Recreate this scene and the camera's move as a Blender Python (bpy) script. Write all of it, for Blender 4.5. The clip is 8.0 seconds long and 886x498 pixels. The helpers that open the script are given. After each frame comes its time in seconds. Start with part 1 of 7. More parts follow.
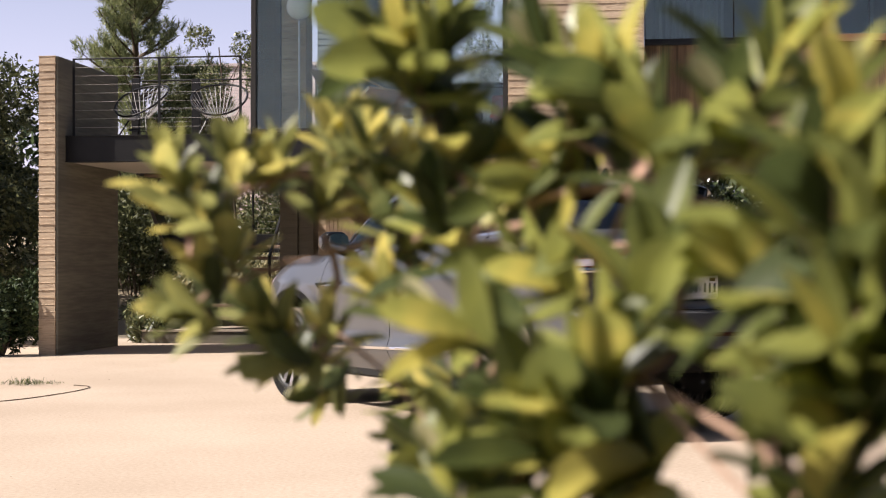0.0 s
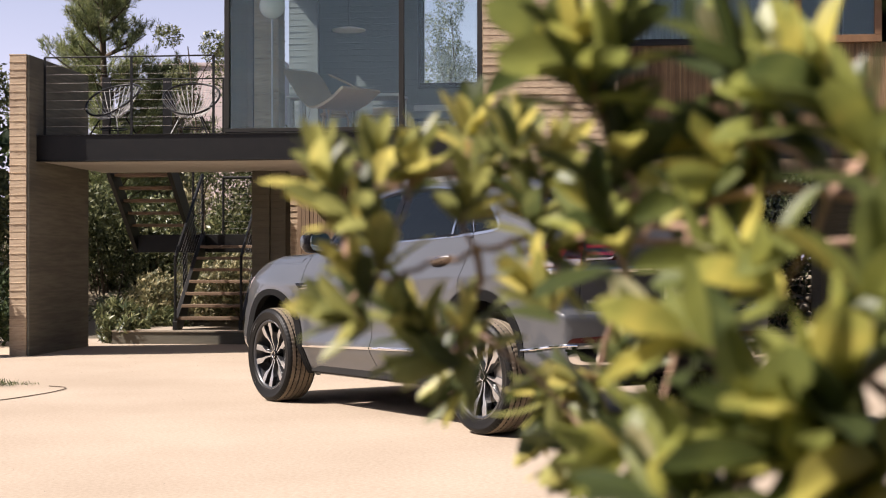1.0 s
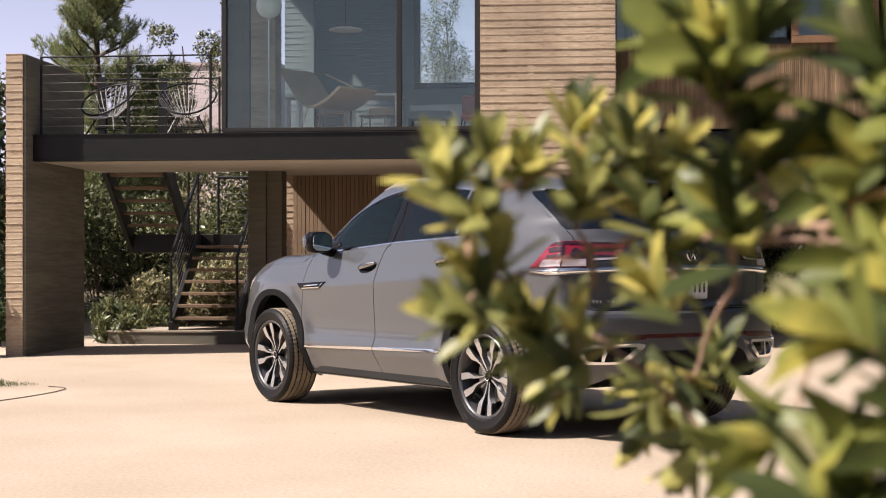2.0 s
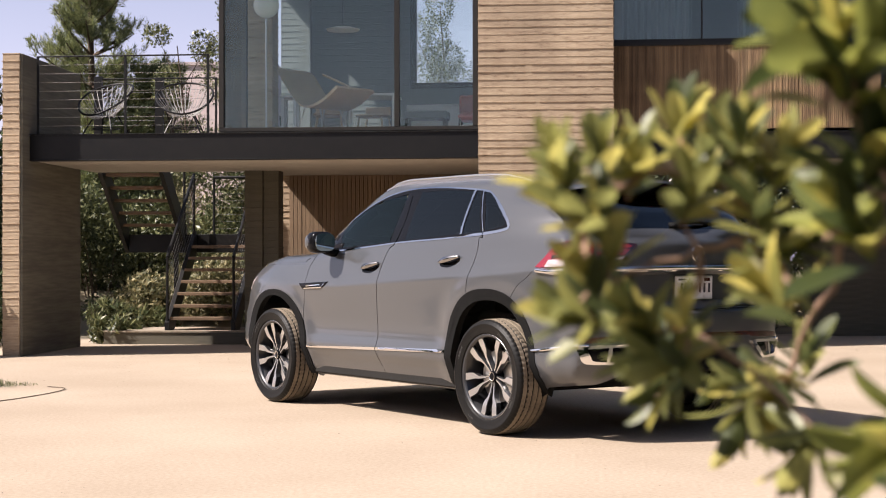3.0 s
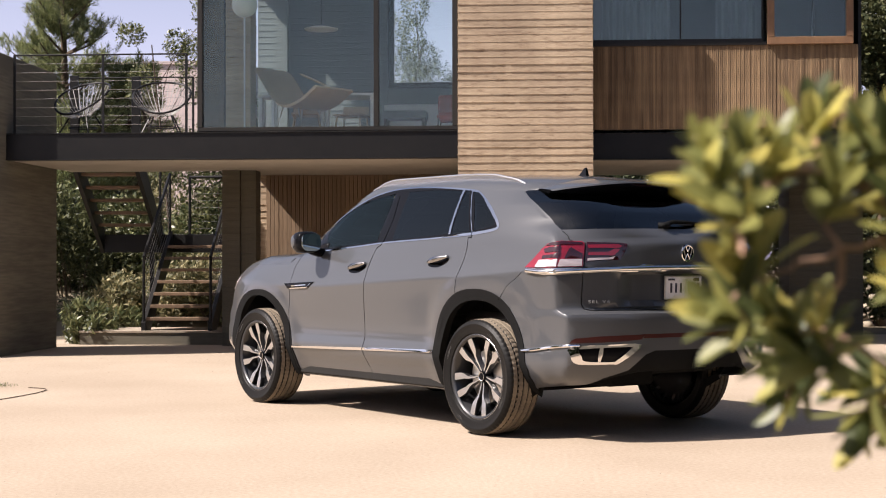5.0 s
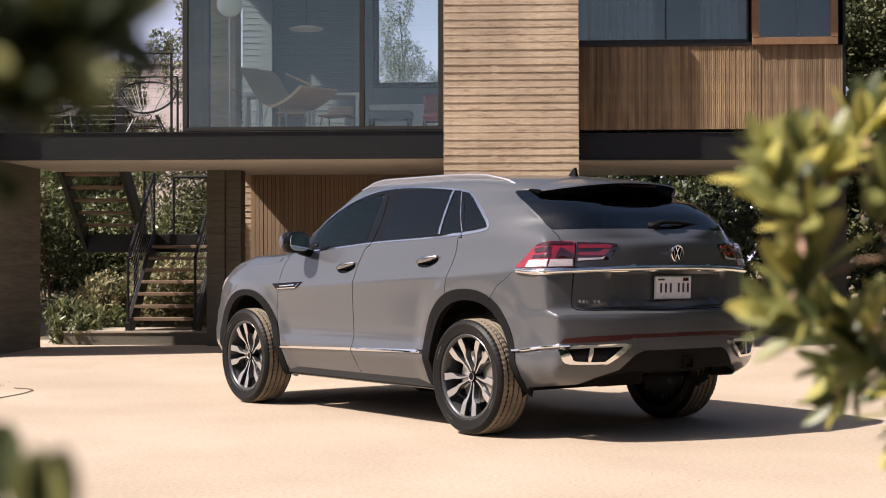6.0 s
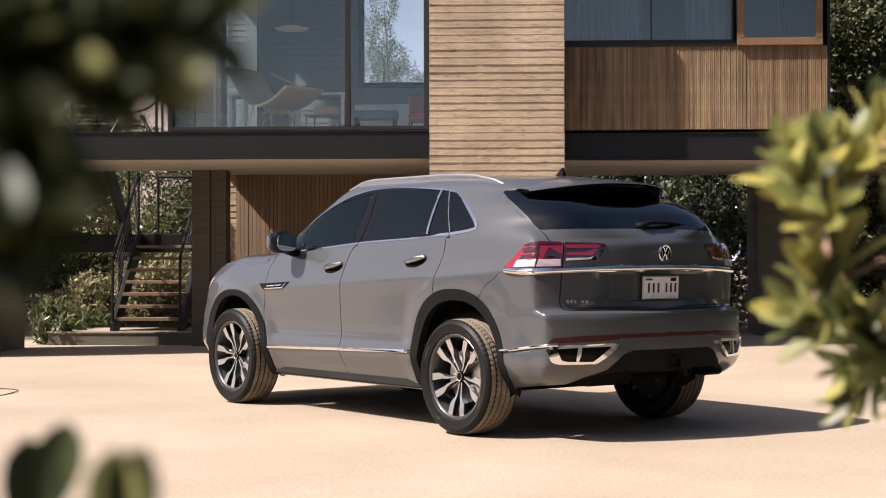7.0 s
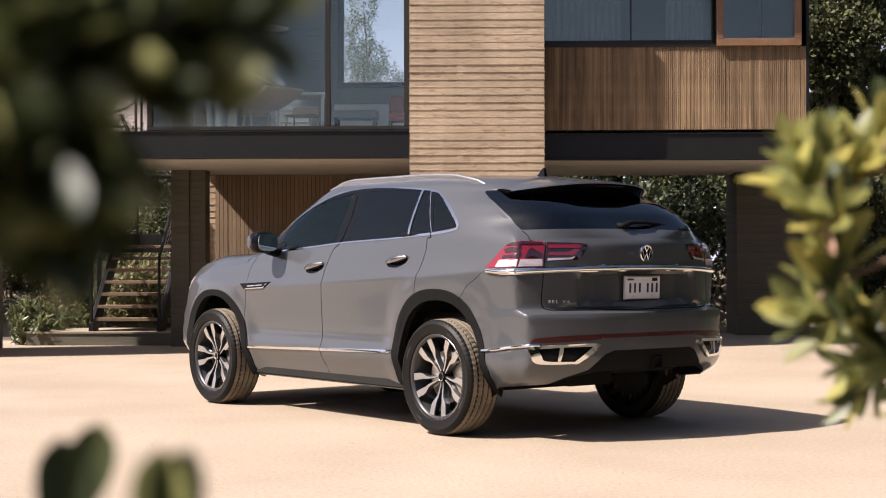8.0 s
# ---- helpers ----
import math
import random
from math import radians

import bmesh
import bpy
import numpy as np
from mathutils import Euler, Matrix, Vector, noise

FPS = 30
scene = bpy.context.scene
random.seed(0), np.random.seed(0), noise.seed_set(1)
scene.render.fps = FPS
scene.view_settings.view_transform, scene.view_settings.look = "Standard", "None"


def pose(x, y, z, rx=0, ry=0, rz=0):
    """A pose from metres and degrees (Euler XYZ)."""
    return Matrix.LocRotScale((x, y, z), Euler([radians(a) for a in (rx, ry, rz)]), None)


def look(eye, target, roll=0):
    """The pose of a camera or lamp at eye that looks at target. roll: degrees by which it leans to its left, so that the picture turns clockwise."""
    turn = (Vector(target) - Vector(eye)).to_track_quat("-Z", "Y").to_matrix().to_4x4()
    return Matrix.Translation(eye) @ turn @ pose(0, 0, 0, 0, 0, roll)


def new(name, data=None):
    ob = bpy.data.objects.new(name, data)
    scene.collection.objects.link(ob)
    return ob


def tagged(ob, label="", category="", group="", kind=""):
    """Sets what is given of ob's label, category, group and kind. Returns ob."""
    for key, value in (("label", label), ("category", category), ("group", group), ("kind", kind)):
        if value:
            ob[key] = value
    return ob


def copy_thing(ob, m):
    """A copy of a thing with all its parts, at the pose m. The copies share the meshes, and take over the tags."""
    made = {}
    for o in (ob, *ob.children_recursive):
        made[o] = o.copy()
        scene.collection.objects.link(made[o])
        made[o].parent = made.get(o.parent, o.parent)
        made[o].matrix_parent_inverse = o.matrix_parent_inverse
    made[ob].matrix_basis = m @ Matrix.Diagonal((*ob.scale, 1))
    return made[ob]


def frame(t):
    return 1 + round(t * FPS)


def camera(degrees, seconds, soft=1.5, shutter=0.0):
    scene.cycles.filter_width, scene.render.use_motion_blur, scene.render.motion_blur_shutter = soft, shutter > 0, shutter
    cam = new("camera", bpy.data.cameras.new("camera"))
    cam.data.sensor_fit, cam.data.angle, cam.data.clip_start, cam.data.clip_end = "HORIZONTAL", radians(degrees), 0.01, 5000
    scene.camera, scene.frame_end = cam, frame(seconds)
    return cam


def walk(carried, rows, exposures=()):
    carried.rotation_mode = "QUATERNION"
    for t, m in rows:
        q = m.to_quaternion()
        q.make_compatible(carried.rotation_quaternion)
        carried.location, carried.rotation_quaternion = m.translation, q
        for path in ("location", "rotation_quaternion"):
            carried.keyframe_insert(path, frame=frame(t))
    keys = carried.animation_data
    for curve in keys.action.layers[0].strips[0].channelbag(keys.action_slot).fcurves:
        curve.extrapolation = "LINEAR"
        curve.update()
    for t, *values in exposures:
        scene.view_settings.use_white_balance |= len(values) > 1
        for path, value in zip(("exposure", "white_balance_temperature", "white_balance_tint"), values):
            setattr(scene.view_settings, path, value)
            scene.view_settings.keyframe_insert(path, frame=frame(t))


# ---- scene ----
# ---- camera: a slow slide to the left with a pan to the right ----
cam = camera(31.94, 8.0, soft=1.05)
# seconds, place along the slide, heading to the left of +y in degrees
SLIDE = [
    (0, 0.237, 7.404),
    (0.5, 0.153, 6.476),
    (1, 0.075, 5.959),
    (1.5, 0.019, 5.765),
    (2, -0.033, 5.542),
    (3.5, -0.183, 4.950),
    (4, -0.226, 4.681),
    (4.5, -0.252, 4.331),
    (6, -0.346, 3.223),
    (6.5, -0.363, 2.938),
    (7, -0.379, 2.595),
    (7.5, -0.392, 2.165),
    (8, -0.402, 1.788),
]
walk(cam, [(t, pose(x, -10.95, 1.155, 90.458, 0, yaw) @ pose(0, 0, 0, 0, 0, -0.09)) for t, x, yaw in SLIDE])
cam.data.dof.use_dof = True
cam.data.dof.focus_distance = 11.5
cam.data.dof.aperture_fstop = 6.8

# ---- world and sun ----
SUN_EL, SUN_X, SUN_Y = radians(47.5), -0.936, -0.352
world = bpy.data.worlds.new("sky")
scene.world = world
world.use_nodes = True
wn = world.node_tree.nodes
sky = wn.new("ShaderNodeTexSky")
sky.sky_type = 'NISHITA'
sky.sun_disc = False
sky.sun_elevation = SUN_EL
sky.sun_rotation = math.atan2(SUN_X, SUN_Y) % (2 * math.pi)
sky.air_density, sky.dust_density, sky.ozone_density = 1.0, 3.5, 1.6
wn["Background"].inputs["Strength"].default_value = 0.05
wl = world.node_tree.links.new
# sea haze: a pale veil that thickens towards the horizon all round
spot, part_z, lift_z, fade, veil, total = (wn.new(k) for k in ("ShaderNodeTexCoord", "ShaderNodeSeparateXYZ", "ShaderNodeMath", "ShaderNodeMath", "ShaderNodeMix", "ShaderNodeMix"))
wl(spot.outputs["Generated"], part_z.inputs[0])
lift_z.operation, lift_z.use_clamp = 'SUBTRACT', True
lift_z.inputs[0].default_value = 1.0
wl(part_z.outputs["Z"], lift_z.inputs[1])
fade.operation = 'POWER'
fade.inputs[1].default_value = 6.0
wl(lift_z.outputs[0], fade.inputs[0])
veil.data_type, total.data_type, total.blend_type = 'RGBA', 'RGBA', 'ADD'
veil.inputs["A"].default_value, veil.inputs["B"].default_value = (0, 0, 0, 1), (9.6, 8.7, 11.2, 1)
wl(fade.outputs[0], veil.inputs["Factor"])
total.inputs["Factor"].default_value = 1.0
wl(sky.outputs[0], total.inputs["A"])
wl(veil.outputs["Result"], total.inputs["B"])
wl(total.outputs["Result"], wn["Background"].inputs["Color"])
sun = new("sun", bpy.data.lights.new("sun", 'SUN'))
sun.data.energy, sun.data.angle, sun.data.color = 5.0, radians(0.55), (1.0, 0.93, 0.82)
toward_sun = Vector((SUN_X * math.cos(SUN_EL), SUN_Y * math.cos(SUN_EL), math.sin(SUN_EL)))
sun.matrix_world = look(toward_sun * 40, (0, 0, 0))
scene.view_settings.exposure = 1.08
scene.view_settings.use_white_balance = True
scene.view_settings.white_balance_temperature, scene.view_settings.white_balance_tint = 6300, 17

# ---- materials ----
def material(name, color, rough=0.6, metal=0.0, second=None, grain=40.0, patch=2.0, amount=0.35, bump=0.0,
             stretch=(1, 1, 1), spread=0.0, coat=0.0, spec=0.5, depth=0.01):
    """A surface with fine grain and broad patches; stretch draws both out along an axis; spread varies piece from piece."""
    m = bpy.data.materials.new(name)
    m.use_nodes = True
    nt = m.node_tree
    n, link = nt.nodes, nt.links.new
    b = n["Principled BSDF"]
    b.inputs["Roughness"].default_value, b.inputs["Metallic"].default_value = rough, metal
    b.inputs["Coat Weight"].default_value, b.inputs["Coat Roughness"].default_value = coat, 0.04
    b.inputs["Specular IOR Level"].default_value = spec
    second = second or tuple(c * 0.6 for c in color)
    tc, mp = n.new("ShaderNodeTexCoord"), n.new("ShaderNodeMapping")
    mp.inputs["Scale"].default_value = stretch
    link(tc.outputs["Object"], mp.inputs["Vector"])
    fine, broad = n.new("ShaderNodeTexNoise"), n.new("ShaderNodeTexNoise")
    fine.inputs["Scale"].default_value, fine.inputs["Detail"].default_value = grain, 8.0
    broad.inputs["Scale"].default_value, broad.inputs["Detail"].default_value = patch, 4.0
    link(mp.outputs[0], fine.inputs["Vector"])
    link(mp.outputs[0], broad.inputs["Vector"])
    mix = n.new("ShaderNodeMath")
    mix.operation = 'ADD'
    link(fine.outputs["Fac"], mix.inputs[0])
    link(broad.outputs["Fac"], mix.inputs[1])
    level = n.new("ShaderNodeMapRange")
    level.inputs["From Min"].default_value, level.inputs["From Max"].default_value = 0.75, 1.25
    level.inputs["To Min"].default_value, level.inputs["To Max"].default_value = 0.0, amount * 2
    link(mix.outputs[0], level.inputs["Value"])
    tone = n.new("ShaderNodeMix")
    tone.data_type = 'RGBA'
    tone.inputs["A"].default_value, tone.inputs["B"].default_value = (*color, 1), (*second, 1)
    link(level.outputs[0], tone.inputs["Factor"])
    last = tone.outputs["Result"]
    if spread:
        info, shift = n.new("ShaderNodeObjectInfo"), n.new("ShaderNodeHueSaturation")
        geo, both = n.new("ShaderNodeNewGeometry"), n.new("ShaderNodeMath")
        both.operation = 'ADD'
        link(info.outputs["Random"], both.inputs[0])
        link(geo.outputs["Random Per Island"], both.inputs[1])
        wide = n.new("ShaderNodeMapRange")
        wide.inputs["From Max"].default_value = 2.0
        wide.inputs["To Min"].default_value, wide.inputs["To Max"].default_value = 1 - spread, 1 + spread
        link(both.outputs[0], wide.inputs["Value"])
        link(wide.outputs[0], shift.inputs["Value"])
        link(last, shift.inputs["Color"])
        last = shift.outputs["Color"]
    link(last, b.inputs["Base Color"])
    if bump:
        bn = n.new("ShaderNodeBump")
        bn.inputs["Strength"].default_value, bn.inputs["Distance"].default_value = bump, depth
        link(fine.outputs["Fac"], bn.inputs["Height"])
        link(bn.outputs[0], b.inputs["Normal"])
    return m


def glass_material(name, color, rough=0.0, clear=0.5, ior=1.45, sheen=(1, 1, 1)):
    """A thin pane: mirror-like gloss by Fresnel over a tinted see-through sheet."""
    m = bpy.data.materials.new(name)
    m.use_nodes = True
    nt = m.node_tree
    n, link = nt.nodes, nt.links.new
    n.remove(n["Principled BSDF"])
    see, gloss, mix, fr = n.new("ShaderNodeBsdfTransparent"), n.new("ShaderNodeBsdfGlossy"), n.new("ShaderNodeMixShader"), n.new("ShaderNodeFresnel")
    see.inputs["Color"].default_value = (*[c * clear for c in color], 1)
    gloss.inputs["Roughness"].default_value = rough
    gloss.inputs["Color"].default_value = (*sheen, 1)
    fr.inputs["IOR"].default_value = ior
    link(fr.outputs[0], mix.inputs[0])
    link(see.outputs[0], mix.inputs[1])
    link(gloss.outputs[0], mix.inputs[2])
    link(mix.outputs[0], n["Material Output"].inputs["Surface"])
    return m


SAND = material("sand", (0.378, 0.303, 0.227), 0.95, second=(0.288, 0.224, 0.160), grain=38, patch=0.5, amount=0.55, bump=0.16, depth=0.02)
def dark_surround(m):
    """Dark ground added out of view south and east, brown bank north, ragged edges."""
    n, link = m.node_tree.nodes, m.node_tree.links.new
    b = n["Principled BSDF"]
    was = b.inputs["Base Color"].links[0].from_socket
    tc, xyz, noi = n.new("ShaderNodeTexCoord"), n.new("ShaderNodeSeparateXYZ"), n.new("ShaderNodeTexNoise")
    noi.inputs["Scale"].default_value, noi.inputs["Detail"].default_value = 0.9, 6.0
    link(tc.outputs["Object"], xyz.inputs[0])
    link(tc.outputs["Object"], noi.inputs["Vector"])
    def math_node(op, a, c):
        k = n.new("ShaderNodeMath")
        k.operation = op
        k.inputs[2].default_value = 3.6
        for i, v in enumerate((a, c)):
            if isinstance(v, (int, float)):
                k.inputs[i].default_value = v
            else:
                link(v, k.inputs[i])
        return k.outputs[0]
    # unseen sand to south and east is darkened to cut its bounce
    south = math_node('SUBTRACT', -5.2, xyz.outputs["Y"])
    east = math_node('SUBTRACT', xyz.outputs["X"], math_node('MULTIPLY_ADD', xyz.outputs["Y"], 0.34))
    north = math_node('SUBTRACT', xyz.outputs["Y"], 11.7)
    edge = math_node('MAXIMUM', math_node('MAXIMUM', south, east), north)
    edge = math_node('ADD', edge, math_node('MULTIPLY', math_node('SUBTRACT', noi.outputs["Fac"], 0.5), 2.0))
    fac = n.new("ShaderNodeMapRange")
    fac.inputs["From Min"].default_value, fac.inputs["From Max"].default_value = -0.2, 0.2
    link(edge, fac.inputs["Value"])
    mix = n.new("ShaderNodeMix")
    mix.data_type = 'RGBA'
    bank, hard = n.new("ShaderNodeMix"), n.new("ShaderNodeMath")
    bank.data_type = 'RGBA'
    bank.inputs["A"].default_value, bank.inputs["B"].default_value = (0.055, 0.046, 0.031, 1), (0.170, 0.138, 0.088, 1)
    hard.operation, hard.use_clamp = 'MULTIPLY', True
    hard.inputs[1].default_value = 0.6
    link(north, hard.inputs[0])
    link(hard.outputs[0], bank.inputs["Factor"])
    link(bank.outputs["Result"], mix.inputs["B"])
    link(fac.outputs[0], mix.inputs["Factor"])
    link(was, mix.inputs["A"])
    link(mix.outputs["Result"], b.inputs["Base Color"])


dark_surround(SAND)
def weathered(m, scale, low, high, dark, detail=7.0):
    """Streaks, knots and stains over a surface, drawn out by the scale along each axis of the place."""
    n, link = m.node_tree.nodes, m.node_tree.links.new
    b = n["Principled BSDF"]
    was = b.inputs["Base Color"].links[0].from_socket
    geo, mp, noi, fac, mix = (n.new(k) for k in ("ShaderNodeNewGeometry", "ShaderNodeMapping", "ShaderNodeTexNoise", "ShaderNodeMapRange", "ShaderNodeMix"))
    mp.inputs["Scale"].default_value = scale
    link(geo.outputs["Position"], mp.inputs["Vector"])
    noi.inputs["Scale"].default_value, noi.inputs["Detail"].default_value, noi.inputs["Roughness"].default_value = 1.0, detail, 0.62
    link(mp.outputs[0], noi.inputs["Vector"])
    fac.inputs["From Min"].default_value, fac.inputs["From Max"].default_value = low, high
    link(noi.outputs["Fac"], fac.inputs["Value"])
    mix.data_type, mix.blend_type = 'RGBA', 'MULTIPLY'
    mix.inputs["B"].default_value = (*dark, 1)
    link(fac.outputs[0], mix.inputs["Factor"])
    link(was, mix.inputs["A"])
    link(mix.outputs["Result"], b.inputs["Base Color"])
    return m


CONCRETE = material("board_formed_concrete", (0.505, 0.391, 0.268), 0.85, second=(0.345, 0.258, 0.172), grain=42, patch=6.0, amount=0.52, bump=0.16, stretch=(0.30, 0.30, 2.5), spread=0.16, depth=0.005)
weathered(CONCRETE, (7.0, 7.0, 34.0), 0.54, 0.72, (0.52, 0.46, 0.42))
weathered(CONCRETE, (1.1, 1.1, 2.2), 0.42, 0.70, (0.78, 0.76, 0.76), 3.0)
# concrete with the shade under the house put into its colour
CONCRETE_SHADED = material("shaded_concrete", (0.115, 0.103, 0.077), 0.9, second=(0.078, 0.070, 0.052), grain=16, patch=1.6, amount=0.4, bump=0.14, stretch=(0.30, 0.30, 2.5), spread=0.13, depth=0.005)
# smooth finish, darkened: the inner side's shade is put into this colour
FAIR_FACED_SHADED = material("shaded_fair_faced_concrete", (0.160, 0.148, 0.112), 0.9, second=(0.100, 0.092, 0.070), grain=9, patch=1.3, amount=0.6, bump=0.08, stretch=(0.25, 0.25, 4))
CONCRETE_PLAIN = material("cast_concrete", (0.3234, 0.2656, 0.2002), 0.9, second=(0.231, 0.1887, 0.1424), grain=18, patch=1.2, amount=0.4, bump=0.2, stretch=(0.5, 0.5, 3))
PLASTER = material("soffit_plaster", (0.4235, 0.3927, 0.3388), 0.9, second=(0.3542, 0.3234, 0.2772), grain=6, patch=0.8, amount=0.3, bump=0.05)
STEEL = material("dark_painted_steel", (0.009, 0.0088, 0.009), 0.42, second=(0.014, 0.013, 0.012), grain=8, patch=0.9, amount=0.35, bump=0.03, spec=0.25)
BRONZE = material("dark_bronze_frame", (0.026, 0.024, 0.021), 0.45, grain=30, patch=3, amount=0.2, spec=0.25)
BATTEN = material("weathered_cedar_batten", (0.295, 0.196, 0.104), 0.75, second=(0.165, 0.104, 0.054), grain=22, patch=3, amount=0.45, bump=0.2, stretch=(3, 3, 0.25), spread=0.5, depth=0.004)
weathered(BATTEN, (16.0, 16.0, 1.1), 0.40, 0.66, (0.50, 0.46, 0.44))
SLAT_WALL = material("cedar_board", (0.215, 0.142, 0.084), 0.7, second=(0.128, 0.082, 0.048), grain=22, patch=3, amount=0.4, bump=0.2, stretch=(3, 3, 0.25), spread=0.3, depth=0.004)
OILED_WOOD = material("oiled_fir_frame", (0.2156, 0.1193, 0.05775), 0.5, second=(0.1463, 0.077, 0.0385), grain=30, patch=4, amount=0.35, stretch=(1, 1, 0.4))
TREAD = material("oak_tread", (0.185, 0.118, 0.068), 0.6, second=(0.120, 0.076, 0.045), grain=25, patch=3, amount=0.35, stretch=(0.3, 3, 3), spread=0.2)
CABLE = material("steel_cable", (0.55, 0.53, 0.5), 0.35, 1.0, amount=0.1)
WHITE = material("white_laminate", (0.75, 0.74, 0.71), 0.4, grain=10, patch=1, amount=0.1)
WALL_PAINT = material("interior_paint", (0.185, 0.212, 0.215), 0.85, grain=20, patch=1.0, amount=0.2)
PANE = glass_material("window_glass", (0.90, 0.935, 0.92), 0.0, 1.0, 1.55, (0.85, 1.0, 0.97))
CLEAR_PANE = glass_material("clear_window_glass", (0.96, 0.985, 0.98), 0.0, 1.0, 1.45)
RAIL_CABLE = material("dull_steel_cable", (0.30, 0.29, 0.275), 0.45, 0.8, amount=0.2)
GALVANISED = material("galvanised_steel", (0.34, 0.33, 0.32), 0.45, 0.6, amount=0.3)
DARK = material("dark_floor", (0.08, 0.07, 0.06), 0.7)


# ---- mesh helpers ----
def box(bm, x0, x1, y0, y1, z0, z1, bevel=0.0, m=None):
    r = bmesh.ops.create_cube(bm, size=1.0)
    vs = r["verts"]
    for v in vs:
        v.co = Vector((x0 + (v.co.x + 0.5) * (x1 - x0), y0 + (v.co.y + 0.5) * (y1 - y0), z0 + (v.co.z + 0.5) * (z1 - z0)))
    if m is not None:
        bmesh.ops.transform(bm, matrix=m, verts=vs)
    if bevel:
        es = list({e for v in vs for e in v.link_edges})
        bmesh.ops.bevel(bm, geom=es, offset=bevel, segments=1, affect='EDGES', profile=0.5)
    return bm


def tube(bm, pts, radius, sides=8, taper=None, closed=False):
    """A round bar along the points."""
    pts = [Vector(p) for p in pts]
    rings, side = [], None
    for i, p in enumerate(pts):
        a = pts[i - 1] if (i or closed) else p
        b = pts[(i + 1) % len(pts)] if (i + 1 < len(pts) or closed) else p
        d = (b - a).normalized()
        if side is None:
            side = d.cross(Vector((0.3, 0.2, 1.0))).normalized()
        side = (side - d * side.dot(d)).normalized()
        up = d.cross(side)
        r = radius if taper is None else radius + (taper - radius) * i / max(1, len(pts) - 1)
        rings.append([bm.verts.new(p + (side * math.cos(k * math.tau / sides) + up * math.sin(k * math.tau / sides)) * r) for k in range(sides)])
    n = len(rings)
    for i in range(n if closed else n - 1):
        a, b = rings[i], rings[(i + 1) % n]
        for k in range(sides):
            bm.faces.new((a[k], a[(k + 1) % sides], b[(k + 1) % sides], b[k]))
    if not closed:
        bm.faces.new(rings[0][::-1])
        bm.faces.new(rings[-1])
    return bm


def spin(bm, profile, sides=64, m=None):
    """A turned shape: (radius, along y) pairs swept round the y axis."""
    rings = []
    for k in range(sides):
        a = math.tau * k / sides
        rings.append([bm.verts.new((r * math.cos(a), y, r * math.sin(a))) for r, y in profile])
    for k in range(sides):
        a, b = rings[k], rings[(k + 1) % sides]
        for i in range(len(profile) - 1):
            bm.faces.new((a[i], a[i + 1], b[i + 1], b[i]))
    if m is not None:
        bmesh.ops.transform(bm, matrix=m, verts=bm.verts)
    return bm


def finish(ob, smooth=False, angle=40):
    me = ob.data
    if smooth:
        for p in me.polygons:
            p.use_smooth = True
        me.set_sharp_from_angle(angle=radians(angle))
    return ob


def mesh_of(name, bm, mats, normals=True):
    if normals:
        bmesh.ops.recalc_face_normals(bm, faces=bm.faces)
    me = bpy.data.meshes.new(name)
    bm.to_mesh(me)
    bm.free()
    for m in (mats if isinstance(mats, (list, tuple)) else [mats]):
        me.materials.append(m)
    return me


def part(name, bm, mat, parent, label="", smooth=False, angle=40, normals=True):
    ob = new(name, mesh_of(name, bm, mat, normals))
    ob.parent = parent
    finish(ob, smooth, angle)
    if label:
        ob["label"] = label
    return ob


def thing(name, label, category="", group="", kind="", at=None):
    """An Empty at a thing's base, to hold its parts."""
    ob = new(name)
    ob.empty_display_size = 0.1
    if at is not None:
        ob.matrix_world = at
    return tagged(ob, label, category, group, kind)


def solid(name, bm, mat, label, category="", group="", kind="structure", smooth=False, normals=True):
    ob = new(name, mesh_of(name, bm, mat, normals))
    finish(ob, smooth)
    return tagged(ob, label, category, group, kind)


def curve(points, n=6, closed=False):
    """A smooth line through the points."""
    p = [np.array(q, float) for q in points]
    if closed:
        p = [p[-1]] + p + [p[0], p[1]]
    else:
        p = [2 * p[0] - p[1]] + p + [2 * p[-1] - p[-2]]
    out = []
    for a, b, c, d in zip(p, p[1:], p[2:], p[3:]):
        for k in range(n):
            t = k / n
            out.append(0.5 * (2 * b + (c - a) * t + (2 * a - 5 * b + 4 * c - d) * t * t + (3 * b - a - 3 * c + d) * t**3))
    if not closed:
        out.append(p[-2])
    return out

# ---- ground ----
def rise(x, y):
    """The yard climbs a little towards the right end of the house, and a scrubby bank rises behind the stair."""
    a = min(1.0, max(0.0, (x + 3.0) / 7.0))
    b = min(1.0, max(0.0, (y - 3.0) / 5.0))
    up = min(1.0, max(0.0, (y - 13.4) / 6.5))
    west = min(1.0, max(0.0, (-3.6 - x) / 1.6))
    return 0.10 * a * a * (3 - 2 * a) * b * b * (3 - 2 * b) + 1.7 * up * west * west * (3 - 2 * west)


def make_ground():
    xs = [-900, -200, -60, -30] + [-18 + 0.6 * i for i in range(61)] + [30, 60, 200, 900]
    ys = [-900, -200, -60, -30] + [-14 + 0.6 * i for i in range(61)] + [34, 60, 200, 900]
    bm = bmesh.new()
    grid = [[bm.verts.new((x, y, rise(x, y) + (0.008 * noise.noise(Vector((x * 0.5, y * 0.5, 0))) if abs(x) < 18 else 0))) for x in xs] for y in ys]
    for j in range(len(ys) - 1):
        for i in range(len(xs) - 1):
            bm.faces.new((grid[j][i], grid[j][i + 1], grid[j + 1][i + 1], grid[j + 1][i]))
    return solid("ground", bm, SAND, "pale tan packed decomposed-granite yard in full sun", "ground", smooth=True)


make_ground()

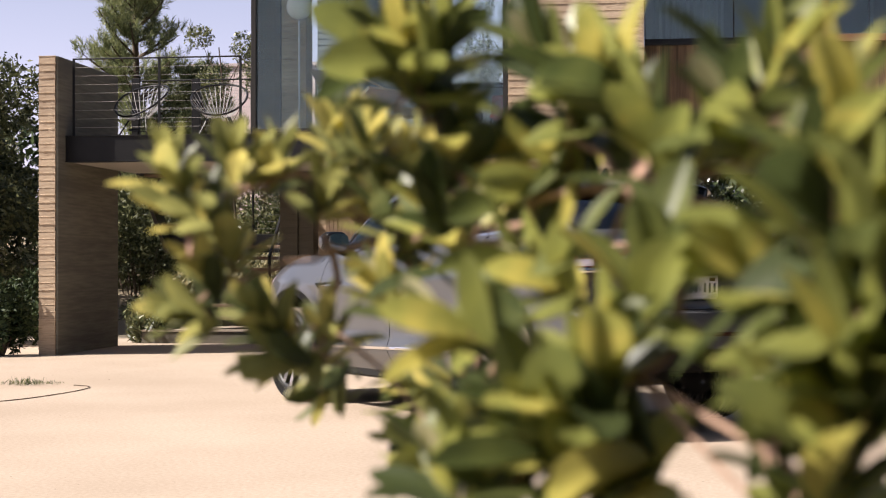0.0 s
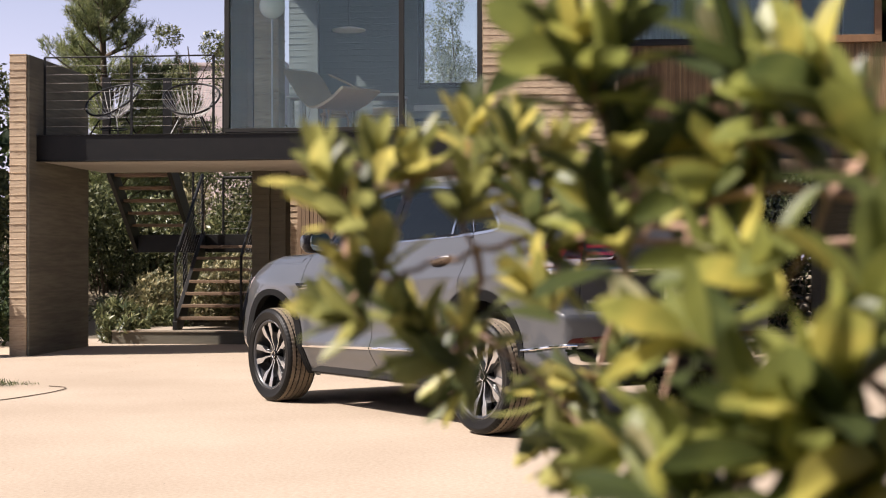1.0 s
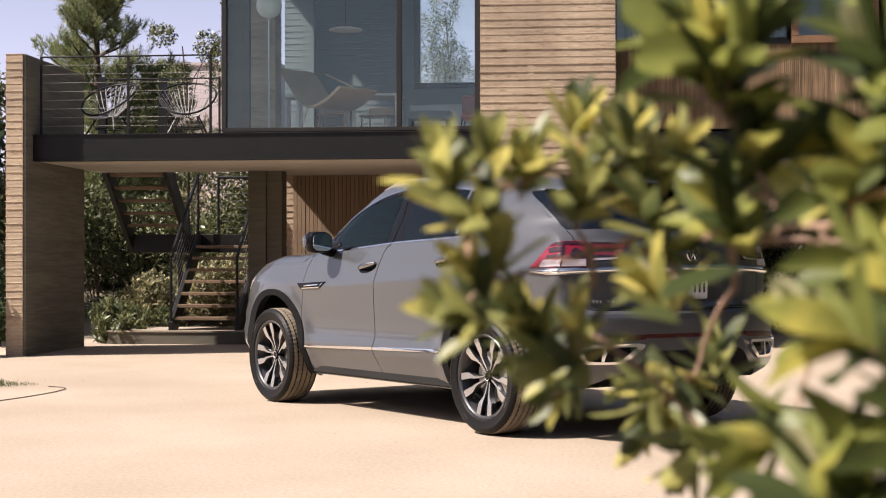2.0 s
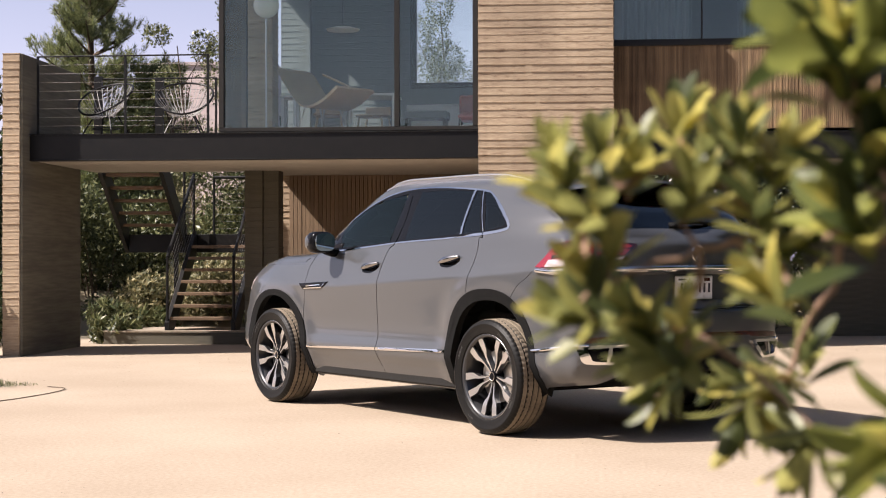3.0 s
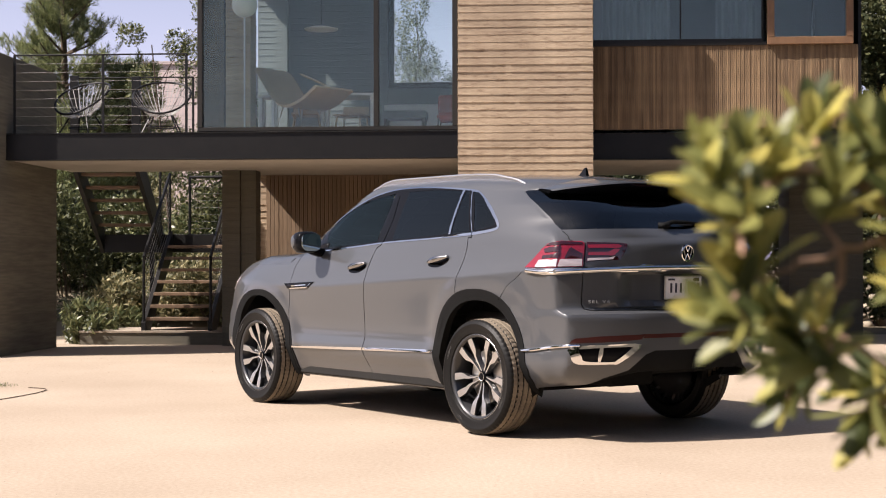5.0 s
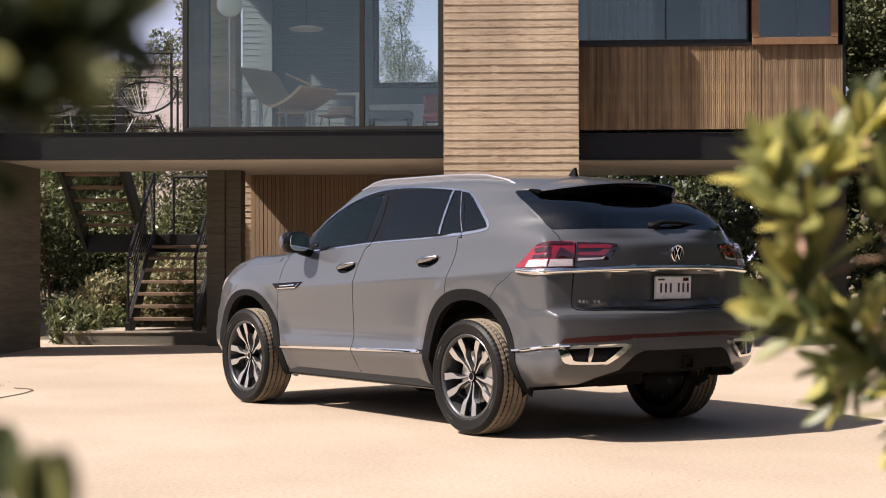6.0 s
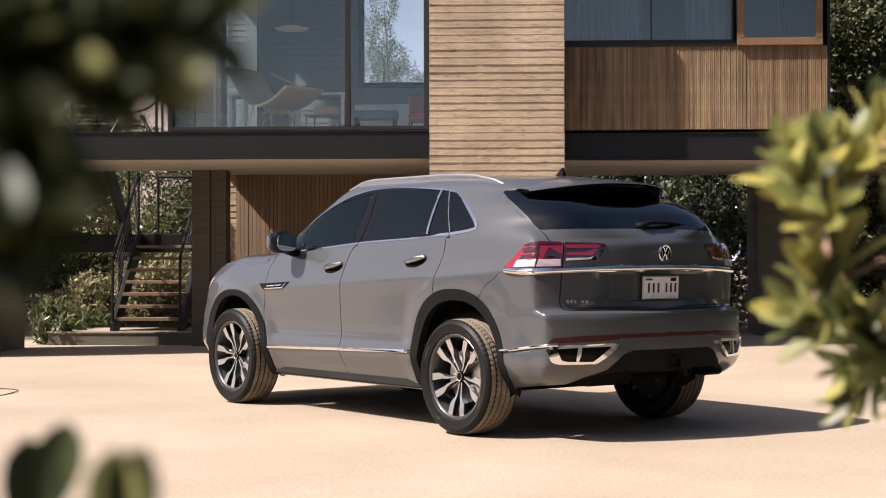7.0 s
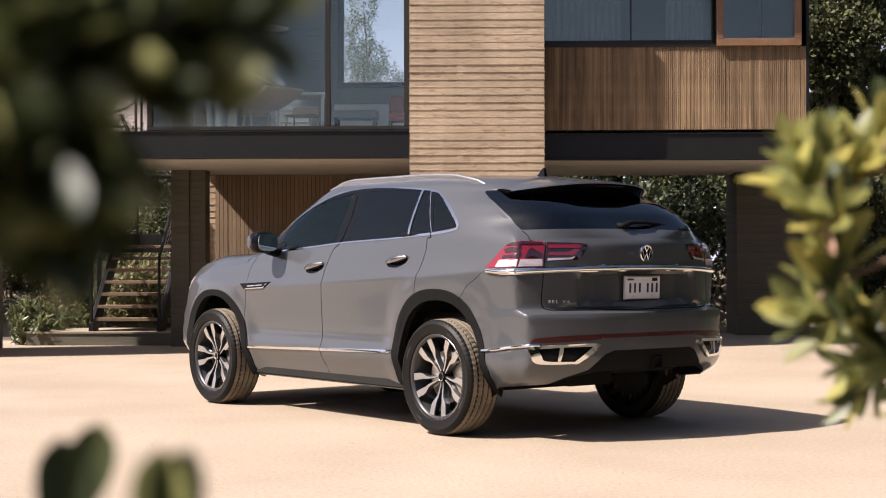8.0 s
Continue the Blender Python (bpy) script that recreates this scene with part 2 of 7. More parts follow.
# ---- house: fixed numbers ----
FRONT = 7.67          # plane of the pillar, the deck beam and the big window
WING = 8.22           # plane of the slatted wing
COURSE = 0.0905       # height of one formwork board


def course_mesh(name, x0, x1, y0, y1, seed, mat):
    """One cast course: a flat band whose top lip stands proud, straight but for broken chips."""
    rng = random.Random(seed)
    bm = bmesh.new()
    h = COURSE
    proud = (0.0060, 0.0022, 0.0045, 0.0016, 0.0065, 0.0028)[seed % 6]
    prof = [(0.003, 0.0), (0.0025, h - 0.0115), (-proud, h - 0.0095), (-proud, h - 0.0015), (0.003, h)]
    state = [0, 1.0]
    def ring(x, y, ox, oy):
        state[0] -= 1
        if state[0] <= 0:
            broken = rng.random() < 0.34
            state[0], state[1] = (rng.randint(1, 2), rng.uniform(-0.2, 0.7)) if broken else (rng.randint(3, 16), rng.uniform(0.97, 1.03))
        out = []
        for k, (off, z) in enumerate(prof):
            f = state[1] if off < 0 else 1.0
            drop = rng.uniform(0.0, 0.012) if k == 2 and rng.random() < 0.10 else 0.0
            out.append(bm.verts.new((x + ox * off * f, y + oy * off * f, z - drop)))
        return out
    n = max(4, int((x1 - x0) / 0.012))
    rings = [ring(x0, y1, 1, 0)]
    m = max(3, int((y1 - y0) / 0.05))
    rings += [ring(x0, y1 + (y0 - y1) * i / m, 1, 0) for i in range(1, m)]
    rings += [ring(x0, y0, 1, 1)]
    rings += [ring(x0 + (x1 - x0) * i / n, y0, 0, 1) for i in range(1, n)]
    rings += [ring(x1, y0, -1, 1)]
    rings += [ring(x1, y0 + (y1 - y0) * i / m, -1, 0) for i in range(1, m + 1)]
    for a, b in zip(rings, rings[1:] + rings[:1]):
        for k in range(len(prof) - 1):
            bm.faces.new((a[k], b[k], b[k + 1], a[k + 1]))
    return mesh_of(name, bm, mat)


def board_wall(name, label, x0, x1, y0, y1, z0, z1, group="", mat=CONCRETE):
    """A board-formed concrete wall: a core with every cast course as a piece."""
    bm = bmesh.new()
    box(bm, x0 + 0.012, x1 - 0.012, y0 + 0.012, y1 - 0.004, z0, z1)
    core = solid(name, bm, CONCRETE_PLAIN, label, "wall", group)
    kinds = [course_mesh("course", x0, x1, y0, y1, s, mat) for s in range(6 if x1 - x0 < 1.0 else 16)]
    rng = random.Random(len(name))
    z = z0
    while z < z1 - 0.02:
        ob = new("course", rng.choice(kinds))
        ob.location = (rng.uniform(-0.0015, 0.0015), rng.uniform(-0.0008, 0.0008), z)
        ob.parent = core
        z += COURSE
    return core


# ---- house: walls, beams, slabs ----
ROOF = 5.35
board_wall("wall_west", "freestanding board-formed concrete fin wall holding the deck", -7.20, -6.984, 7.41, 9.62, 0, 3.71)
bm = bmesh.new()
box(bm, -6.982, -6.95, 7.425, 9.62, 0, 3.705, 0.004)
solid("wall_west_lining", bm, FAIR_FACED_SHADED, "smooth fair-faced inner side of the fin wall, darkened as in shade", "wall")
board_wall("wall_pillar", "wide board-formed concrete pier in the middle of the facade", -1.385, 0.24, FRONT - 0.03, 9.4, 0, ROOF)


def beam(name, x0, x1, y, label):
    z0, z1 = 2.405, 2.735
    bm = bmesh.new()
    web = solid(name, box(bm, x0, x1, y - 0.004, y + 0.012, z0 + 0.012, z1 - 0.012), STEEL, label, "beam")
    for z in (z0, z1 - 0.012):
        bm = bmesh.new()
        part("flange", box(bm, x0, x1, y - 0.02, y + 0.16, z, z + 0.012, 0.002), STEEL, web)
    return web


beam("beam_deck", -6.95, -1.388, FRONT, "dark painted steel channel edging the deck and the glazed room")
beam("beam_wing", 0.243, 3.50, WING, "dark painted steel channel under the slatted wing")


def slab(name, x0, x1, y0, y1, z0, z1, mat, label, category):
    bm = bmesh.new()
    box(bm, x0, x1, y0, y1, z0, z1)
    return solid(name, bm, mat, label, category)


slab("soffit_deck", -6.94, -4.55, FRONT + 0.16, 10.25, 2.41, 2.60, PLASTER, "smooth pale plaster soffit below the deck", "soffit")
slab("soffit_room", -4.55, -1.39, FRONT + 0.16, 11.9, 2.41, 2.60, PLASTER, "smooth pale plaster soffit below the glazed room", "soffit")
slab("soffit_wing", 0.243, 3.50, WING + 0.16, 12.0, 2.42, 2.60, PLASTER, "smooth pale plaster soffit below the wing", "soffit")
slab("deck_floor", -6.94, -4.55, FRONT + 0.16, 10.25, 2.60, 2.74, CONCRETE_PLAIN, "pale concrete surface of the open deck", "deck")
slab("floor_room", -4.55, -1.39, FRONT + 0.16, 11.9, 2.60, 2.74, OILED_WOOD, "wooden floor of the glazed room", "floor")
slab("floor_wing", 0.243, 3.50, WING + 0.16, 12.0, 2.60, 2.74, OILED_WOOD, "wooden floor of the wing", "floor")
slab("ceiling", -4.60, -1.39, FRONT, 11.9, 5.15, ROOF, WALL_PAINT, "plain ceiling of the glazed room", "ceiling")
slab("ceiling_wing", 0.243, 3.50, WING, 12.0, 5.15, ROOF, WALL_PAINT, "plain ceiling of the wing", "ceiling")
board_wall("wall_room_back", "grey-blue board-lined back wall of the glazed room", -4.55, -2.62, 11.5, 11.7, 2.74, 5.15, mat=WALL_PAINT)
slab("wall_wing_back", 0.25, 3.48, 11.6, 11.8, 2.74, 5.15, WALL_PAINT, "grey back wall of the wing", "wall")


def boards(name, label, x0, x1, y, z0, z1, step, depth=0.02, seed=1):
    """A wall face of upright timber strips on a dark backing; strips that stand a little proud of one another."""
    rng = random.Random(seed)
    bm = bmesh.new()
    box(bm, x0, x1, y + depth, y + depth + 0.12, z0, z1)
    wall = solid(name, bm, DARK, label, "wall")
    n = int((x1 - x0) / step)
    return wall, [(x0 + (k + 0.5) * (x1 - x0) / n, rng.uniform(-0.003, 0.003), rng.uniform(0.9, 1.04)) for k in range(n)]


def strips(wall, spots, y, z0, z1, width, depth, mat, name, split):
    """The strips as pieces (shared meshes) or, past the countable, joined."""
    if split:
        bm = bmesh.new()
        box(bm, -width / 2, width / 2, 0, depth, 0, z1 - z0, 0.002)
        me = mesh_of(name, bm, mat)
        for x, dy, _ in spots:
            ob = new(name, me)
            ob.parent = wall
            ob.location = (x, y + dy, z0)
        return
    bm = bmesh.new()
    for x, dy, f in spots:
        box(bm, x - width * f / 2, x + width * f / 2, y + dy, y + dy + depth, z0, z1)
    part(name, bm, mat, wall)


# slatted wing: narrow battens over a dark backing
wing, spots = boards("wall_wing", "wing clad in narrow upright weathered cedar battens", 0.246, 3.475, WING, 2.77, 3.80, 0.024, seed=3)
strips(wing, spots, WING - 0.012, 2.775, 3.80, 0.0205, 0.03, BATTEN, "batten", True)
# lower wall of upright boards behind the parking space
low, spots = boards("wall_lower", "lower wall of upright cedar boards under the house", -4.385, -0.2, 11.3, 0.0, 2.42, 0.060, seed=4)
strips(low, spots, 11.29, 0.0, 2.42, 0.0565, 0.03, SLAT_WALL, "board", True)
board_wall("wall_stub", "narrow board-formed concrete wall end under the house", -4.56, -4.39, 11.33, 12.4, 0, 2.41)
board_wall("pier_left", "board-formed concrete pier below the glazed room", -4.77, -4.52, 10.03, 10.42, 0, 2.41, mat=CONCRETE_SHADED)
board_wall("pier_left_inner", "set-back half of the concrete pier below the glazed room", -4.518, -4.305, 10.08, 10.42, 0, 2.41, mat=CONCRETE_SHADED)
board_wall("pier_right", "broad board-formed concrete pier below the wing", 3.09, 4.12, 11.2, 12.2, 0, 2.42, mat=CONCRETE_SHADED)
board_wall("wall_hearth", "board-formed concrete pier standing inside the glazed room", -4.49, -4.16, 8.95, 9.35, 2.74, 5.15)
slab("wall_side", 3.475, 3.51, WING - 0.02, 12.0, 2.42, ROOF, STEEL, "dark metal end edge of the wing", "wall")
slab("roof", -4.62, 3.60, FRONT + 0.02, 12.2, ROOF, ROOF + 0.28, STEEL, "flat dark metal-edged roof", "roof")
slab("sill_ledge", 0.246, 2.37, WING - 0.03, WING + 0.10, 3.80, 3.835, BRONZE, "dark metal ledge over the battens", "trim")


def window(name, label, x0, x1, y, z0, z1, bars, frame, w=0.05, mat=BRONZE, glass=PANE):
    """A glazed opening: frame, upright bars and panes."""
    t = thing(name, label, "window", kind="structure", at=pose(0, 0, 0))
    for a, b, c, d in ((x0, x1, z0, z0 + w), (x0, x1, z1 - w, z1)):
        bm = bmesh.new()
        part("window_frame", box(bm, a, b, y - 0.02, y + 0.06, c, d, 0.004), mat, t)
    edges = [x0] + list(bars) + [x1]
    for k, x in enumerate(edges):
        half = frame / 2
        a = x if k == 0 else (x - 2 * half if k == len(edges) - 1 else x - half)
        bm = bmesh.new()
        part("window_frame", box(bm, a, a + 2 * half, y - 0.024, y + 0.064, z0 + w, z1 - w, 0.004), mat, t)
    for a, b in zip(edges, edges[1:]):
        bm = bmesh.new()
        box(bm, a + frame / 2, b - frame / 2, y + 0.018, y + 0.024, z0 + w, z1 - w)
        part("pane", bm, glass, t, "clear reflective glass").visible_shadow = False
    return t


window("window_1", "big dark-framed sliding window of the raised living room", -4.57, -1.39, FRONT + 0.03, 2.745, 5.15, (-2.375,), 0.062)
window("window_2", "dark strip window above the slatted wing", 0.246, 2.335, WING + 0.03, 3.835, 5.15, (1.33,), 0.014)
wing_window = window("window_3", "fir-framed opening window in the wing", 2.375, 3.41, WING - 0.05, 3.80, 5.15, (), 0.085, w=0.09, mat=OILED_WOOD)
bm = bmesh.new()
part("mullion", box(bm, 2.925, 2.948, WING - 0.022, WING + 0.01, 3.89, 5.06, 0.002), BRONZE, wing_window, "slim dark mullion")
window("window_4", "tall rear window of the living room with trees beyond", -2.63, -1.45, 11.5, 3.68, 5.15, (), 0.09, w=0.08, glass=CLEAR_PANE)
slab("wall_room_back_low", -2.62, -1.39, 11.5, 11.7, 2.74, 3.68, WALL_PAINT, "grey low wall below the rear window", "wall")
slab("wall_room_right", -1.55, -1.40, 9.45, 11.5, 2.74, 5.15, WALL_PAINT, "grey side wall of the living room", "wall")
slab("wall_wing_side", 0.26, 0.34, WING + 0.2, 11.6, 2.74, 5.15, WALL_PAINT, "grey side wall of the wing room", "wall")

# west side of the living room: posts and glass
side_win = thing("window_5", "side glazing of the living room facing the deck", "window", kind="structure")
for y in (9.2, 10.85):
    bm = bmesh.new()
    part("window_frame", box(bm, -4.57, -4.50, y, y + 0.07, 2.80, 5.15, 0.004), BRONZE, side_win)
bm = bmesh.new()
part("window_frame", box(bm, -4.57, -4.50, FRONT + 0.1, 10.92, 2.745, 2.80, 0.004), BRONZE, side_win)
bm = bmesh.new()
ob = part("pane", box(bm, -4.538, -4.532, FRONT + 0.1, 10.85, 2.80, 5.15), CLEAR_PANE, side_win)


# ---- deck railing ----
def railing(name, label, posts, z0, z1, lines):
    t = thing(name, label, "railing", at=pose(0, 0, 0))
    for x, y in posts:
        bm = bmesh.new()
        part("post", box(bm, x - 0.016, x + 0.016, y - 0.007, y + 0.007, z0, z1, 0.002), STEEL, t)
    for (x0, y0), (x1, y1) in zip(posts, posts[1:]):
        bm = bmesh.new()
        part("top_rail", tube(bm, [(x0 - 0.01, y0, z1), (x1 + 0.01, y1, z1)], 0.011, 8), STEEL, t)
        for k in range(lines):
            z = z0 + (z1 - z0) * (k + 1) / (lines + 1)
            bm = bmesh.new()
            part("cable", tube(bm, [(x0, y0, z), (x1, y1, z)], 0.0022, 6), RAIL_CABLE, t, "thin steel cable")
    return t


railing("deck_railing", "dark steel railing with thin cables along the deck front", [(-6.87, 7.74), (-5.76, 7.74), (-4.72, 7.74)], 2.735, 3.705, 8)
railing("deck_railing", "dark steel railing with thin cables along the deck back", [(-6.90, 10.16), (-6.02, 10.16), (-5.20, 10.16)], 2.735, 3.71, 4)
bm = bmesh.new()
box(bm, -6.92, -6.80, 10.10, 10.14, 2.74, 3.74, 0.004)
tagged(new("gate_post", mesh_of("gate_post", bm, STEEL)), "dark steel gate post at the back of the deck", "post")
bm = bmesh.new()
box(bm, -6.05, -5.93, 10.10, 10.14, 2.74, 3.72, 0.004)
tagged(new("gate_post", mesh_of("gate_post", bm, STEEL)), "dark steel gate post at the back of the deck", "post")


# ---- outdoor stair ----
def flight(name, label, x0, x1, y0, z0, dy, dz, n):
    t = thing(name, label, "stairs", at=pose(0, 0, 0))
    for k in range(n):
        bm = bmesh.new()
        part("tread", box(bm, x0 + 0.03, x1 - 0.03, y0 + dy * k - 0.14, y0 + dy * k + 0.14, z0 + dz * k - 0.045, z0 + dz * k, 0.004), TREAD, t, "oak tread")
    for x in (x0, x1):
        bm = bmesh.new()
        a, b = Vector((x, y0 - dy * 0.9, z0 - dz * 0.9 - 0.02)), Vector((x, y0 + dy * (n - 0.2), z0 + dz * (n - 0.2) - 0.02))
        vs = []
        for p in (a, b):
            for dx in (-0.03, 0.03):
                vs += [bm.verts.new(p + Vector((dx, 0, 0.10))), bm.verts.new(p + Vector((dx, 0, -0.26)))]
        for f in ((0, 1, 3, 2), (4, 6, 7, 5), (0, 2, 6, 4), (1, 5, 7, 3), (0, 4, 5, 1), (2, 3, 7, 6)):
            bm.faces.new([vs[i] for i in f])
        part("stringer", bm, STEEL, t, "dark steel stringer")
    return t


def stair_rail(name, label, p0, p1, gap=0.11, high=0.92):
    t = thing(name, label, "handrail", at=pose(0, 0, 0))
    p0, p1 = Vector(p0), Vector(p1)
    up = Vector((0, 0, high))
    bm = bmesh.new()
    part("top_rail", tube(bm, [p0 + up, p1 + up], 0.024, 8), GALVANISED if name == "landing_rail" else STEEL, t)
    for p in (p0, p1):
        bm = bmesh.new()
        part("post", tube(bm, [p - Vector((0, 0, 0.1)), p + up], 0.02, 6), STEEL, t)
    for k in range(1, int(high / gap)):
        bm = bmesh.new()
        part("cable", tube(bm, [p0 + up * (k * gap / high), p1 + up * (k * gap / high)], 0.0019, 5), RAIL_CABLE, t, "thin steel cable")
    return t


# dark front and pale top: shade and sun put into two concrete colours
slab("stair_plinth", -6.85, -4.79, 10.33, 11.55, 0, 0.165, CONCRETE_SHADED, "low concrete landing at the foot of the stair", "plinth")
slab("plinth_top", -6.86, -4.78, 10.315, 11.56, 0.165, 0.19, CONCRETE_PLAIN, "top of the landing at the stair foot, paler as if sunlit", "plinth")
flight("lower_stair", "open stair flight with oak treads between dark steel stringers", -5.97, -5.02, 10.60, 0.375, 0.205, 0.171, 7)
bm = bmesh.new()
box(bm, -7.00, -5.05, 12.05, 13.2, 1.30, 1.57, 0.005)
tagged(new("stair_landing", mesh_of("stair_landing", bm, STEEL)), "dark steel half landing of the outdoor stair", "landing")
flight("upper_stair", "open upper stair flight with oak treads between dark steel stringers", -7.05, -6.15, 11.95, 1.73, -0.215, 0.178, 6)
for x, y in ((-6.28, 12.1), (-5.10, 12.1)):
    bm = bmesh.new()
    box(bm, x - 0.03, x + 0.03, y - 0.03, y + 0.03, 0, 1.30)
    tagged(new("stair_post", mesh_of("stair_post", bm, STEEL)), "slim dark steel post under the stair landing", "post")
stair_rail("stair_handrail", "cable handrail of the lower stair flight", (-5.97, 10.45, 0.30), (-5.97, 11.95, 1.55))
stair_rail("stair_handrail", "cable handrail of the lower stair flight", (-5.02, 10.45, 0.30), (-5.02, 11.95, 1.55))
stair_rail("stair_handrail", "cable handrail of the upper stair flight", (-6.13, 12.0, 1.60), (-6.13, 10.7, 2.70))
stair_rail("stair_handrail", "cable handrail round the stair landing", (-5.95, 13.15, 1.57), (-5.08, 13.15, 1.57))


# ---- deck chairs: woven shell on a wire frame ----
def wire_chair(at):
    t = thing("wire_chair", "round black wire lounge chair with a corded shell on the deck", "chair", "chairs on the deck", at=at)
    def rim(a):
        # an egg-shaped hoop, higher at the back
        return Vector((0.37 * math.cos(a), 0.32 * math.sin(a) + 0.02, 0.58 + 0.235 * math.sin(a) + 0.02 * math.cos(2 * a)))
    bm = bmesh.new()
    part("hoop", tube(bm, [rim(math.tau * k / 40) for k in range(40)], 0.014, 8, closed=True), STEEL, t, smooth=True)
    low = Vector((0, 0.03, 0.33))
    bm = bmesh.new()
    part("seat_ring", tube(bm, [low + Vector((0.10 * math.cos(math.tau * k / 20), 0.08 * math.sin(math.tau * k / 20), 0)) for k in range(20)], 0.010, 6, closed=True), STEEL, t)
    for k in range(30):
        a = math.tau * k / 30
        p, q = rim(a), low + Vector((0.10 * math.cos(a), 0.08 * math.sin(a), 0))
        m = (p + q) / 2 + Vector((0, 0, -0.045))
        bm = bmesh.new()
        part("cord", tube(bm, [p, m, q], 0.0045, 5), CORD, t)
    for sx, sy in ((-1, -1), (1, -1), (-1, 1), (1, 1)):
        bm = bmesh.new()
        part("leg", tube(bm, [Vector((sx * 0.12, 0.03 + sy * 0.09, 0.34)), Vector((sx * 0.27, 0.03 + sy * 0.24, 0.0))], 0.011, 6), STEEL, t)
    bm = bmesh.new()
    part("foot_ring", tube(bm, [Vector((0.19 * math.cos(math.tau * k / 24), 0.03 + 0.165 * math.sin(math.tau * k / 24), 0.17)) for k in range(24)], 0.008, 6, closed=True), STEEL, t)
    return t


CORD = material("pale_cord", (0.45, 0.44, 0.43), 0.8)
first_chair = wire_chair(pose(-6.40, 8.95, 2.74, 0, 0, -20))
copy_thing(first_chair, pose(-5.33, 8.95, 2.74, 0, 0, 6))


# ---- living room ----
def lounge():
    t = thing("lounge_chair", "tan moulded lounge chair with slim metal legs in the living room", "chair", at=pose(-3.56, 9.2, 2.74, 0, 0, -36))
    def sheet(points, y0, y1, th, mat, name):
        bm = bmesh.new()
        rows = []
        for (x, z) in curve(points, 5):
            rows.append([bm.verts.new((x, y0, z)), bm.verts.new((x, y1, z)), bm.verts.new((x + th, y1, z - th)), bm.verts.new((x + th, y0, z - th))])
        for a, b in zip(rows, rows[1:]):
            for k in range(4):
                bm.faces.new((a[k], a[(k + 1) % 4], b[(k + 1) % 4], b[k]))
        bm.faces.new(rows[0])
        bm.faces.new(rows[-1][::-1])
        part(name, bm, mat, t, smooth=True)
    sheet([(-0.62, 1.00), (-0.48, 0.92), (-0.18, 0.56), (0.05, 0.44), (0.34, 0.50), (0.62, 0.66)], -0.34, 0.34, 0.03, TAN, "shell")
    sheet([(-0.30, 0.94), (0.05, 0.80), (0.35, 0.66)], 0.30, 0.36, 0.03, TAN, "arm")
    for x, y in ((-0.2, -0.25), (0.25, -0.25), (-0.2, 0.25), (0.25, 0.25)):
        bm = bmesh.new()
        part("leg", tube(bm, [(x * 0.6, y * 0.7, 0.45), (x * 1.3, y, 0.0)], 0.010, 6), CABLE, t)
    return t


def stool(at):
    t = thing("dining_chair", "tan wooden dining chair with splayed legs in the living room", "chair", "chairs in the living room", at=at)
    bm = bmesh.new()
    part("seat", box(bm, -0.21, 0.21, -0.20, 0.20, 0.42, 0.45, 0.012), TAN, t, smooth=True)
    bm = bmesh.new()
    part("backrest", box(bm, -0.19, 0.19, 0.17, 0.20, 0.45, 0.58, 0.012), TAN, t, smooth=True)
    for x in (-0.16, 0.16):
        for y in (-0.15, 0.15):
            bm = bmesh.new()
            part("leg", tube(bm, [(x, y, 0.43), (x * 1.35, y * 1.3, 0.0)], 0.014, 6), TAN, t)
    return t


TAN = material("tan_plywood", (0.60, 0.43, 0.28), 0.5, grain=20, patch=2, amount=0.3)
RED = material("red_upholstery", (0.24, 0.040, 0.030), 0.7, amount=0.3)
GLOBE = material("opal_glass", (0.85, 0.84, 0.80), 0.25, amount=0.03)
BLUE_GREY = material("grey_blue_fabric", (0.16, 0.18, 0.20), 0.85, amount=0.3)
lounge()
first_stool = stool(pose(-3.62, 10.2, 2.74, 0, 0, 8))
copy_thing(first_stool, pose(-3.02, 10.4, 2.74, 0, 0, -12))


def simple_table(name, label, x0, x1, y0, y1, z, mat, leg_mat, th=0.035):
    t = thing(name, label, "table", at=pose(0, 0, 0))
    bm = bmesh.new()
    part("tabletop", box(bm, x0, x1, y0, y1, z - th, z, 0.006), mat, t)
    for x in (x0 + 0.04, x1 - 0.04):
        for y in (y0 + 0.04, y1 - 0.04):
            bm = bmesh.new()
            part("leg", box(bm, x - 0.02, x + 0.02, y - 0.02, y + 0.02, 2.74, z - th), leg_mat, t)
    return t


simple_table("writing_desk", "white desk by the window wall", -3.34, -2.60, 9.5, 10.1, 3.40, WHITE, WHITE)
simple_table("side_table", "small white side table beside the glass", -4.12, -3.88, 9.2, 9.5, 3.35, WHITE, CABLE)
simple_table("low_bench", "grey upholstered bench with dark legs", -2.48, -1.90, 9.3, 9.7, 3.14, BLUE_GREY, STEEL, 0.10)
bm = bmesh.new()
box(bm, -2.60, -1.60, 10.7, 11.3, 2.74, 3.36, 0.01)
tagged(new("kitchen_cabinet", mesh_of("kitchen_cabinet", bm, WHITE)), "long low white cabinet under the rear window", "cabinet")
rc = thing("red_armchair", "small red upholstered armchair beside the pier", "chair", at=pose(-1.545, 8.75, 2.74))
bm = bmesh.new()
part("seat", box(bm, -0.16, 0.16, -0.22, 0.22, 0.20, 0.30, 0.04), RED, rc, smooth=True)
bm = bmesh.new()
part("backrest", box(bm, -0.17, 0.17, 0.16, 0.24, 0.30, 0.56, 0.03), RED, rc, smooth=True)
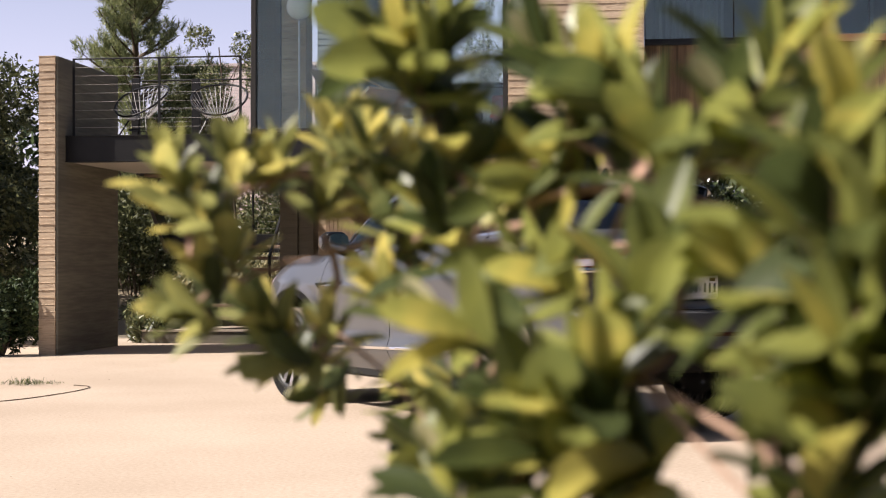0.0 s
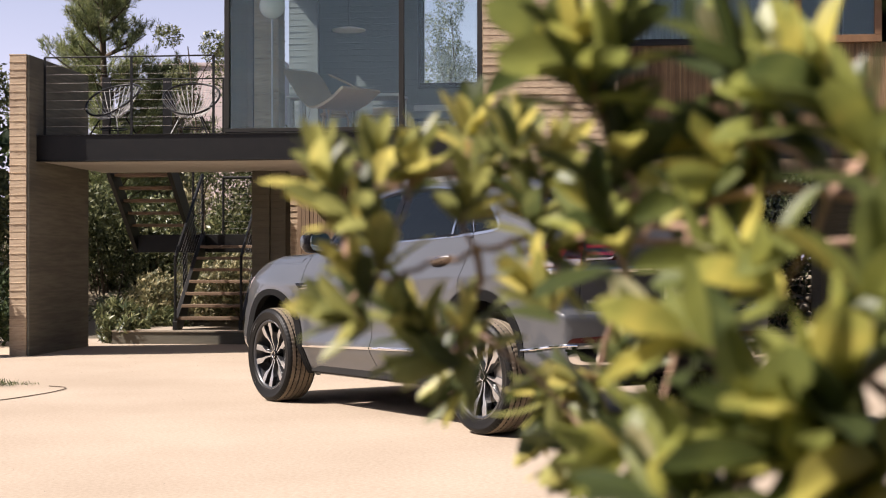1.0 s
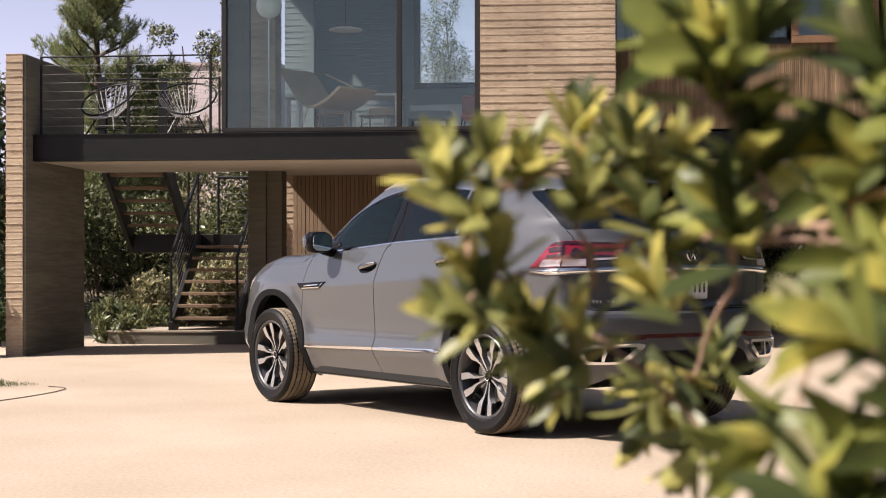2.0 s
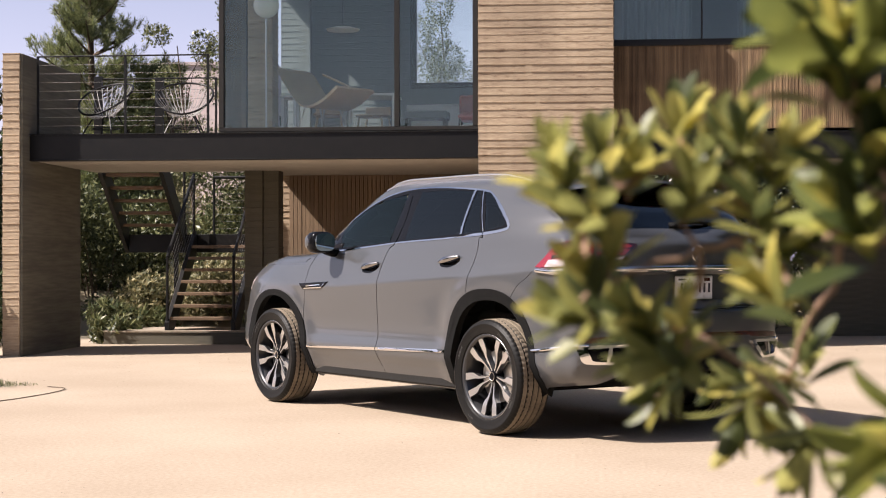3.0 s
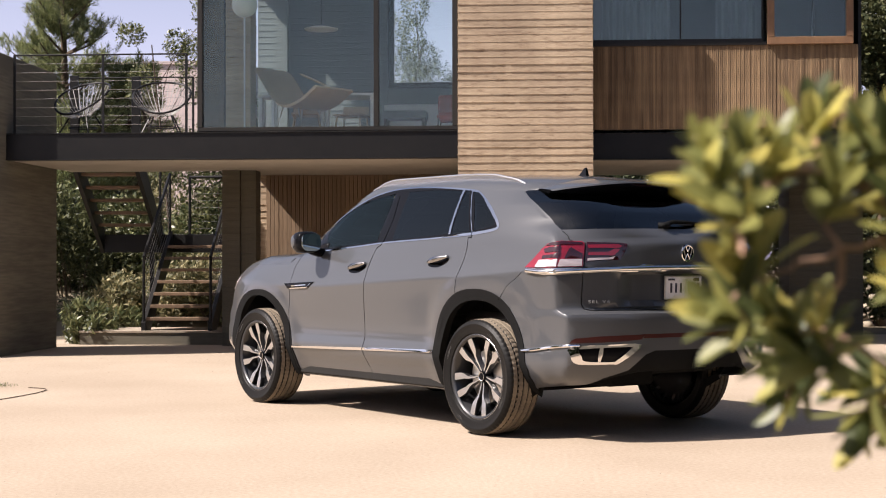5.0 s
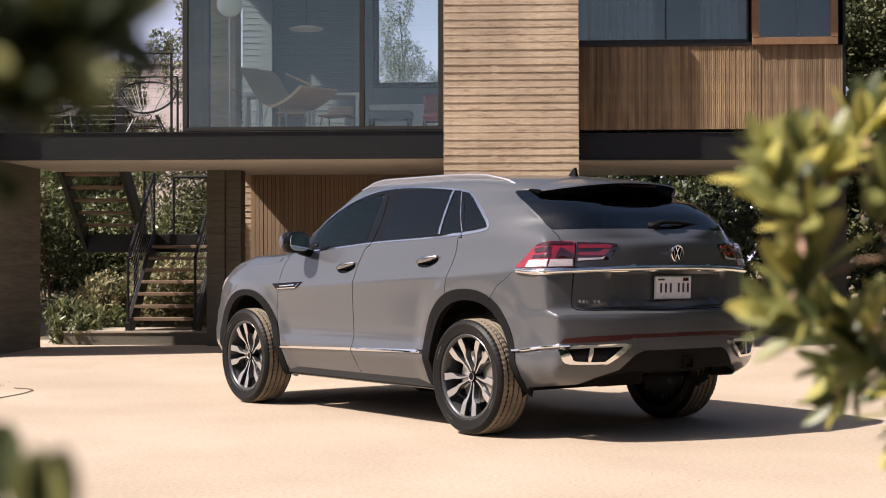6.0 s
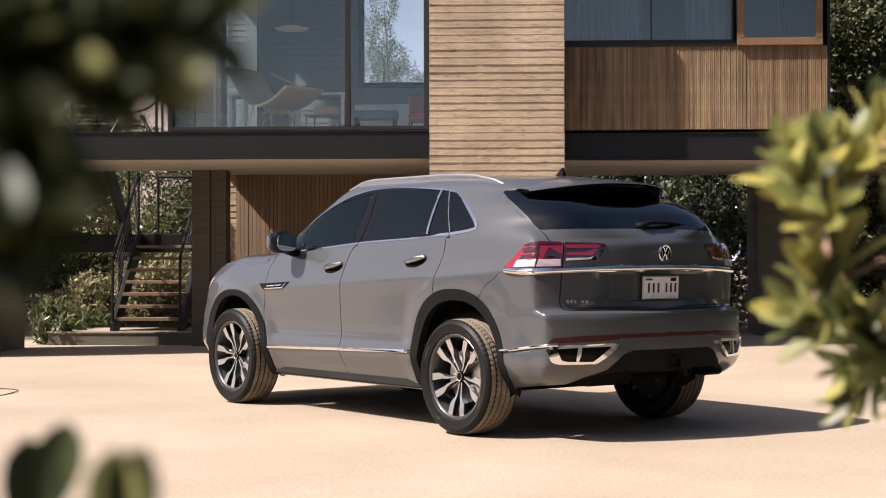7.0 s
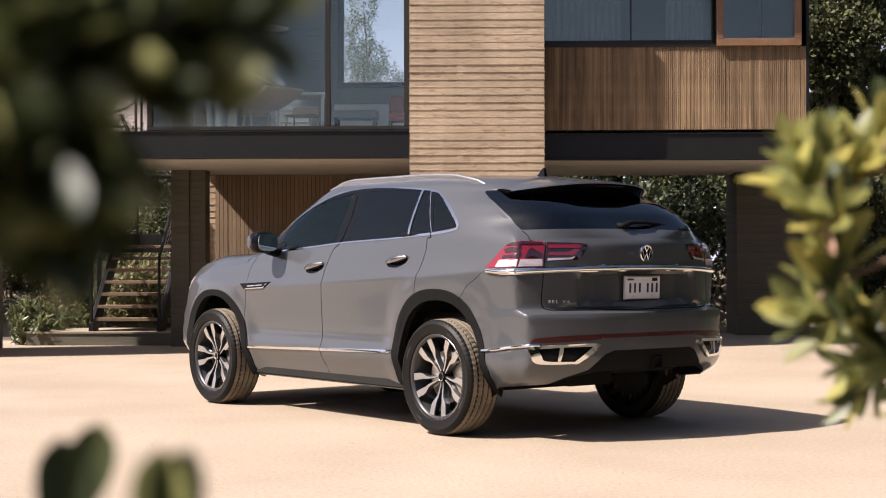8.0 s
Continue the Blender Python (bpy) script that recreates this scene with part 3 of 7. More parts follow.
for x in (-0.13, 0.13):
    for y in (-0.18, 0.18):
        bm = bmesh.new()
        part("leg", tube(bm, [(x, y, 0.25), (x * 1.2, y * 1.2, 0)], 0.012, 6), STEEL, rc)
gl = thing("globe_lamp", "white opal globe floor lamp on a slim pole", "lamp", at=pose(-4.17, 8.6, 2.74))
bm = bmesh.new()
bmesh.ops.create_uvsphere(bm, u_segments=32, v_segments=18, radius=0.165, matrix=pose(0, 0, 1.70))
part("globe", bm, GLOBE, gl, smooth=True)
bm = bmesh.new()
part("pole", tube(bm, [(0, 0, 0.02), (0, 0, 1.55)], 0.012, 8), CABLE, gl)
bm = bmesh.new()
part("base", spin(bm, [(0.0005, 0.02), (0.14, 0.02), (0.15, 0.0), (0.0005, 0.0)], 32, pose(0, 0, 0, 90, 0, 0)), CABLE, gl)
pl = thing("pendant_lamp", "flat white disc pendant lamp", "lamp", at=pose(-3.27, 9.2, 4.21))
bm = bmesh.new()
part("shade", spin(bm, [(0.0005, 0.035), (0.10, 0.03), (0.225, 0.0), (0.215, -0.015), (0.0005, -0.012)], 40, pose(0, 0, 0, 90, 0, 0)), WHITE, pl, smooth=True)
bm = bmesh.new()
part("cord", tube(bm, [(0, 0, 0.03), (0, 0, 0.94)], 0.004, 6), STEEL, pl)
bm = bmesh.new()
box(bm, -4.245, -4.08, 11.30, 11.47, 2.74, 5.15)
solid("column", bm, WALL_PAINT, "pale upright post on the back wall of the living room", "column")


# curtains behind the strip window
def curtain(x0, x1, y, z0, z1):
    bm = bmesh.new()
    n = int((x1 - x0) / 0.012)
    rows = []
    for k in range(n + 1):
        x = x0 + (x1 - x0) * k / n
        w = 0.022 * math.sin(k * 0.9) + 0.008 * math.sin(k * 0.37 + 1)
        rows.append([bm.verts.new((x, y + w + d, z)) for d, z in ((0, z0), (0, z1), (0.004, z1), (0.004, z0))])
    for a, b in zip(rows, rows[1:]):
        for k in range(4):
            bm.faces.new((a[k], a[(k + 1) % 4], b[(k + 1) % 4], b[k]))
    ob = new("curtain", mesh_of("curtain", bm, LINEN))
    finish(ob, True, 60)
    return tagged(ob, "pale grey-blue curtain hanging behind the strip window", "curtain", "curtains in the wing")


LINEN = material("grey_blue_linen", (0.19, 0.225, 0.24), 0.9, grain=40, patch=3, amount=0.25)
curtain(0.36, 1.22, WING + 0.24, 2.76, 5.10)
curtain(1.78, 2.26, WING + 0.24, 2.76, 5.10)


# ---- parked car: body form ----
# rows from sill to roof: way up the skin, height, rear end, front end, half width, squareness rear, front
FORM = np.array([
    (0.00, 0.258, -0.60, 3.60, 0.852, 5.0, 7.0), (0.10, 0.31, -0.82, 3.76, 0.890, 5.0, 7.5), (0.22, 0.42, -1.012, 3.86, 0.938, 5.5, 8.0),
    (0.29, 0.49, -1.046, 3.89, 0.963, 6.0, 8.0), (0.32, 0.52, -1.051, 3.89, 0.963, 6.0, 8.0), (0.375, 0.575, -1.056, 3.90, 0.961, 6.0, 8.0), (0.395, 0.595, -1.056, 3.90, 0.959, 6.0, 8.0),
    (0.45, 0.65, -1.0565, 3.88, 0.957, 6.0, 8.0), (0.485, 0.685, -1.0568, 3.88, 0.958, 6.0, 8.0), (0.56, 0.76, -1.056, 3.85, 0.965, 6.0, 7.8), (0.575, 0.775, -1.048, 3.84, 0.967, 6.0, 7.7),
    (0.592, 0.792, -0.970, 3.83, 0.9685, 6.0, 7.6), (0.605, 0.805, -0.962, 3.83, 0.970, 6.0, 7.5),
    (0.78, 0.98, -0.960, 3.80, 0.990, 6.0, 6.2), (0.795, 0.995, -0.960, 3.79, 0.9915, 6.0, 6.1), (0.812, 1.012, -0.960, 3.79, 0.988, 6.0, 6.0),
    (0.86, 1.06, -0.957, 3.77, 0.973, 6.0, 5.5), (0.94, 1.13, -0.950, 3.72, 0.956, 6.0, 4.7), (0.99, 1.166, -0.940, 3.59, 0.948, 6.0, 4.5), (1.02, 1.186, -0.920, 3.50, 0.944, 6.0, 4.4), (1.04, 1.20, -0.908, 3.42, 0.941, 6.0, 4.3),
    (1.12, 1.25, -0.862, 2.78, 0.928, 5.6, 4.8), (1.20, 1.31, -0.800, 2.53, 0.904, 5.2, 6.0), (1.32, 1.41, -0.715, 2.395, 0.862, 5.0, 6.0),
    (1.44, 1.51, -0.610, 2.23, 0.815, 5.0, 6.0), (1.56, 1.60, -0.500, 2.04, 0.770, 5.0, 6.0), (1.62, 1.645, -0.450, 1.95, 0.745, 5.0, 6.0),
    (1.69, 1.697, -0.400, 1.84, 0.712, 5.0, 6.0), (1.78, 1.738, -0.330, 1.71, 0.640, 5.0, 6.0), (1.93, 1.760, -0.260, 1.55, 0.500, 5.0, 6.0),
    (2.13, 1.775, -0.150, 1.20, 0.280, 5.0, 6.0), (2.41, 1.782, -0.050, 1.00, 0.004, 5.0, 6.0)])


def smooth_rows(x, xs, ys):
    """Monotone cubic through the rows, so that the skin has no kinks."""
    h, d = np.diff(xs), np.diff(ys) / np.diff(xs)
    m = np.zeros(len(xs))
    m[0], m[-1] = d[0], d[-1]
    for i in range(1, len(xs) - 1):
        if d[i - 1] * d[i] > 0:
            a, b = 2 * h[i] + h[i - 1], h[i] + 2 * h[i - 1]
            m[i] = (a + b) / (a / d[i - 1] + b / d[i])
    i = np.clip(np.searchsorted(xs, x) - 1, 0, len(xs) - 2)
    t = (x - xs[i]) / h[i]
    return (2 * t**3 - 3 * t**2 + 1) * ys[i] + (t**3 - 2 * t**2 + t) * h[i] * m[i] + (3 * t**2 - 2 * t**3) * ys[i + 1] + (t**3 - t**2) * h[i] * m[i + 1]


MID_X = 1.35
V_ROWS = np.linspace(0, FORM[-1, 0], 483)
ROWS = [smooth_rows(V_ROWS, FORM[:, 0], FORM[:, k]) for k in range(1, 7)]
EVEN = np.linspace(1, -1, 361)
TH = np.unique(np.round(np.concatenate([np.linspace(0, np.pi, 361), np.arccos(EVEN ** 3)]), 9))
HALF = int(np.searchsorted(TH, np.pi / 2))
WHEELBASE, TYRE_R = 2.98, 0.386


def lean(x, z):
    """The crease and belt lines climb towards the rear."""
    up = np.clip((z - 0.62) / 0.36, 0, 1)
    down = np.clip((1.66 - z) / 0.30, 0, 1)
    roof = np.clip((z - 1.50) / 0.2, 0, 1) * np.clip((0.75 - x) / 1.1, 0, 1.2) ** 2 * 0.055
    return -roof + 0.050 * (1.35 - x) * up * up * (3 - 2 * up) * down * np.clip((3.1 - x) / 1.2, 0, 1)


CORNER = 0.255         # how far the tail's edge lies before its middle


def tail_line(rear, w, n):
    """Plan of the rear half: a bowed tail, a tight corner, a straight flank; n points from the middle of the tail."""
    xc, yc, r = rear + CORNER, w - 0.062, 0.022
    ys = np.linspace(0, 1, 60) * (yc - r)
    tail_x = rear + CORNER * (ys / yc) ** 2
    t = np.linspace(0, 1, 9)[1:-1]
    a, b = np.array((tail_x[-1], ys[-1])), np.array((xc + r * 0.7, yc + 0.010 * r))
    fillet = ((1 - t) ** 2)[:, None] * a + (2 * t * (1 - t))[:, None] * np.array((xc, yc)) + (t ** 2)[:, None] * b
    fx = np.linspace(b[0], MID_X, 80)
    fy = w - (w - b[1]) * (1 - np.linspace(0, 1, 80)) ** 3.2
    p = np.concatenate([np.stack([tail_x, ys], 1), fillet, np.stack([fx, fy], 1)])
    d = np.concatenate([[0], np.cumsum(np.linalg.norm(np.diff(p, axis=0), axis=1))])
    at = np.linspace(0, d[-1], n)
    return np.interp(at, d, p[:, 0]), np.interp(at, d, p[:, 1])


def ring_points(z, rear, front, w, nr, nf):
    c, s = np.cos(TH), np.sin(TH)
    x = np.where(c > 0, MID_X - (MID_X - rear) * np.abs(c) ** (2 / nr), MID_X + (front - MID_X) * np.abs(c) ** (2 / nf))
    y = w * np.where(c > 0, np.abs(s) ** (2 / nr), np.abs(s) ** (2 / nf))
    hard = float(np.clip((1.29 - z) / 0.11, 0, 1) * np.clip((z - 0.30) / 0.12, 0, 1))
    if hard > 0:
        tx, ty = tail_line(rear, w, HALF + 1)
        x[:HALF + 1] += hard * (tx - x[:HALF + 1])
        y[:HALF + 1] += hard * (ty - y[:HALF + 1])
    # muscles over the wheels
    for wx, big, far_d in ((0.0, 0.017, 0.59), (WHEELBASE, 0.017, 0.56)):
        d = np.sqrt((x - wx) ** 2 + (z - 0.40) ** 2)
        y = y + big * np.exp(-(np.maximum(0, d - far_d) / 0.08) ** 2) * np.clip((d - 0.30) / 0.2, 0, 1) * np.clip((0.86 - np.abs(x - wx)) / 0.20, 0, 1) * np.clip((0.70 - (x - wx) * (1 if wx < 1 else -1)) / 0.16, 0, 1) * (x > -0.74) * (x < 3.7) * np.clip((x + 0.74) * 8, 0, 1) * np.clip((1.10 - z) * 5, 0, 1)
    # flared lower doors that fade out before the wheels
    y = y + float(np.interp(z, (0.38, 0.49, 0.52, 0.575, 0.595), (0.0, 0.018, 0.020, 0.003, 0.0))) * np.clip((x - 0.52) / 0.16, 0, 1) * np.clip((2.47 - x) / 0.14, 0, 1)
    # shallow recess round the number plate
    x = x + 0.060 * (c > 0) * np.clip((0.56 - y) / 0.16, 0, 1) * np.clip((z - 0.800) / 0.03, 0, 1) * np.clip((0.977 - z) / 0.014, 0, 1) * (x < 0)
    return np.stack([x, y, z + lean(x, z)], 1)


GRID = np.stack([ring_points(*(r[i] for r in ROWS)) for i in range(len(V_ROWS))])
ARC = np.concatenate([np.zeros((len(V_ROWS), 1)), np.cumsum(np.linalg.norm(np.diff(GRID[..., :2], axis=1), axis=2), 1)], 1)


def level_arcs():
    """Take up the bumper's step in the corner alone, so that outlines on the flank run on over it."""
    past = np.array([np.interp(-0.50, GRID[j, :, 0], ARC[j]) for j in range(len(V_ROWS))])
    even = past[int(np.searchsorted(V_ROWS, 0.90))]
    for j, v in enumerate(V_ROWS):
        k = min(max((1.15 - v) / 0.20, 0.0), 1.0) * min(max((v - 0.16) / 0.14, 0.0), 1.0)
        if k > 0:
            goal = past[j] + k * (even - past[j])
            ARC[j] = np.interp(ARC[j], (0, 0.82, past[j], past[j] + 9), (0, 0.82, goal, goal + 9))


level_arcs()


def skin(s, v):
    """The point of the left skin at s metres round from the tail's middle, v up."""
    f = min(max(v / V_ROWS[-1], 0.0), 1.0) * (len(V_ROWS) - 1)
    i = min(int(f), len(V_ROWS) - 2)
    t = f - i
    out = 0
    for j, w in ((i, 1 - t), (i + 1, t)):
        out = out + w * np.array([np.interp(s, ARC[j], GRID[j, :, k]) for k in range(3)])
    return out


def height_to_v(x, z):
    low = z - 0.0
    for _ in range(6):
        low = z - lean(x, low)
    return float(np.interp(low, ROWS[0], V_ROWS))


def side(x, z):
    """Skin coordinates of a place on the flank; the last stretch draws in before the tapered corner."""
    x = x + 0.072 * min(max((-0.52 - x) / 0.22, 0.0), 1.0)
    v = height_to_v(x, z)
    j = int(round(v / V_ROWS[-1] * (len(V_ROWS) - 1)))
    return (float(np.interp(x, GRID[j, :, 0], ARC[j])), v)


def tail(y, z):
    """Skin coordinates of a place on the rear face, drawn in towards the tapered corner."""
    x = -0.93
    y = y - (0.115 if z > 0.70 else 0.100) * max(0.0, y - 0.5) * min(max((1.37 - z) / 0.06, 0.0), 1.0)
    for _ in range(4):
        v = height_to_v(x, z)
        j = int(round(v / V_ROWS[-1] * (len(V_ROWS) - 1)))
        s = float(np.interp(y, GRID[j, :HALF, 1], ARC[j, :HALF]))
        x = float(np.interp(s, ARC[j], GRID[j, :, 0]))
    return (s, v)


# ---- parked car: outlines on the skin ----
def outline(points, n=4):
    """A closed outline with straight runs cut short."""
    out = []
    for a, b in zip(points, points[1:] + points[:1]):
        out += [tuple(np.array(a) + (np.array(b) - np.array(a)) * k / n) for k in range(n)]
    return out


def strip(points, width):
    """A narrow band along a line."""
    p = np.array(points, float)
    d = np.gradient(p, axis=0)
    nrm = np.stack([-d[:, 1], d[:, 0]], 1) / np.linalg.norm(d, axis=1)[:, None] * width / 2
    return [tuple(q) for q in p + nrm] + [tuple(q) for q in (p - nrm)[::-1]]


def arch(cx, cz, rx, rz, power, n=40):
    out = []
    for k in range(n + 1):
        a = math.pi * (1.16 - 1.32 * k / n)
        c, s = math.cos(a), math.sin(a)
        out.append((cx + rx * math.copysign(abs(c) ** (2 / power), c), cz + rz * math.copysign(abs(s) ** (2 / power), s)))
    return [side(x, z) for x, z in out] + [side(out[-1][0], 0.245), side(out[0][0], 0.245)]


DLO = curve([(2.16, 1.235), (2.30, 1.325), (2.164, 1.41), (1.973, 1.513), (1.782, 1.598), (1.548, 1.667), (1.277, 1.698), (0.885, 1.694), (0.406, 1.657),
             (0.275, 1.625), (0.12, 1.545), (-0.023, 1.452), (-0.085, 1.394), (-0.055, 1.357), (0.19, 1.330), (0.638, 1.308), (1.184, 1.288), (1.644, 1.258)], 4, True)
FRONT_PANE = curve([(2.03, 1.262), (2.105, 1.345), (2.08, 1.42), (1.92, 1.522), (1.685, 1.612)], 4) + [np.array(q) for q in ((1.342, 1.660), (1.340, 1.300), (1.656, 1.279))]
REAR_PANE = [(1.168, 1.667), (0.837, 1.668), (0.508, 1.652), (0.452, 1.345), (0.779, 1.328), (1.137, 1.310)]
VENT_PANE = [(0.466, 1.650), (0.424, 1.643), (0.205, 1.352), (0.415, 1.345)]
QUARTER_PANE = curve([(0.372, 1.640), (0.290, 1.622), (0.193, 1.570), (0.045, 1.473), (-0.030, 1.412), (0.005, 1.388)], 4) + [np.array((0.165, 1.362))]
POST = [(1.342, 1.668), (1.168, 1.675), (1.137, 1.304), (1.340, 1.294)]
GAP_FRONT = curve([(2.42, 1.225), (2.425, 1.17), (2.465, 1.10), (2.48, 0.947), (2.51, 0.725), (2.485, 0.547), (2.483, 0.366), (2.484, 0.26)])
GAP_MID = curve([(1.27, 1.64), (1.231, 1.455), (1.258, 1.295), (1.313, 1.254), (1.353, 1.187), (1.39, 1.084), (1.397, 1.02), (1.429, 0.75), (1.429, 0.578), (1.427, 0.415), (1.405, 0.26)])
GAP_REAR = curve([(0.402, 1.63), (0.176, 1.341), (0.203, 1.318), (0.198, 1.259), (0.207, 1.187), (0.234, 1.094), (0.257, 1.01), (0.265, 0.93)])
GAP_BUMPER = curve([(-0.42, 1.092), (-0.358, 1.043), (-0.277, 0.992), (-0.19, 0.90)])
HATCH_EDGE = curve([(0.812, 1.350), (0.825, 1.320), (0.837, 1.292), (0.800, 1.276), (0.765, 1.270), (0.777, 1.150), (0.787, 1.095), (0.792, 1.021), (0.797, 0.948), (0.798, 0.892), (0.790, 0.865), (0.770, 0.848), (0.700, 0.842), (0.50, 0.841), (0.25, 0.841), (-0.02, 0.841)])


def on_side(points):
    return [side(x, z) for x, z in points]


def on_tail(points):
    return [tail(y, z) for y, z in points]


def shrunk(points, width):
    """A closed outline moved inwards; width: metres at each point's x."""
    p = np.array(points)
    d = np.roll(p, -1, 0) - np.roll(p, 1, 0)
    turn = np.sign(np.sum(p[:, 0] * np.roll(p[:, 1], -1) - p[:, 1] * np.roll(p[:, 0], -1)))
    nrm = np.stack([-d[:, 1], d[:, 0]], 1) / np.linalg.norm(d, axis=1)[:, None] * turn
    return [tuple(q) for q in p + nrm * np.array([width(x) for x in p[:, 0]])[:, None]]


SEAL = on_side(shrunk(DLO, lambda x: 0.011 if x > 0.35 else 0.020))


def front_of(v):
    return float(np.interp(v, V_ROWS, ARC[:, -1]))


A_POST = [(2.36, 1.27), (2.39, 1.32), (2.29, 1.42), (2.125, 1.52), (1.96, 1.605), (1.82, 1.66)]
SCREEN = on_side(A_POST) + [(front_of(v), v) for v in (1.635, 1.48, 1.36, 1.24, 1.17)]
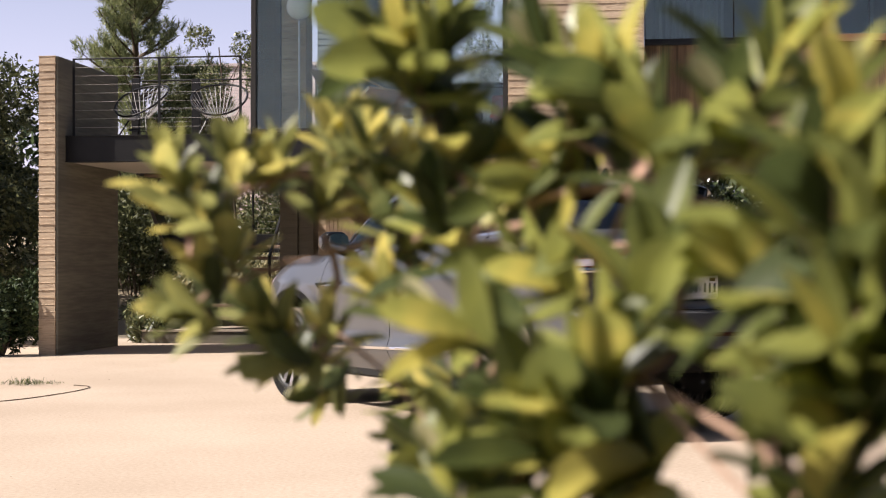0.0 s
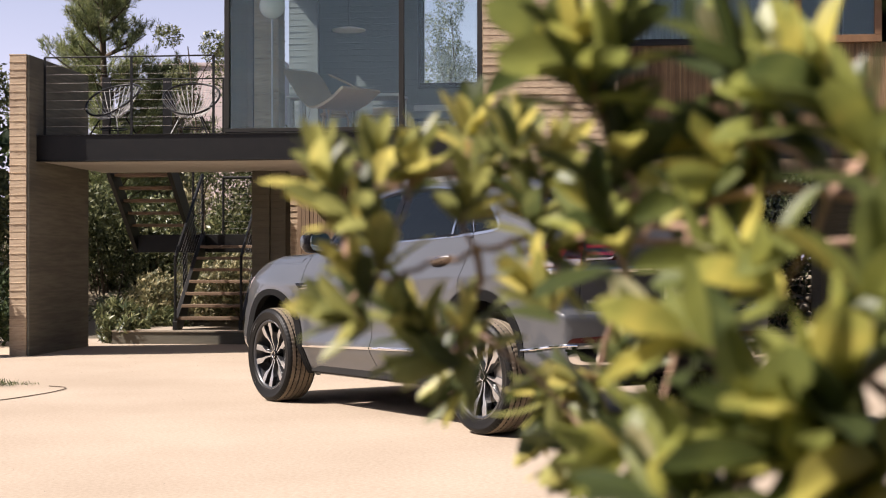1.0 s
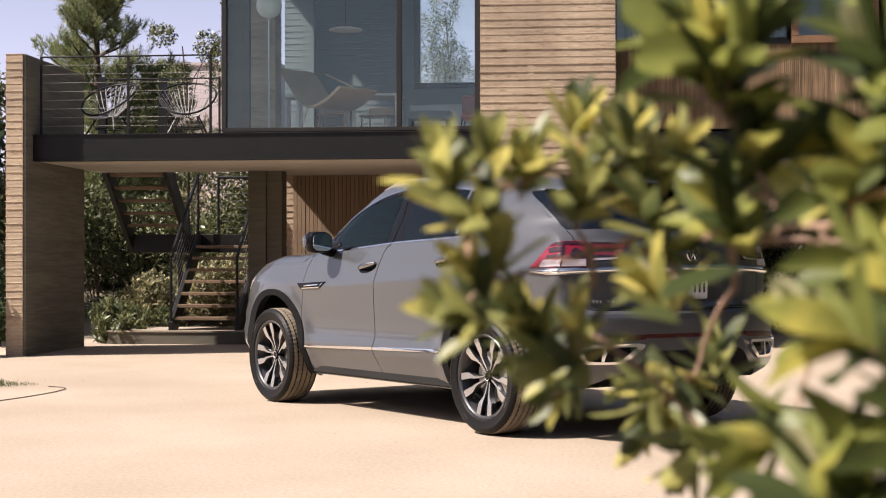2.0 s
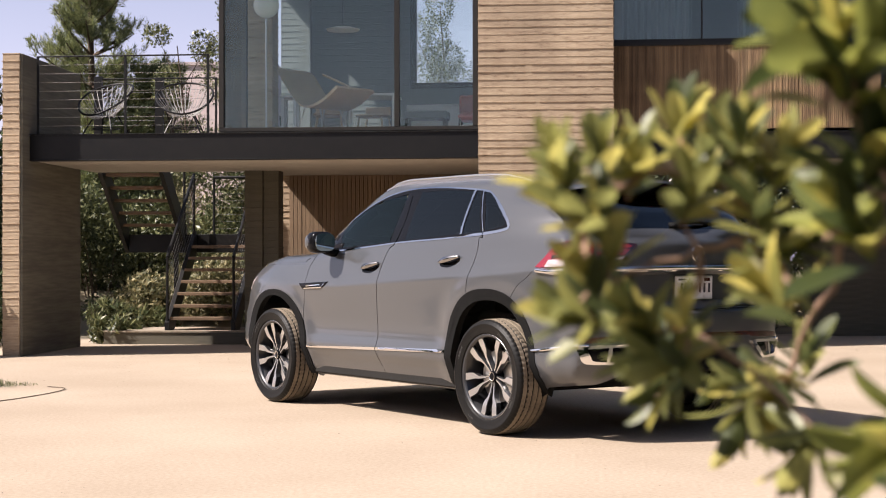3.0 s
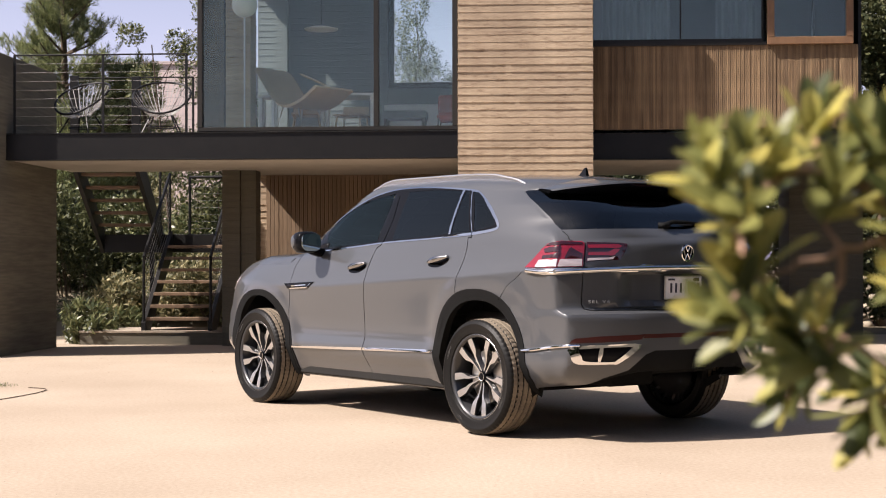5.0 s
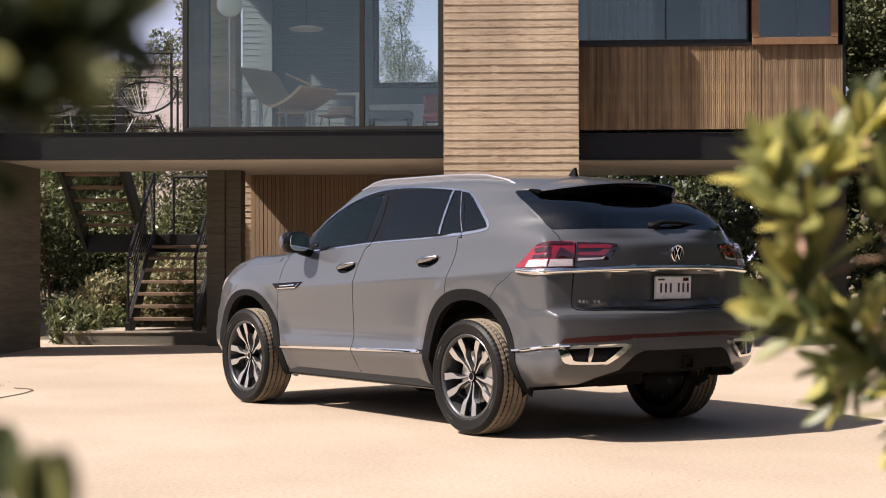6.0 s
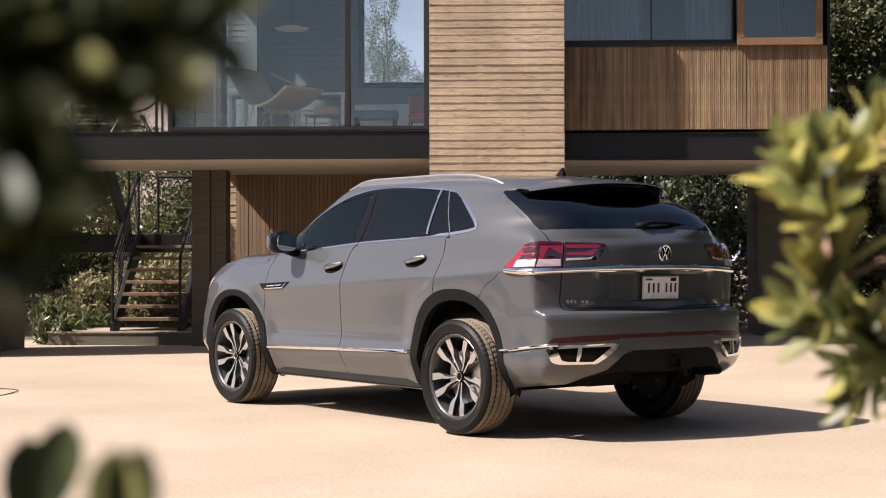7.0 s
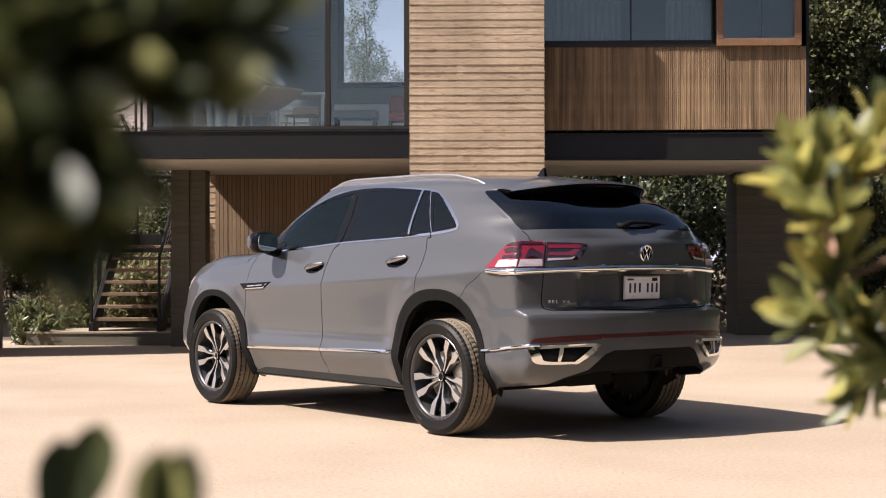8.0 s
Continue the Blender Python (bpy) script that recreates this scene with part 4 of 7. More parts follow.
REGIONS = [
    ("", arch(0.04, 0.386, 0.425, 0.510, 2.3)), ("", arch(2.985, 0.386, 0.43, 0.495, 2.2)),
    ("", on_side(strip(GAP_FRONT, 0.006))), ("", on_side(strip(GAP_MID, 0.0075))), ("", on_side(strip(GAP_REAR, 0.006))),
    ("", on_side(strip(GAP_BUMPER, 0.0035))),
    ("", [side(-0.44, 0.335)] + on_tail([(0.84, 0.360), (0.744, 0.368), (0.62, 0.415), (0.45, 0.448), (0.20, 0.455), (0.0, 0.455)]) + [(-0.02, tail(0, 0.455)[1]), (-0.02, -0.05), (side(-0.44, 0.25)[0], -0.05)]),
    ("front_window", on_side(FRONT_PANE)), ("rear_window", on_side(outline(REAR_PANE))), ("vent_window", on_side(outline(VENT_PANE))),
    ("quarter_window", on_side(QUARTER_PANE)), ("pillar_trim", on_side(outline(POST))), ("window_seal", SEAL), ("window_trim", on_side(DLO)),
    ("arch_cladding", arch(0.05, 0.400, 0.49, 0.572, 2.35)), ("arch_cladding_front", arch(2.985, 0.390, 0.535, 0.540, 2.25)),
    ("sill_trim", on_side(outline([(2.453, 0.488), (1.438, 0.518), (0.537, 0.540), (0.539, 0.519), (1.438, 0.497), (2.456, 0.475)], 6))),
    ("", on_tail(strip([(0.748, 1.275), (0.762, 1.215), (0.784, 1.12)], 0.005))),
    ("tail_lamp", on_side([(-0.439, 1.115), (-0.507, 1.176), (-0.584, 1.234), (-0.647, 1.266), (-0.732, 1.277)]) + on_tail([(0.896, 1.283), (0.767, 1.279), (0.757, 1.269), (0.768, 1.219), (0.790, 1.119), (0.896, 1.118)]) + on_side([(-0.711, 1.113)])),
    ("hatch_lamp", on_tail([(0.741, 1.276), (0.636, 1.274), (0.519, 1.272), (0.461, 1.266), (0.461, 1.247), (0.489, 1.200), (0.525, 1.163), (0.626, 1.157), (0.768, 1.150), (0.753, 1.219)])),
    ("tail_trim", on_side([(-0.455, 1.112), (-0.608, 1.104)]) + on_tail([(0.976, 1.107), (0.80, 1.114)] + outline([(0.790, 1.114), (0.480, 1.124), (0.0, 1.130), (-0.0, 1.098), (0.480, 1.090), (0.790, 1.080)], 5)[:-5] + [(0.790, 1.080), (0.976, 1.072)]) + on_side([(-0.633, 1.070), (-0.490, 1.080)])),
    ("", on_tail(strip(HATCH_EDGE, 0.0065))),
    ("rear_glass", on_tail(outline([(0.0, 1.368), (0.30, 1.366), (0.614, 1.362), (0.805, 1.357)], 5)[:-5] + [(0.805, 1.357), (0.790, 1.394), (0.779, 1.431), (0.765, 1.481), (0.747, 1.525), (0.715, 1.577), (0.683, 1.621)] + outline([(0.67, 1.632), (0.40, 1.645), (0.0, 1.650)], 4)[:-4] + [(0.0, 1.650)])),
    ("hatch", on_tail(outline([(0.0, 1.66), (0.42, 1.655), (0.675, 1.64)], 6)[:-6] + [(0.688, 1.622), (0.752, 1.527), (0.784, 1.432), (0.810, 1.359)]) + on_tail(HATCH_EDGE[:-1]) + [(0.0, tail(0.0, 0.841)[1])]),
    ("exhaust_insert", on_tail(curve([(0.878, 0.600), (0.856, 0.555), (0.825, 0.525), (0.653, 0.520), (0.619, 0.530), (0.503, 0.612)], 4) + [np.array((0.718, 0.609))])),
    ("exhaust_trim", on_tail(curve([(0.932, 0.605), (0.925, 0.555), (0.905, 0.520), (0.849, 0.505), (0.661, 0.505), (0.592, 0.515), (0.450, 0.625), (0.718, 0.627), (0.861, 0.622)], 4, True))),
    ("bumper_trim", on_side(outline([(-0.418, 0.590), (-0.675, 0.616), (-0.800, 0.628)], 4)[:-4] + [(-0.800, 0.628)]) + on_tail([(0.932, 0.634), (0.861, 0.623)]) + on_side([(-0.834, 0.605), (-0.674, 0.594), (-0.424, 0.570)])),
    ("reflector", on_tail(outline([(0.928, 0.637), (0.915, 0.656), (0.890, 0.668), (0.719, 0.681), (0.417, 0.689), (0.442, 0.658), (0.538, 0.648), (0.718, 0.641)], 4))),
    ("light_band", on_tail(outline([(0.417, 0.690), (0.0, 0.694), (0.0, 0.668), (0.430, 0.664)], 6))),
    ("diffuser", on_tail(outline([(0.0, 0.586), (0.350, 0.584), (0.415, 0.560), (0.480, 0.500), (0.520, 0.462), (0.670, 0.412), (0.744, 0.364), (0.80, 0.30)], 4)[:-4]) + [tail(0.80, 0.30), (tail(0.80, 0.25)[0], -0.02), (-0.01, -0.02)]),
    ("rear_bumper", on_side(GAP_BUMPER) + [side(-0.25, 0.60), side(-0.40, 0.30), (side(-0.40, 0.25)[0], -0.02), (-0.01, -0.02), (-0.01, tail(0, 0.847)[1])] + on_tail([(0.765, 0.853), (0.806, 0.892), (0.796, 1.09)])),
    ("front_door", on_side(GAP_FRONT[::-1]) + on_side([(2.10, 1.225), (1.70, 1.248), (1.27, 1.28)]) + on_side(GAP_MID[12:])),
    ("rear_door", on_side(GAP_MID[12:]) + on_side([(0.54, 0.26), (0.50, 0.60), (0.40, 0.80), (0.265, 0.93)]) + on_side(GAP_REAR[::-1][:-6]) + on_side([(0.7, 1.305), (1.2, 1.285)])),
    ("windscreen", SCREEN),
    ("bonnet", [side(2.47, 1.21), (side(2.60, 1.19)[0], 1.00), (side(3.3, 1.15)[0], 0.93), (front_of(0.88) - 0.5, 0.885), (front_of(0.88) + 0.01, 0.885), (front_of(1.10) + 0.01, 1.145), (side(2.45, 1.24)[0], 1.13)]),
    ("headlamp", [side(3.42, 1.03), side(3.60, 1.00), (front_of(0.74) - 0.45, 0.76), (front_of(0.70) - 0.45, 0.70), side(3.60, 0.92)]),
]


def corner_at(v):
    """How far round the tail's corner lies at this way up the skin."""
    j = int(round(v / V_ROWS[-1] * (len(V_ROWS) - 1)))
    return float(np.interp(ROWS[1][j] + CORNER, GRID[j, :HALF, 0], ARC[j, :HALF]))


def inside(px, py, poly):
    p = np.array(poly)
    hit = np.zeros(len(px), bool)
    for (x0, y0), (x1, y1) in zip(p, np.roll(p, -1, 0)):
        if y0 == y1:
            continue
        hit ^= ((y0 > py) != (y1 > py)) & (px < (x1 - x0) * (py - y0) / (y1 - y0) + x0)
    return hit


def cut_skin():
    """The left half of the skin cut along all outlines: places, triangles, and the region of each triangle."""
    from mathutils.geometry import delaunay_2d_cdt
    pts, edges = [], []
    for _, poly in REGIONS:
        base = len(pts)
        pts += [Vector((float(s), float(v))) for s, v in poly]
        edges += [(base + i, base + (i + 1) % len(poly)) for i in range(len(poly))]
    # lines along which the skin folds: the tail's corner and the creases round the body
    corner = [(corner_at(v), v) for v in np.linspace(0.14, 1.16, 52)]
    rings = ((0.29, 4.6), (0.32, 4.6), (0.375, 4.6), (0.395, 4.6), (0.485, 1.1), (0.56, 1.1), (0.575, 1.1), (0.592, 1.1), (0.605, 1.1), (0.78, 4.4), (0.795, 4.4), (0.812, 4.4), (0.99, 0.95), (1.02, 0.95))
    folds = [corner] + [[(s, v) for s in np.arange(0.0, end, 0.035)] for v, end in rings]
    for line in folds:
        base = len(pts)
        pts += [Vector((float(s), float(v))) for s, v in line]
        edges += [(base + i, base + i + 1) for i in range(len(line) - 1)]
    fixed = np.array([tuple(p) for p in pts])
    for i in range(77):
        v = 2.40 * i / 76
        end = front_of(v)
        n = max(3, int(end / 0.032))
        for k in range(n + 1):
            if any(abs(v - w) < 0.016 and end * k / n < far_end for w, far_end in rings):
                continue
            if 0 < k < n and np.min(np.abs(fixed - (end * k / n, v)).max(1)) < 0.014:
                continue
            pts.append(Vector((end * k / n, v)))
    vs, _, fs, *_ = delaunay_2d_cdt(pts, edges, [], 0, 1e-5)
    vs, fs = np.array([tuple(v) for v in vs]), np.array([f for f in fs if len(f) == 3])
    mid = vs[fs].mean(1)
    ends = np.interp(mid[:, 1], V_ROWS, ARC[:, -1])
    ok = (mid[:, 0] > 0) & (mid[:, 0] < ends) & (mid[:, 1] > 0) & (mid[:, 1] < 2.40)
    fs, mid = fs[ok], mid[ok]
    which = np.full(len(fs), -1)
    for k in range(len(REGIONS) - 1, -1, -1):
        which[inside(mid[:, 0], mid[:, 1], REGIONS[k][1])] = k
    return vs, fs, which


SKIN_UV, SKIN_TRI, SKIN_OF = cut_skin()
SKIN_XYZ = np.array([skin(s, v) for s, v in SKIN_UV])


def panel(regions, both=False, flip=False, flange=0.016, lift=0.0):
    """A body panel from the triangles of some regions, with folded edges. both: it spans the car; flip: the right-hand twin."""
    keep = np.isin(SKIN_OF, regions)
    bm = bmesh.new()
    for sign in ((1, -1) if both else ((-1,) if flip else (1,))):
        made = {}
        for tri in SKIN_TRI[keep]:
            f = []
            for i in tri:
                if i not in made:
                    x, y, z = SKIN_XYZ[i]
                    made[i] = bm.verts.new((x, sign * y, z))
                f.append(made[i])
            try:
                bm.faces.new(f if sign > 0 else f[::-1])
            except ValueError:
                pass
    bmesh.ops.remove_doubles(bm, verts=bm.verts, dist=0.0012)
    bm.normal_update()
    # all faces look outwards
    wrong = [f for f in bm.faces if f.normal.dot(f.calc_center_median() - Vector((1.3, 0, 0.75 if f.calc_center_median().z < 1.3 else 1.0))) < 0]
    if len(wrong) > len(bm.faces) / 2:
        bmesh.ops.reverse_faces(bm, faces=bm.faces)
    bm.normal_update()
    if lift:
        shift = {v: v.normal * lift for v in bm.verts}
        for v, d in shift.items():
            v.co += d
    edges = [e for e in bm.edges if e.is_boundary]
    inward = {}
    for e in edges:
        for v in e.verts:
            if v not in inward:
                inward[v] = bm.verts.new(v.co - v.normal * (flange + lift))
    for e in edges:
        a, b = e.verts
        loop = e.link_loops[0]
        if loop.vert is not a:
            a, b = b, a
        bm.faces.new((b, a, inward[a], inward[b]))
    return bm


def region(*names):
    return [k for k, (n, _) in enumerate(REGIONS) if n in names]


# ---- parked car: materials ----
PAINT = material("grey_car_paint", (0.0615, 0.0632, 0.0680), 0.30, 0.0, second=(0.0575, 0.0590, 0.0635), grain=300, patch=1, amount=0.3, coat=0.85, spec=0.3)
PAINT.node_tree.nodes["Principled BSDF"].inputs["Coat Roughness"].default_value = 0.07
BLACK_PLASTIC = material("black_plastic", (0.011, 0.011, 0.011), 0.65, grain=200, patch=5, amount=0.3, bump=0.1, depth=0.002, spec=0.05)
GLOSS_BLACK = material("gloss_black", (0.006, 0.006, 0.007), 0.10, grain=20, patch=2, amount=0.2, spec=0.12)
CHROME = material("chrome", (0.82, 0.81, 0.80), 0.07, 1.0, second=(0.78, 0.77, 0.76), amount=0.2)
SATIN = material("satin_aluminium", (0.72, 0.70, 0.68), 0.28, 1.0, second=(0.66, 0.64, 0.62), amount=0.2)
CAR_GLASS = glass_material("tinted_car_glass", (0.62, 0.70, 0.66), 0.0, 0.46, 1.5, (0.68, 0.80, 0.72))
PRIVACY = glass_material("dark_privacy_glass", (0.5, 0.55, 0.55), 0.0, 0.16, 1.5, (0.84, 0.90, 0.86))
REAR_GLASS = glass_material("dark_rear_glass", (0.5, 0.55, 0.55), 0.0, 0.22, 1.75, (0.92, 0.94, 0.92))
RED_LENS = material("red_lamp_lens", (0.21, 0.006, 0.018), 0.10, second=(0.17, 0.004, 0.014), grain=90, patch=14, amount=0.4, coat=1.0)
DARK_LENS = material("smoked_red_lens", (0.030, 0.003, 0.006), 0.08, grain=60, patch=8, amount=0.3, coat=1.0)
CLEAR_LENS = material("clear_lamp_lens", (0.50, 0.44, 0.46), 0.12, second=(0.30, 0.25, 0.27), grain=160, patch=20, amount=0.35, coat=1.0, stretch=(1, 1, 5))
RED_REFLECTOR = material("red_reflector", (0.055, 0.008, 0.007), 0.2, grain=250, patch=9, amount=0.3, coat=0.15)
RUBBER = material("tyre_rubber", (0.0065, 0.0062, 0.006), 0.46, second=(0.012, 0.011, 0.010), grain=60, patch=6, amount=0.4, bump=0.1, depth=0.003, spec=0.13)
DUSTY = material("dusty_tread_rubber", (0.21, 0.168, 0.12), 0.95, second=(0.11, 0.088, 0.064), grain=70, patch=9, amount=0.45, bump=0.2, depth=0.003)
RIM_DARK = material("dark_grey_wheel", (0.03, 0.03, 0.032), 0.4, 0.3, amount=0.2, coat=0.5)
RIM_FACE = material("machined_alloy", (0.62, 0.60, 0.58), 0.30, 0.9, second=(0.55, 0.53, 0.51), grain=200, patch=4, amount=0.3)
CABIN = material("charcoal_cabin_trim", (0.020, 0.019, 0.018), 0.8, amount=0.3, spec=0.15)
SEAT = material("grey_seat_leather", (0.16, 0.145, 0.13), 0.6, amount=0.3)

car = thing("parked_car", "grey crossover car with tinted glass parked on the pale yard", "car", at=pose(0, 0, 0, 0, 0, 129.95))

rest = [-1]
part("body_shell", panel(rest, both=True), PAINT, car, smooth=True, angle=50, normals=False)
part("hatch", panel(region("hatch"), both=True), PAINT, car, smooth=True, angle=50, normals=False)
part("rear_glass", panel(region("rear_glass"), both=True, flange=0.006), REAR_GLASS, car, "dark privacy glass", smooth=True, angle=50, normals=False)
part("rear_bumper", panel(region("rear_bumper"), both=True), PAINT, car, smooth=True, angle=50, normals=False)
part("diffuser", panel(region("diffuser"), both=True, flange=0.03), BLACK_PLASTIC, car, "black plastic lower valance", smooth=True, normals=False)
part("tail_trim", panel(region("tail_trim"), both=True, lift=0.008), CHROME, car, "chrome strip across the tail", smooth=True, normals=False)
bar = [tail(y, z) for y, z in ((0.0, 1.113), (0.25, 1.111), (0.48, 1.107), (0.70, 1.100), (0.86, 1.094), (0.95, 1.090))] + [side(x, z) for x, z in ((-0.66, 1.088), (-0.60, 1.087), (-0.53, 1.091), (-0.46, 1.096))]
bar = [skin(*q) for q in bar]
bm = bmesh.new()
tube(bm, [(x - 0.003, y + (0.004 if x > -0.75 else 0), z) for x, y, z in bar[::-1]] + [(x - 0.003, -y - (0.004 if x > -0.75 else 0), z) for x, y, z in bar[1:]], 0.0165, 12)
part("tail_bar", bm, CHROME, car, "rounded chrome bar across the tail", smooth=True, angle=80)
part("light_band", panel(region("light_band"), both=True, lift=0.002), RED_REFLECTOR, car, "thin dark red reflector band", smooth=True, normals=False)
part("windscreen", panel(region("windscreen"), both=True, flange=0.006), CAR_GLASS, car, smooth=True, normals=False)
part("bonnet", panel(region("bonnet"), both=True), PAINT, car, smooth=True, angle=50, normals=False)
for flip in (False, True):
    def one(name, mat, label="", lift=0.0, flange=0.016, names=None, parent=car):
        return part(name, panel(region(*(names or [name])), flip=flip, lift=lift, flange=flange), mat, parent, label, smooth=True, angle=50, normals=False)
    fd = one("front_door", PAINT)
    rd = one("rear_door", PAINT)
    one("front_window", CAR_GLASS, "lightly tinted side glass", flange=0.005, parent=fd)
    one("rear_window", PRIVACY, "dark privacy glass", flange=0.005, parent=rd)
    one("vent_window", PRIVACY, "dark privacy glass", flange=0.005, parent=rd)
    one("quarter_window", PRIVACY, "dark privacy glass", flange=0.005)
    one("pillar_trim", GLOSS_BLACK, "gloss black pillar cover")
    one("window_seal", GLOSS_BLACK, "black window seal", lift=0.001)
    one("window_trim", CHROME, "bright chrome window surround", lift=0.004)
    one("arch_cladding", BLACK_PLASTIC, "black plastic wheel-arch cladding", lift=0.006, flange=0.05)
    one("arch_cladding", BLACK_PLASTIC, "black plastic wheel-arch cladding", lift=0.006, flange=0.05, names=["arch_cladding_front"])
    one("sill_trim", CHROME, "slim chrome sill strip", lift=0.006)
    one("bumper_corner", PAINT, names=["bumper_trim"])
    bm = bmesh.new()
    line = [skin(*q) for q in on_side(curve([(-0.40, 0.577), (-0.55, 0.591), (-0.68, 0.604), (-0.80, 0.616)], 4)) + on_tail([(0.930, 0.623), (0.900, 0.624), (0.865, 0.622)])]
    part("bumper_trim", tube(bm, [(q[0] - 0.004, (-1 if flip else 1) * (q[1] + 0.004), q[2]) for q in line], 0.011, 8), CHROME, car, "chrome bumper strip", smooth=True)
    one("exhaust_trim", CHROME, "chrome exhaust surround", lift=0.014)
    one("exhaust_insert", GLOSS_BLACK, "black exhaust opening", flange=0.01)
    one("reflector", RED_REFLECTOR, "red bumper reflector", lift=0.003)
    one("headlamp", CLEAR_LENS, "clear headlamp", lift=0.002)
    one("tail_lamp", RED_LENS, "red and clear tail lamp", lift=0.004)
    one("hatch_lamp", DARK_LENS, "red tail lamp section on the hatch", lift=0.004)


def patch(poly, mat, name, parent, lift=0.006, label="", flip=False, step=0.03):
    """A thin raised piece that follows the skin inside an outline."""
    from mathutils.geometry import delaunay_2d_cdt
    p = np.array(poly)
    pts = [Vector((float(a), float(b))) for a, b in poly]
    edges = [(i, (i + 1) % len(poly)) for i in range(len(poly))]
    (s0, v0), (s1, v1) = p.min(0), p.max(0)
    for s in np.arange(s0 + step / 2, s1, step):
        for v in np.arange(v0 + step / 2, v1, step):
            pts.append(Vector((float(s), float(v))))
    vs, _, fs, *_ = delaunay_2d_cdt(pts, edges, [], 0, 1e-6)
    uv = np.array([tuple(v) for v in vs])
    tri = np.array([f for f in fs if len(f) == 3])
    mid = uv[tri].mean(1)
    tri = tri[inside(mid[:, 0], mid[:, 1], poly)]
    sg = -1 if flip else 1
    bm = bmesh.new()
    made = {i: bm.verts.new((lambda q: (q[0], sg * q[1], q[2]))(skin(*uv[i]))) for i in sorted(set(tri.ravel().tolist()))}
    for t in tri:
        bm.faces.new([made[int(i)] for i in t])
    bm.normal_update()
    if sum(f.normal.dot(f.calc_center_median() - Vector((1.3, 0, 0.9))) for f in bm.faces) < 0:
        bmesh.ops.reverse_faces(bm, faces=bm.faces)
        bm.normal_update()
    base = list(bm.verts)
    shift = {v: v.normal.copy() for v in base}
    edges = [e for e in bm.edges if e.is_boundary]
    low = {v: bm.verts.new(v.co - shift[v] * 0.004) for e in edges for v in e.verts}
    for e in edges:
        a, b = e.verts
        if e.link_loops[0].vert is not a:
            a, b = b, a
        bm.faces.new((b, a, low[a], low[b]))
    for v in base:
        v.co += shift[v] * lift
    return part(name, bm, mat, parent, label, smooth=True, normals=False)


# ---- parked car: wheels ----
def tyre_mesh():
    """A road tyre: ribbed tread with cut shoulder blocks, round walls and a raised band."""
    bm = bmesh.new()
    prof = [(0.282, 0.112), (0.292, 0.124), (0.315, 0.130), (0.340, 0.1315), (0.343, 0.1335), (0.352, 0.1335), (0.355, 0.131), (0.366, 0.126), (0.376, 0.117), (0.382, 0.104),
            (0.384, 0.092), (0.3848, 0.076), (0.3775, 0.073), (0.3775, 0.064), (0.3855, 0.061), (0.386, 0.030), (0.378, 0.027), (0.378, 0.017), (0.386, 0.014), (0.386, 0.0)]
    prof = prof + [(r, -y) for r, y in prof[-2::-1]]
    n = 264
    rings = []
    for k in range(n):
        a = math.tau * k / n
        slot = k % 4 == 0
        ring = []
        for r, y in prof:
            cut = 0.0
            if slot and 0.076 < abs(y) < 0.119 and r > 0.37:
                cut = 0.0045
            if (k % 4 == 2) and 0.030 <= abs(y) <= 0.061 and r > 0.38:
                cut = 0.004
            rr = r - cut
            ring.append(bm.verts.new((rr * math.cos(a), y, rr * math.sin(a))))
        rings.append(ring)
    for k in range(n):
        a, b = rings[k], rings[(k + 1) % n]
        for i in range(len(prof) - 1):
            bm.faces.new((a[i], a[i + 1], b[i + 1], b[i]))
    bmesh.ops.recalc_face_normals(bm, faces=bm.faces)
    for f in bm.faces:
        c = f.calc_center_median()
        f.material_index = 1 if (math.hypot(c.x, c.z) > 0.3805 and abs(c.y) < 0.118) else 0
    return mesh_of("tyre", bm, [RUBBER, DUSTY])


def barrel_mesh():
    bm = bmesh.new()
    spin(bm, [(0.262, 0.100), (0.270, 0.112), (0.284, 0.118), (0.287, 0.112), (0.284, 0.104), (0.274, 0.09), (0.245, 0.03), (0.240, -0.10), (0.27, -0.115), (0.20, -0.08), (0.05, -0.06)], 96)
    bmesh.ops.recalc_face_normals(bm, faces=bm.faces)
    for f in bm.faces:
        r = math.hypot(f.calc_center_median().x, f.calc_center_median().z)
        f.material_index = 1 if (r > 0.277 and f.calc_center_median().y > 0.100) else 0
        f.smooth = True
    return mesh_of("wheel", bm, [RIM_DARK, RIM_FACE])


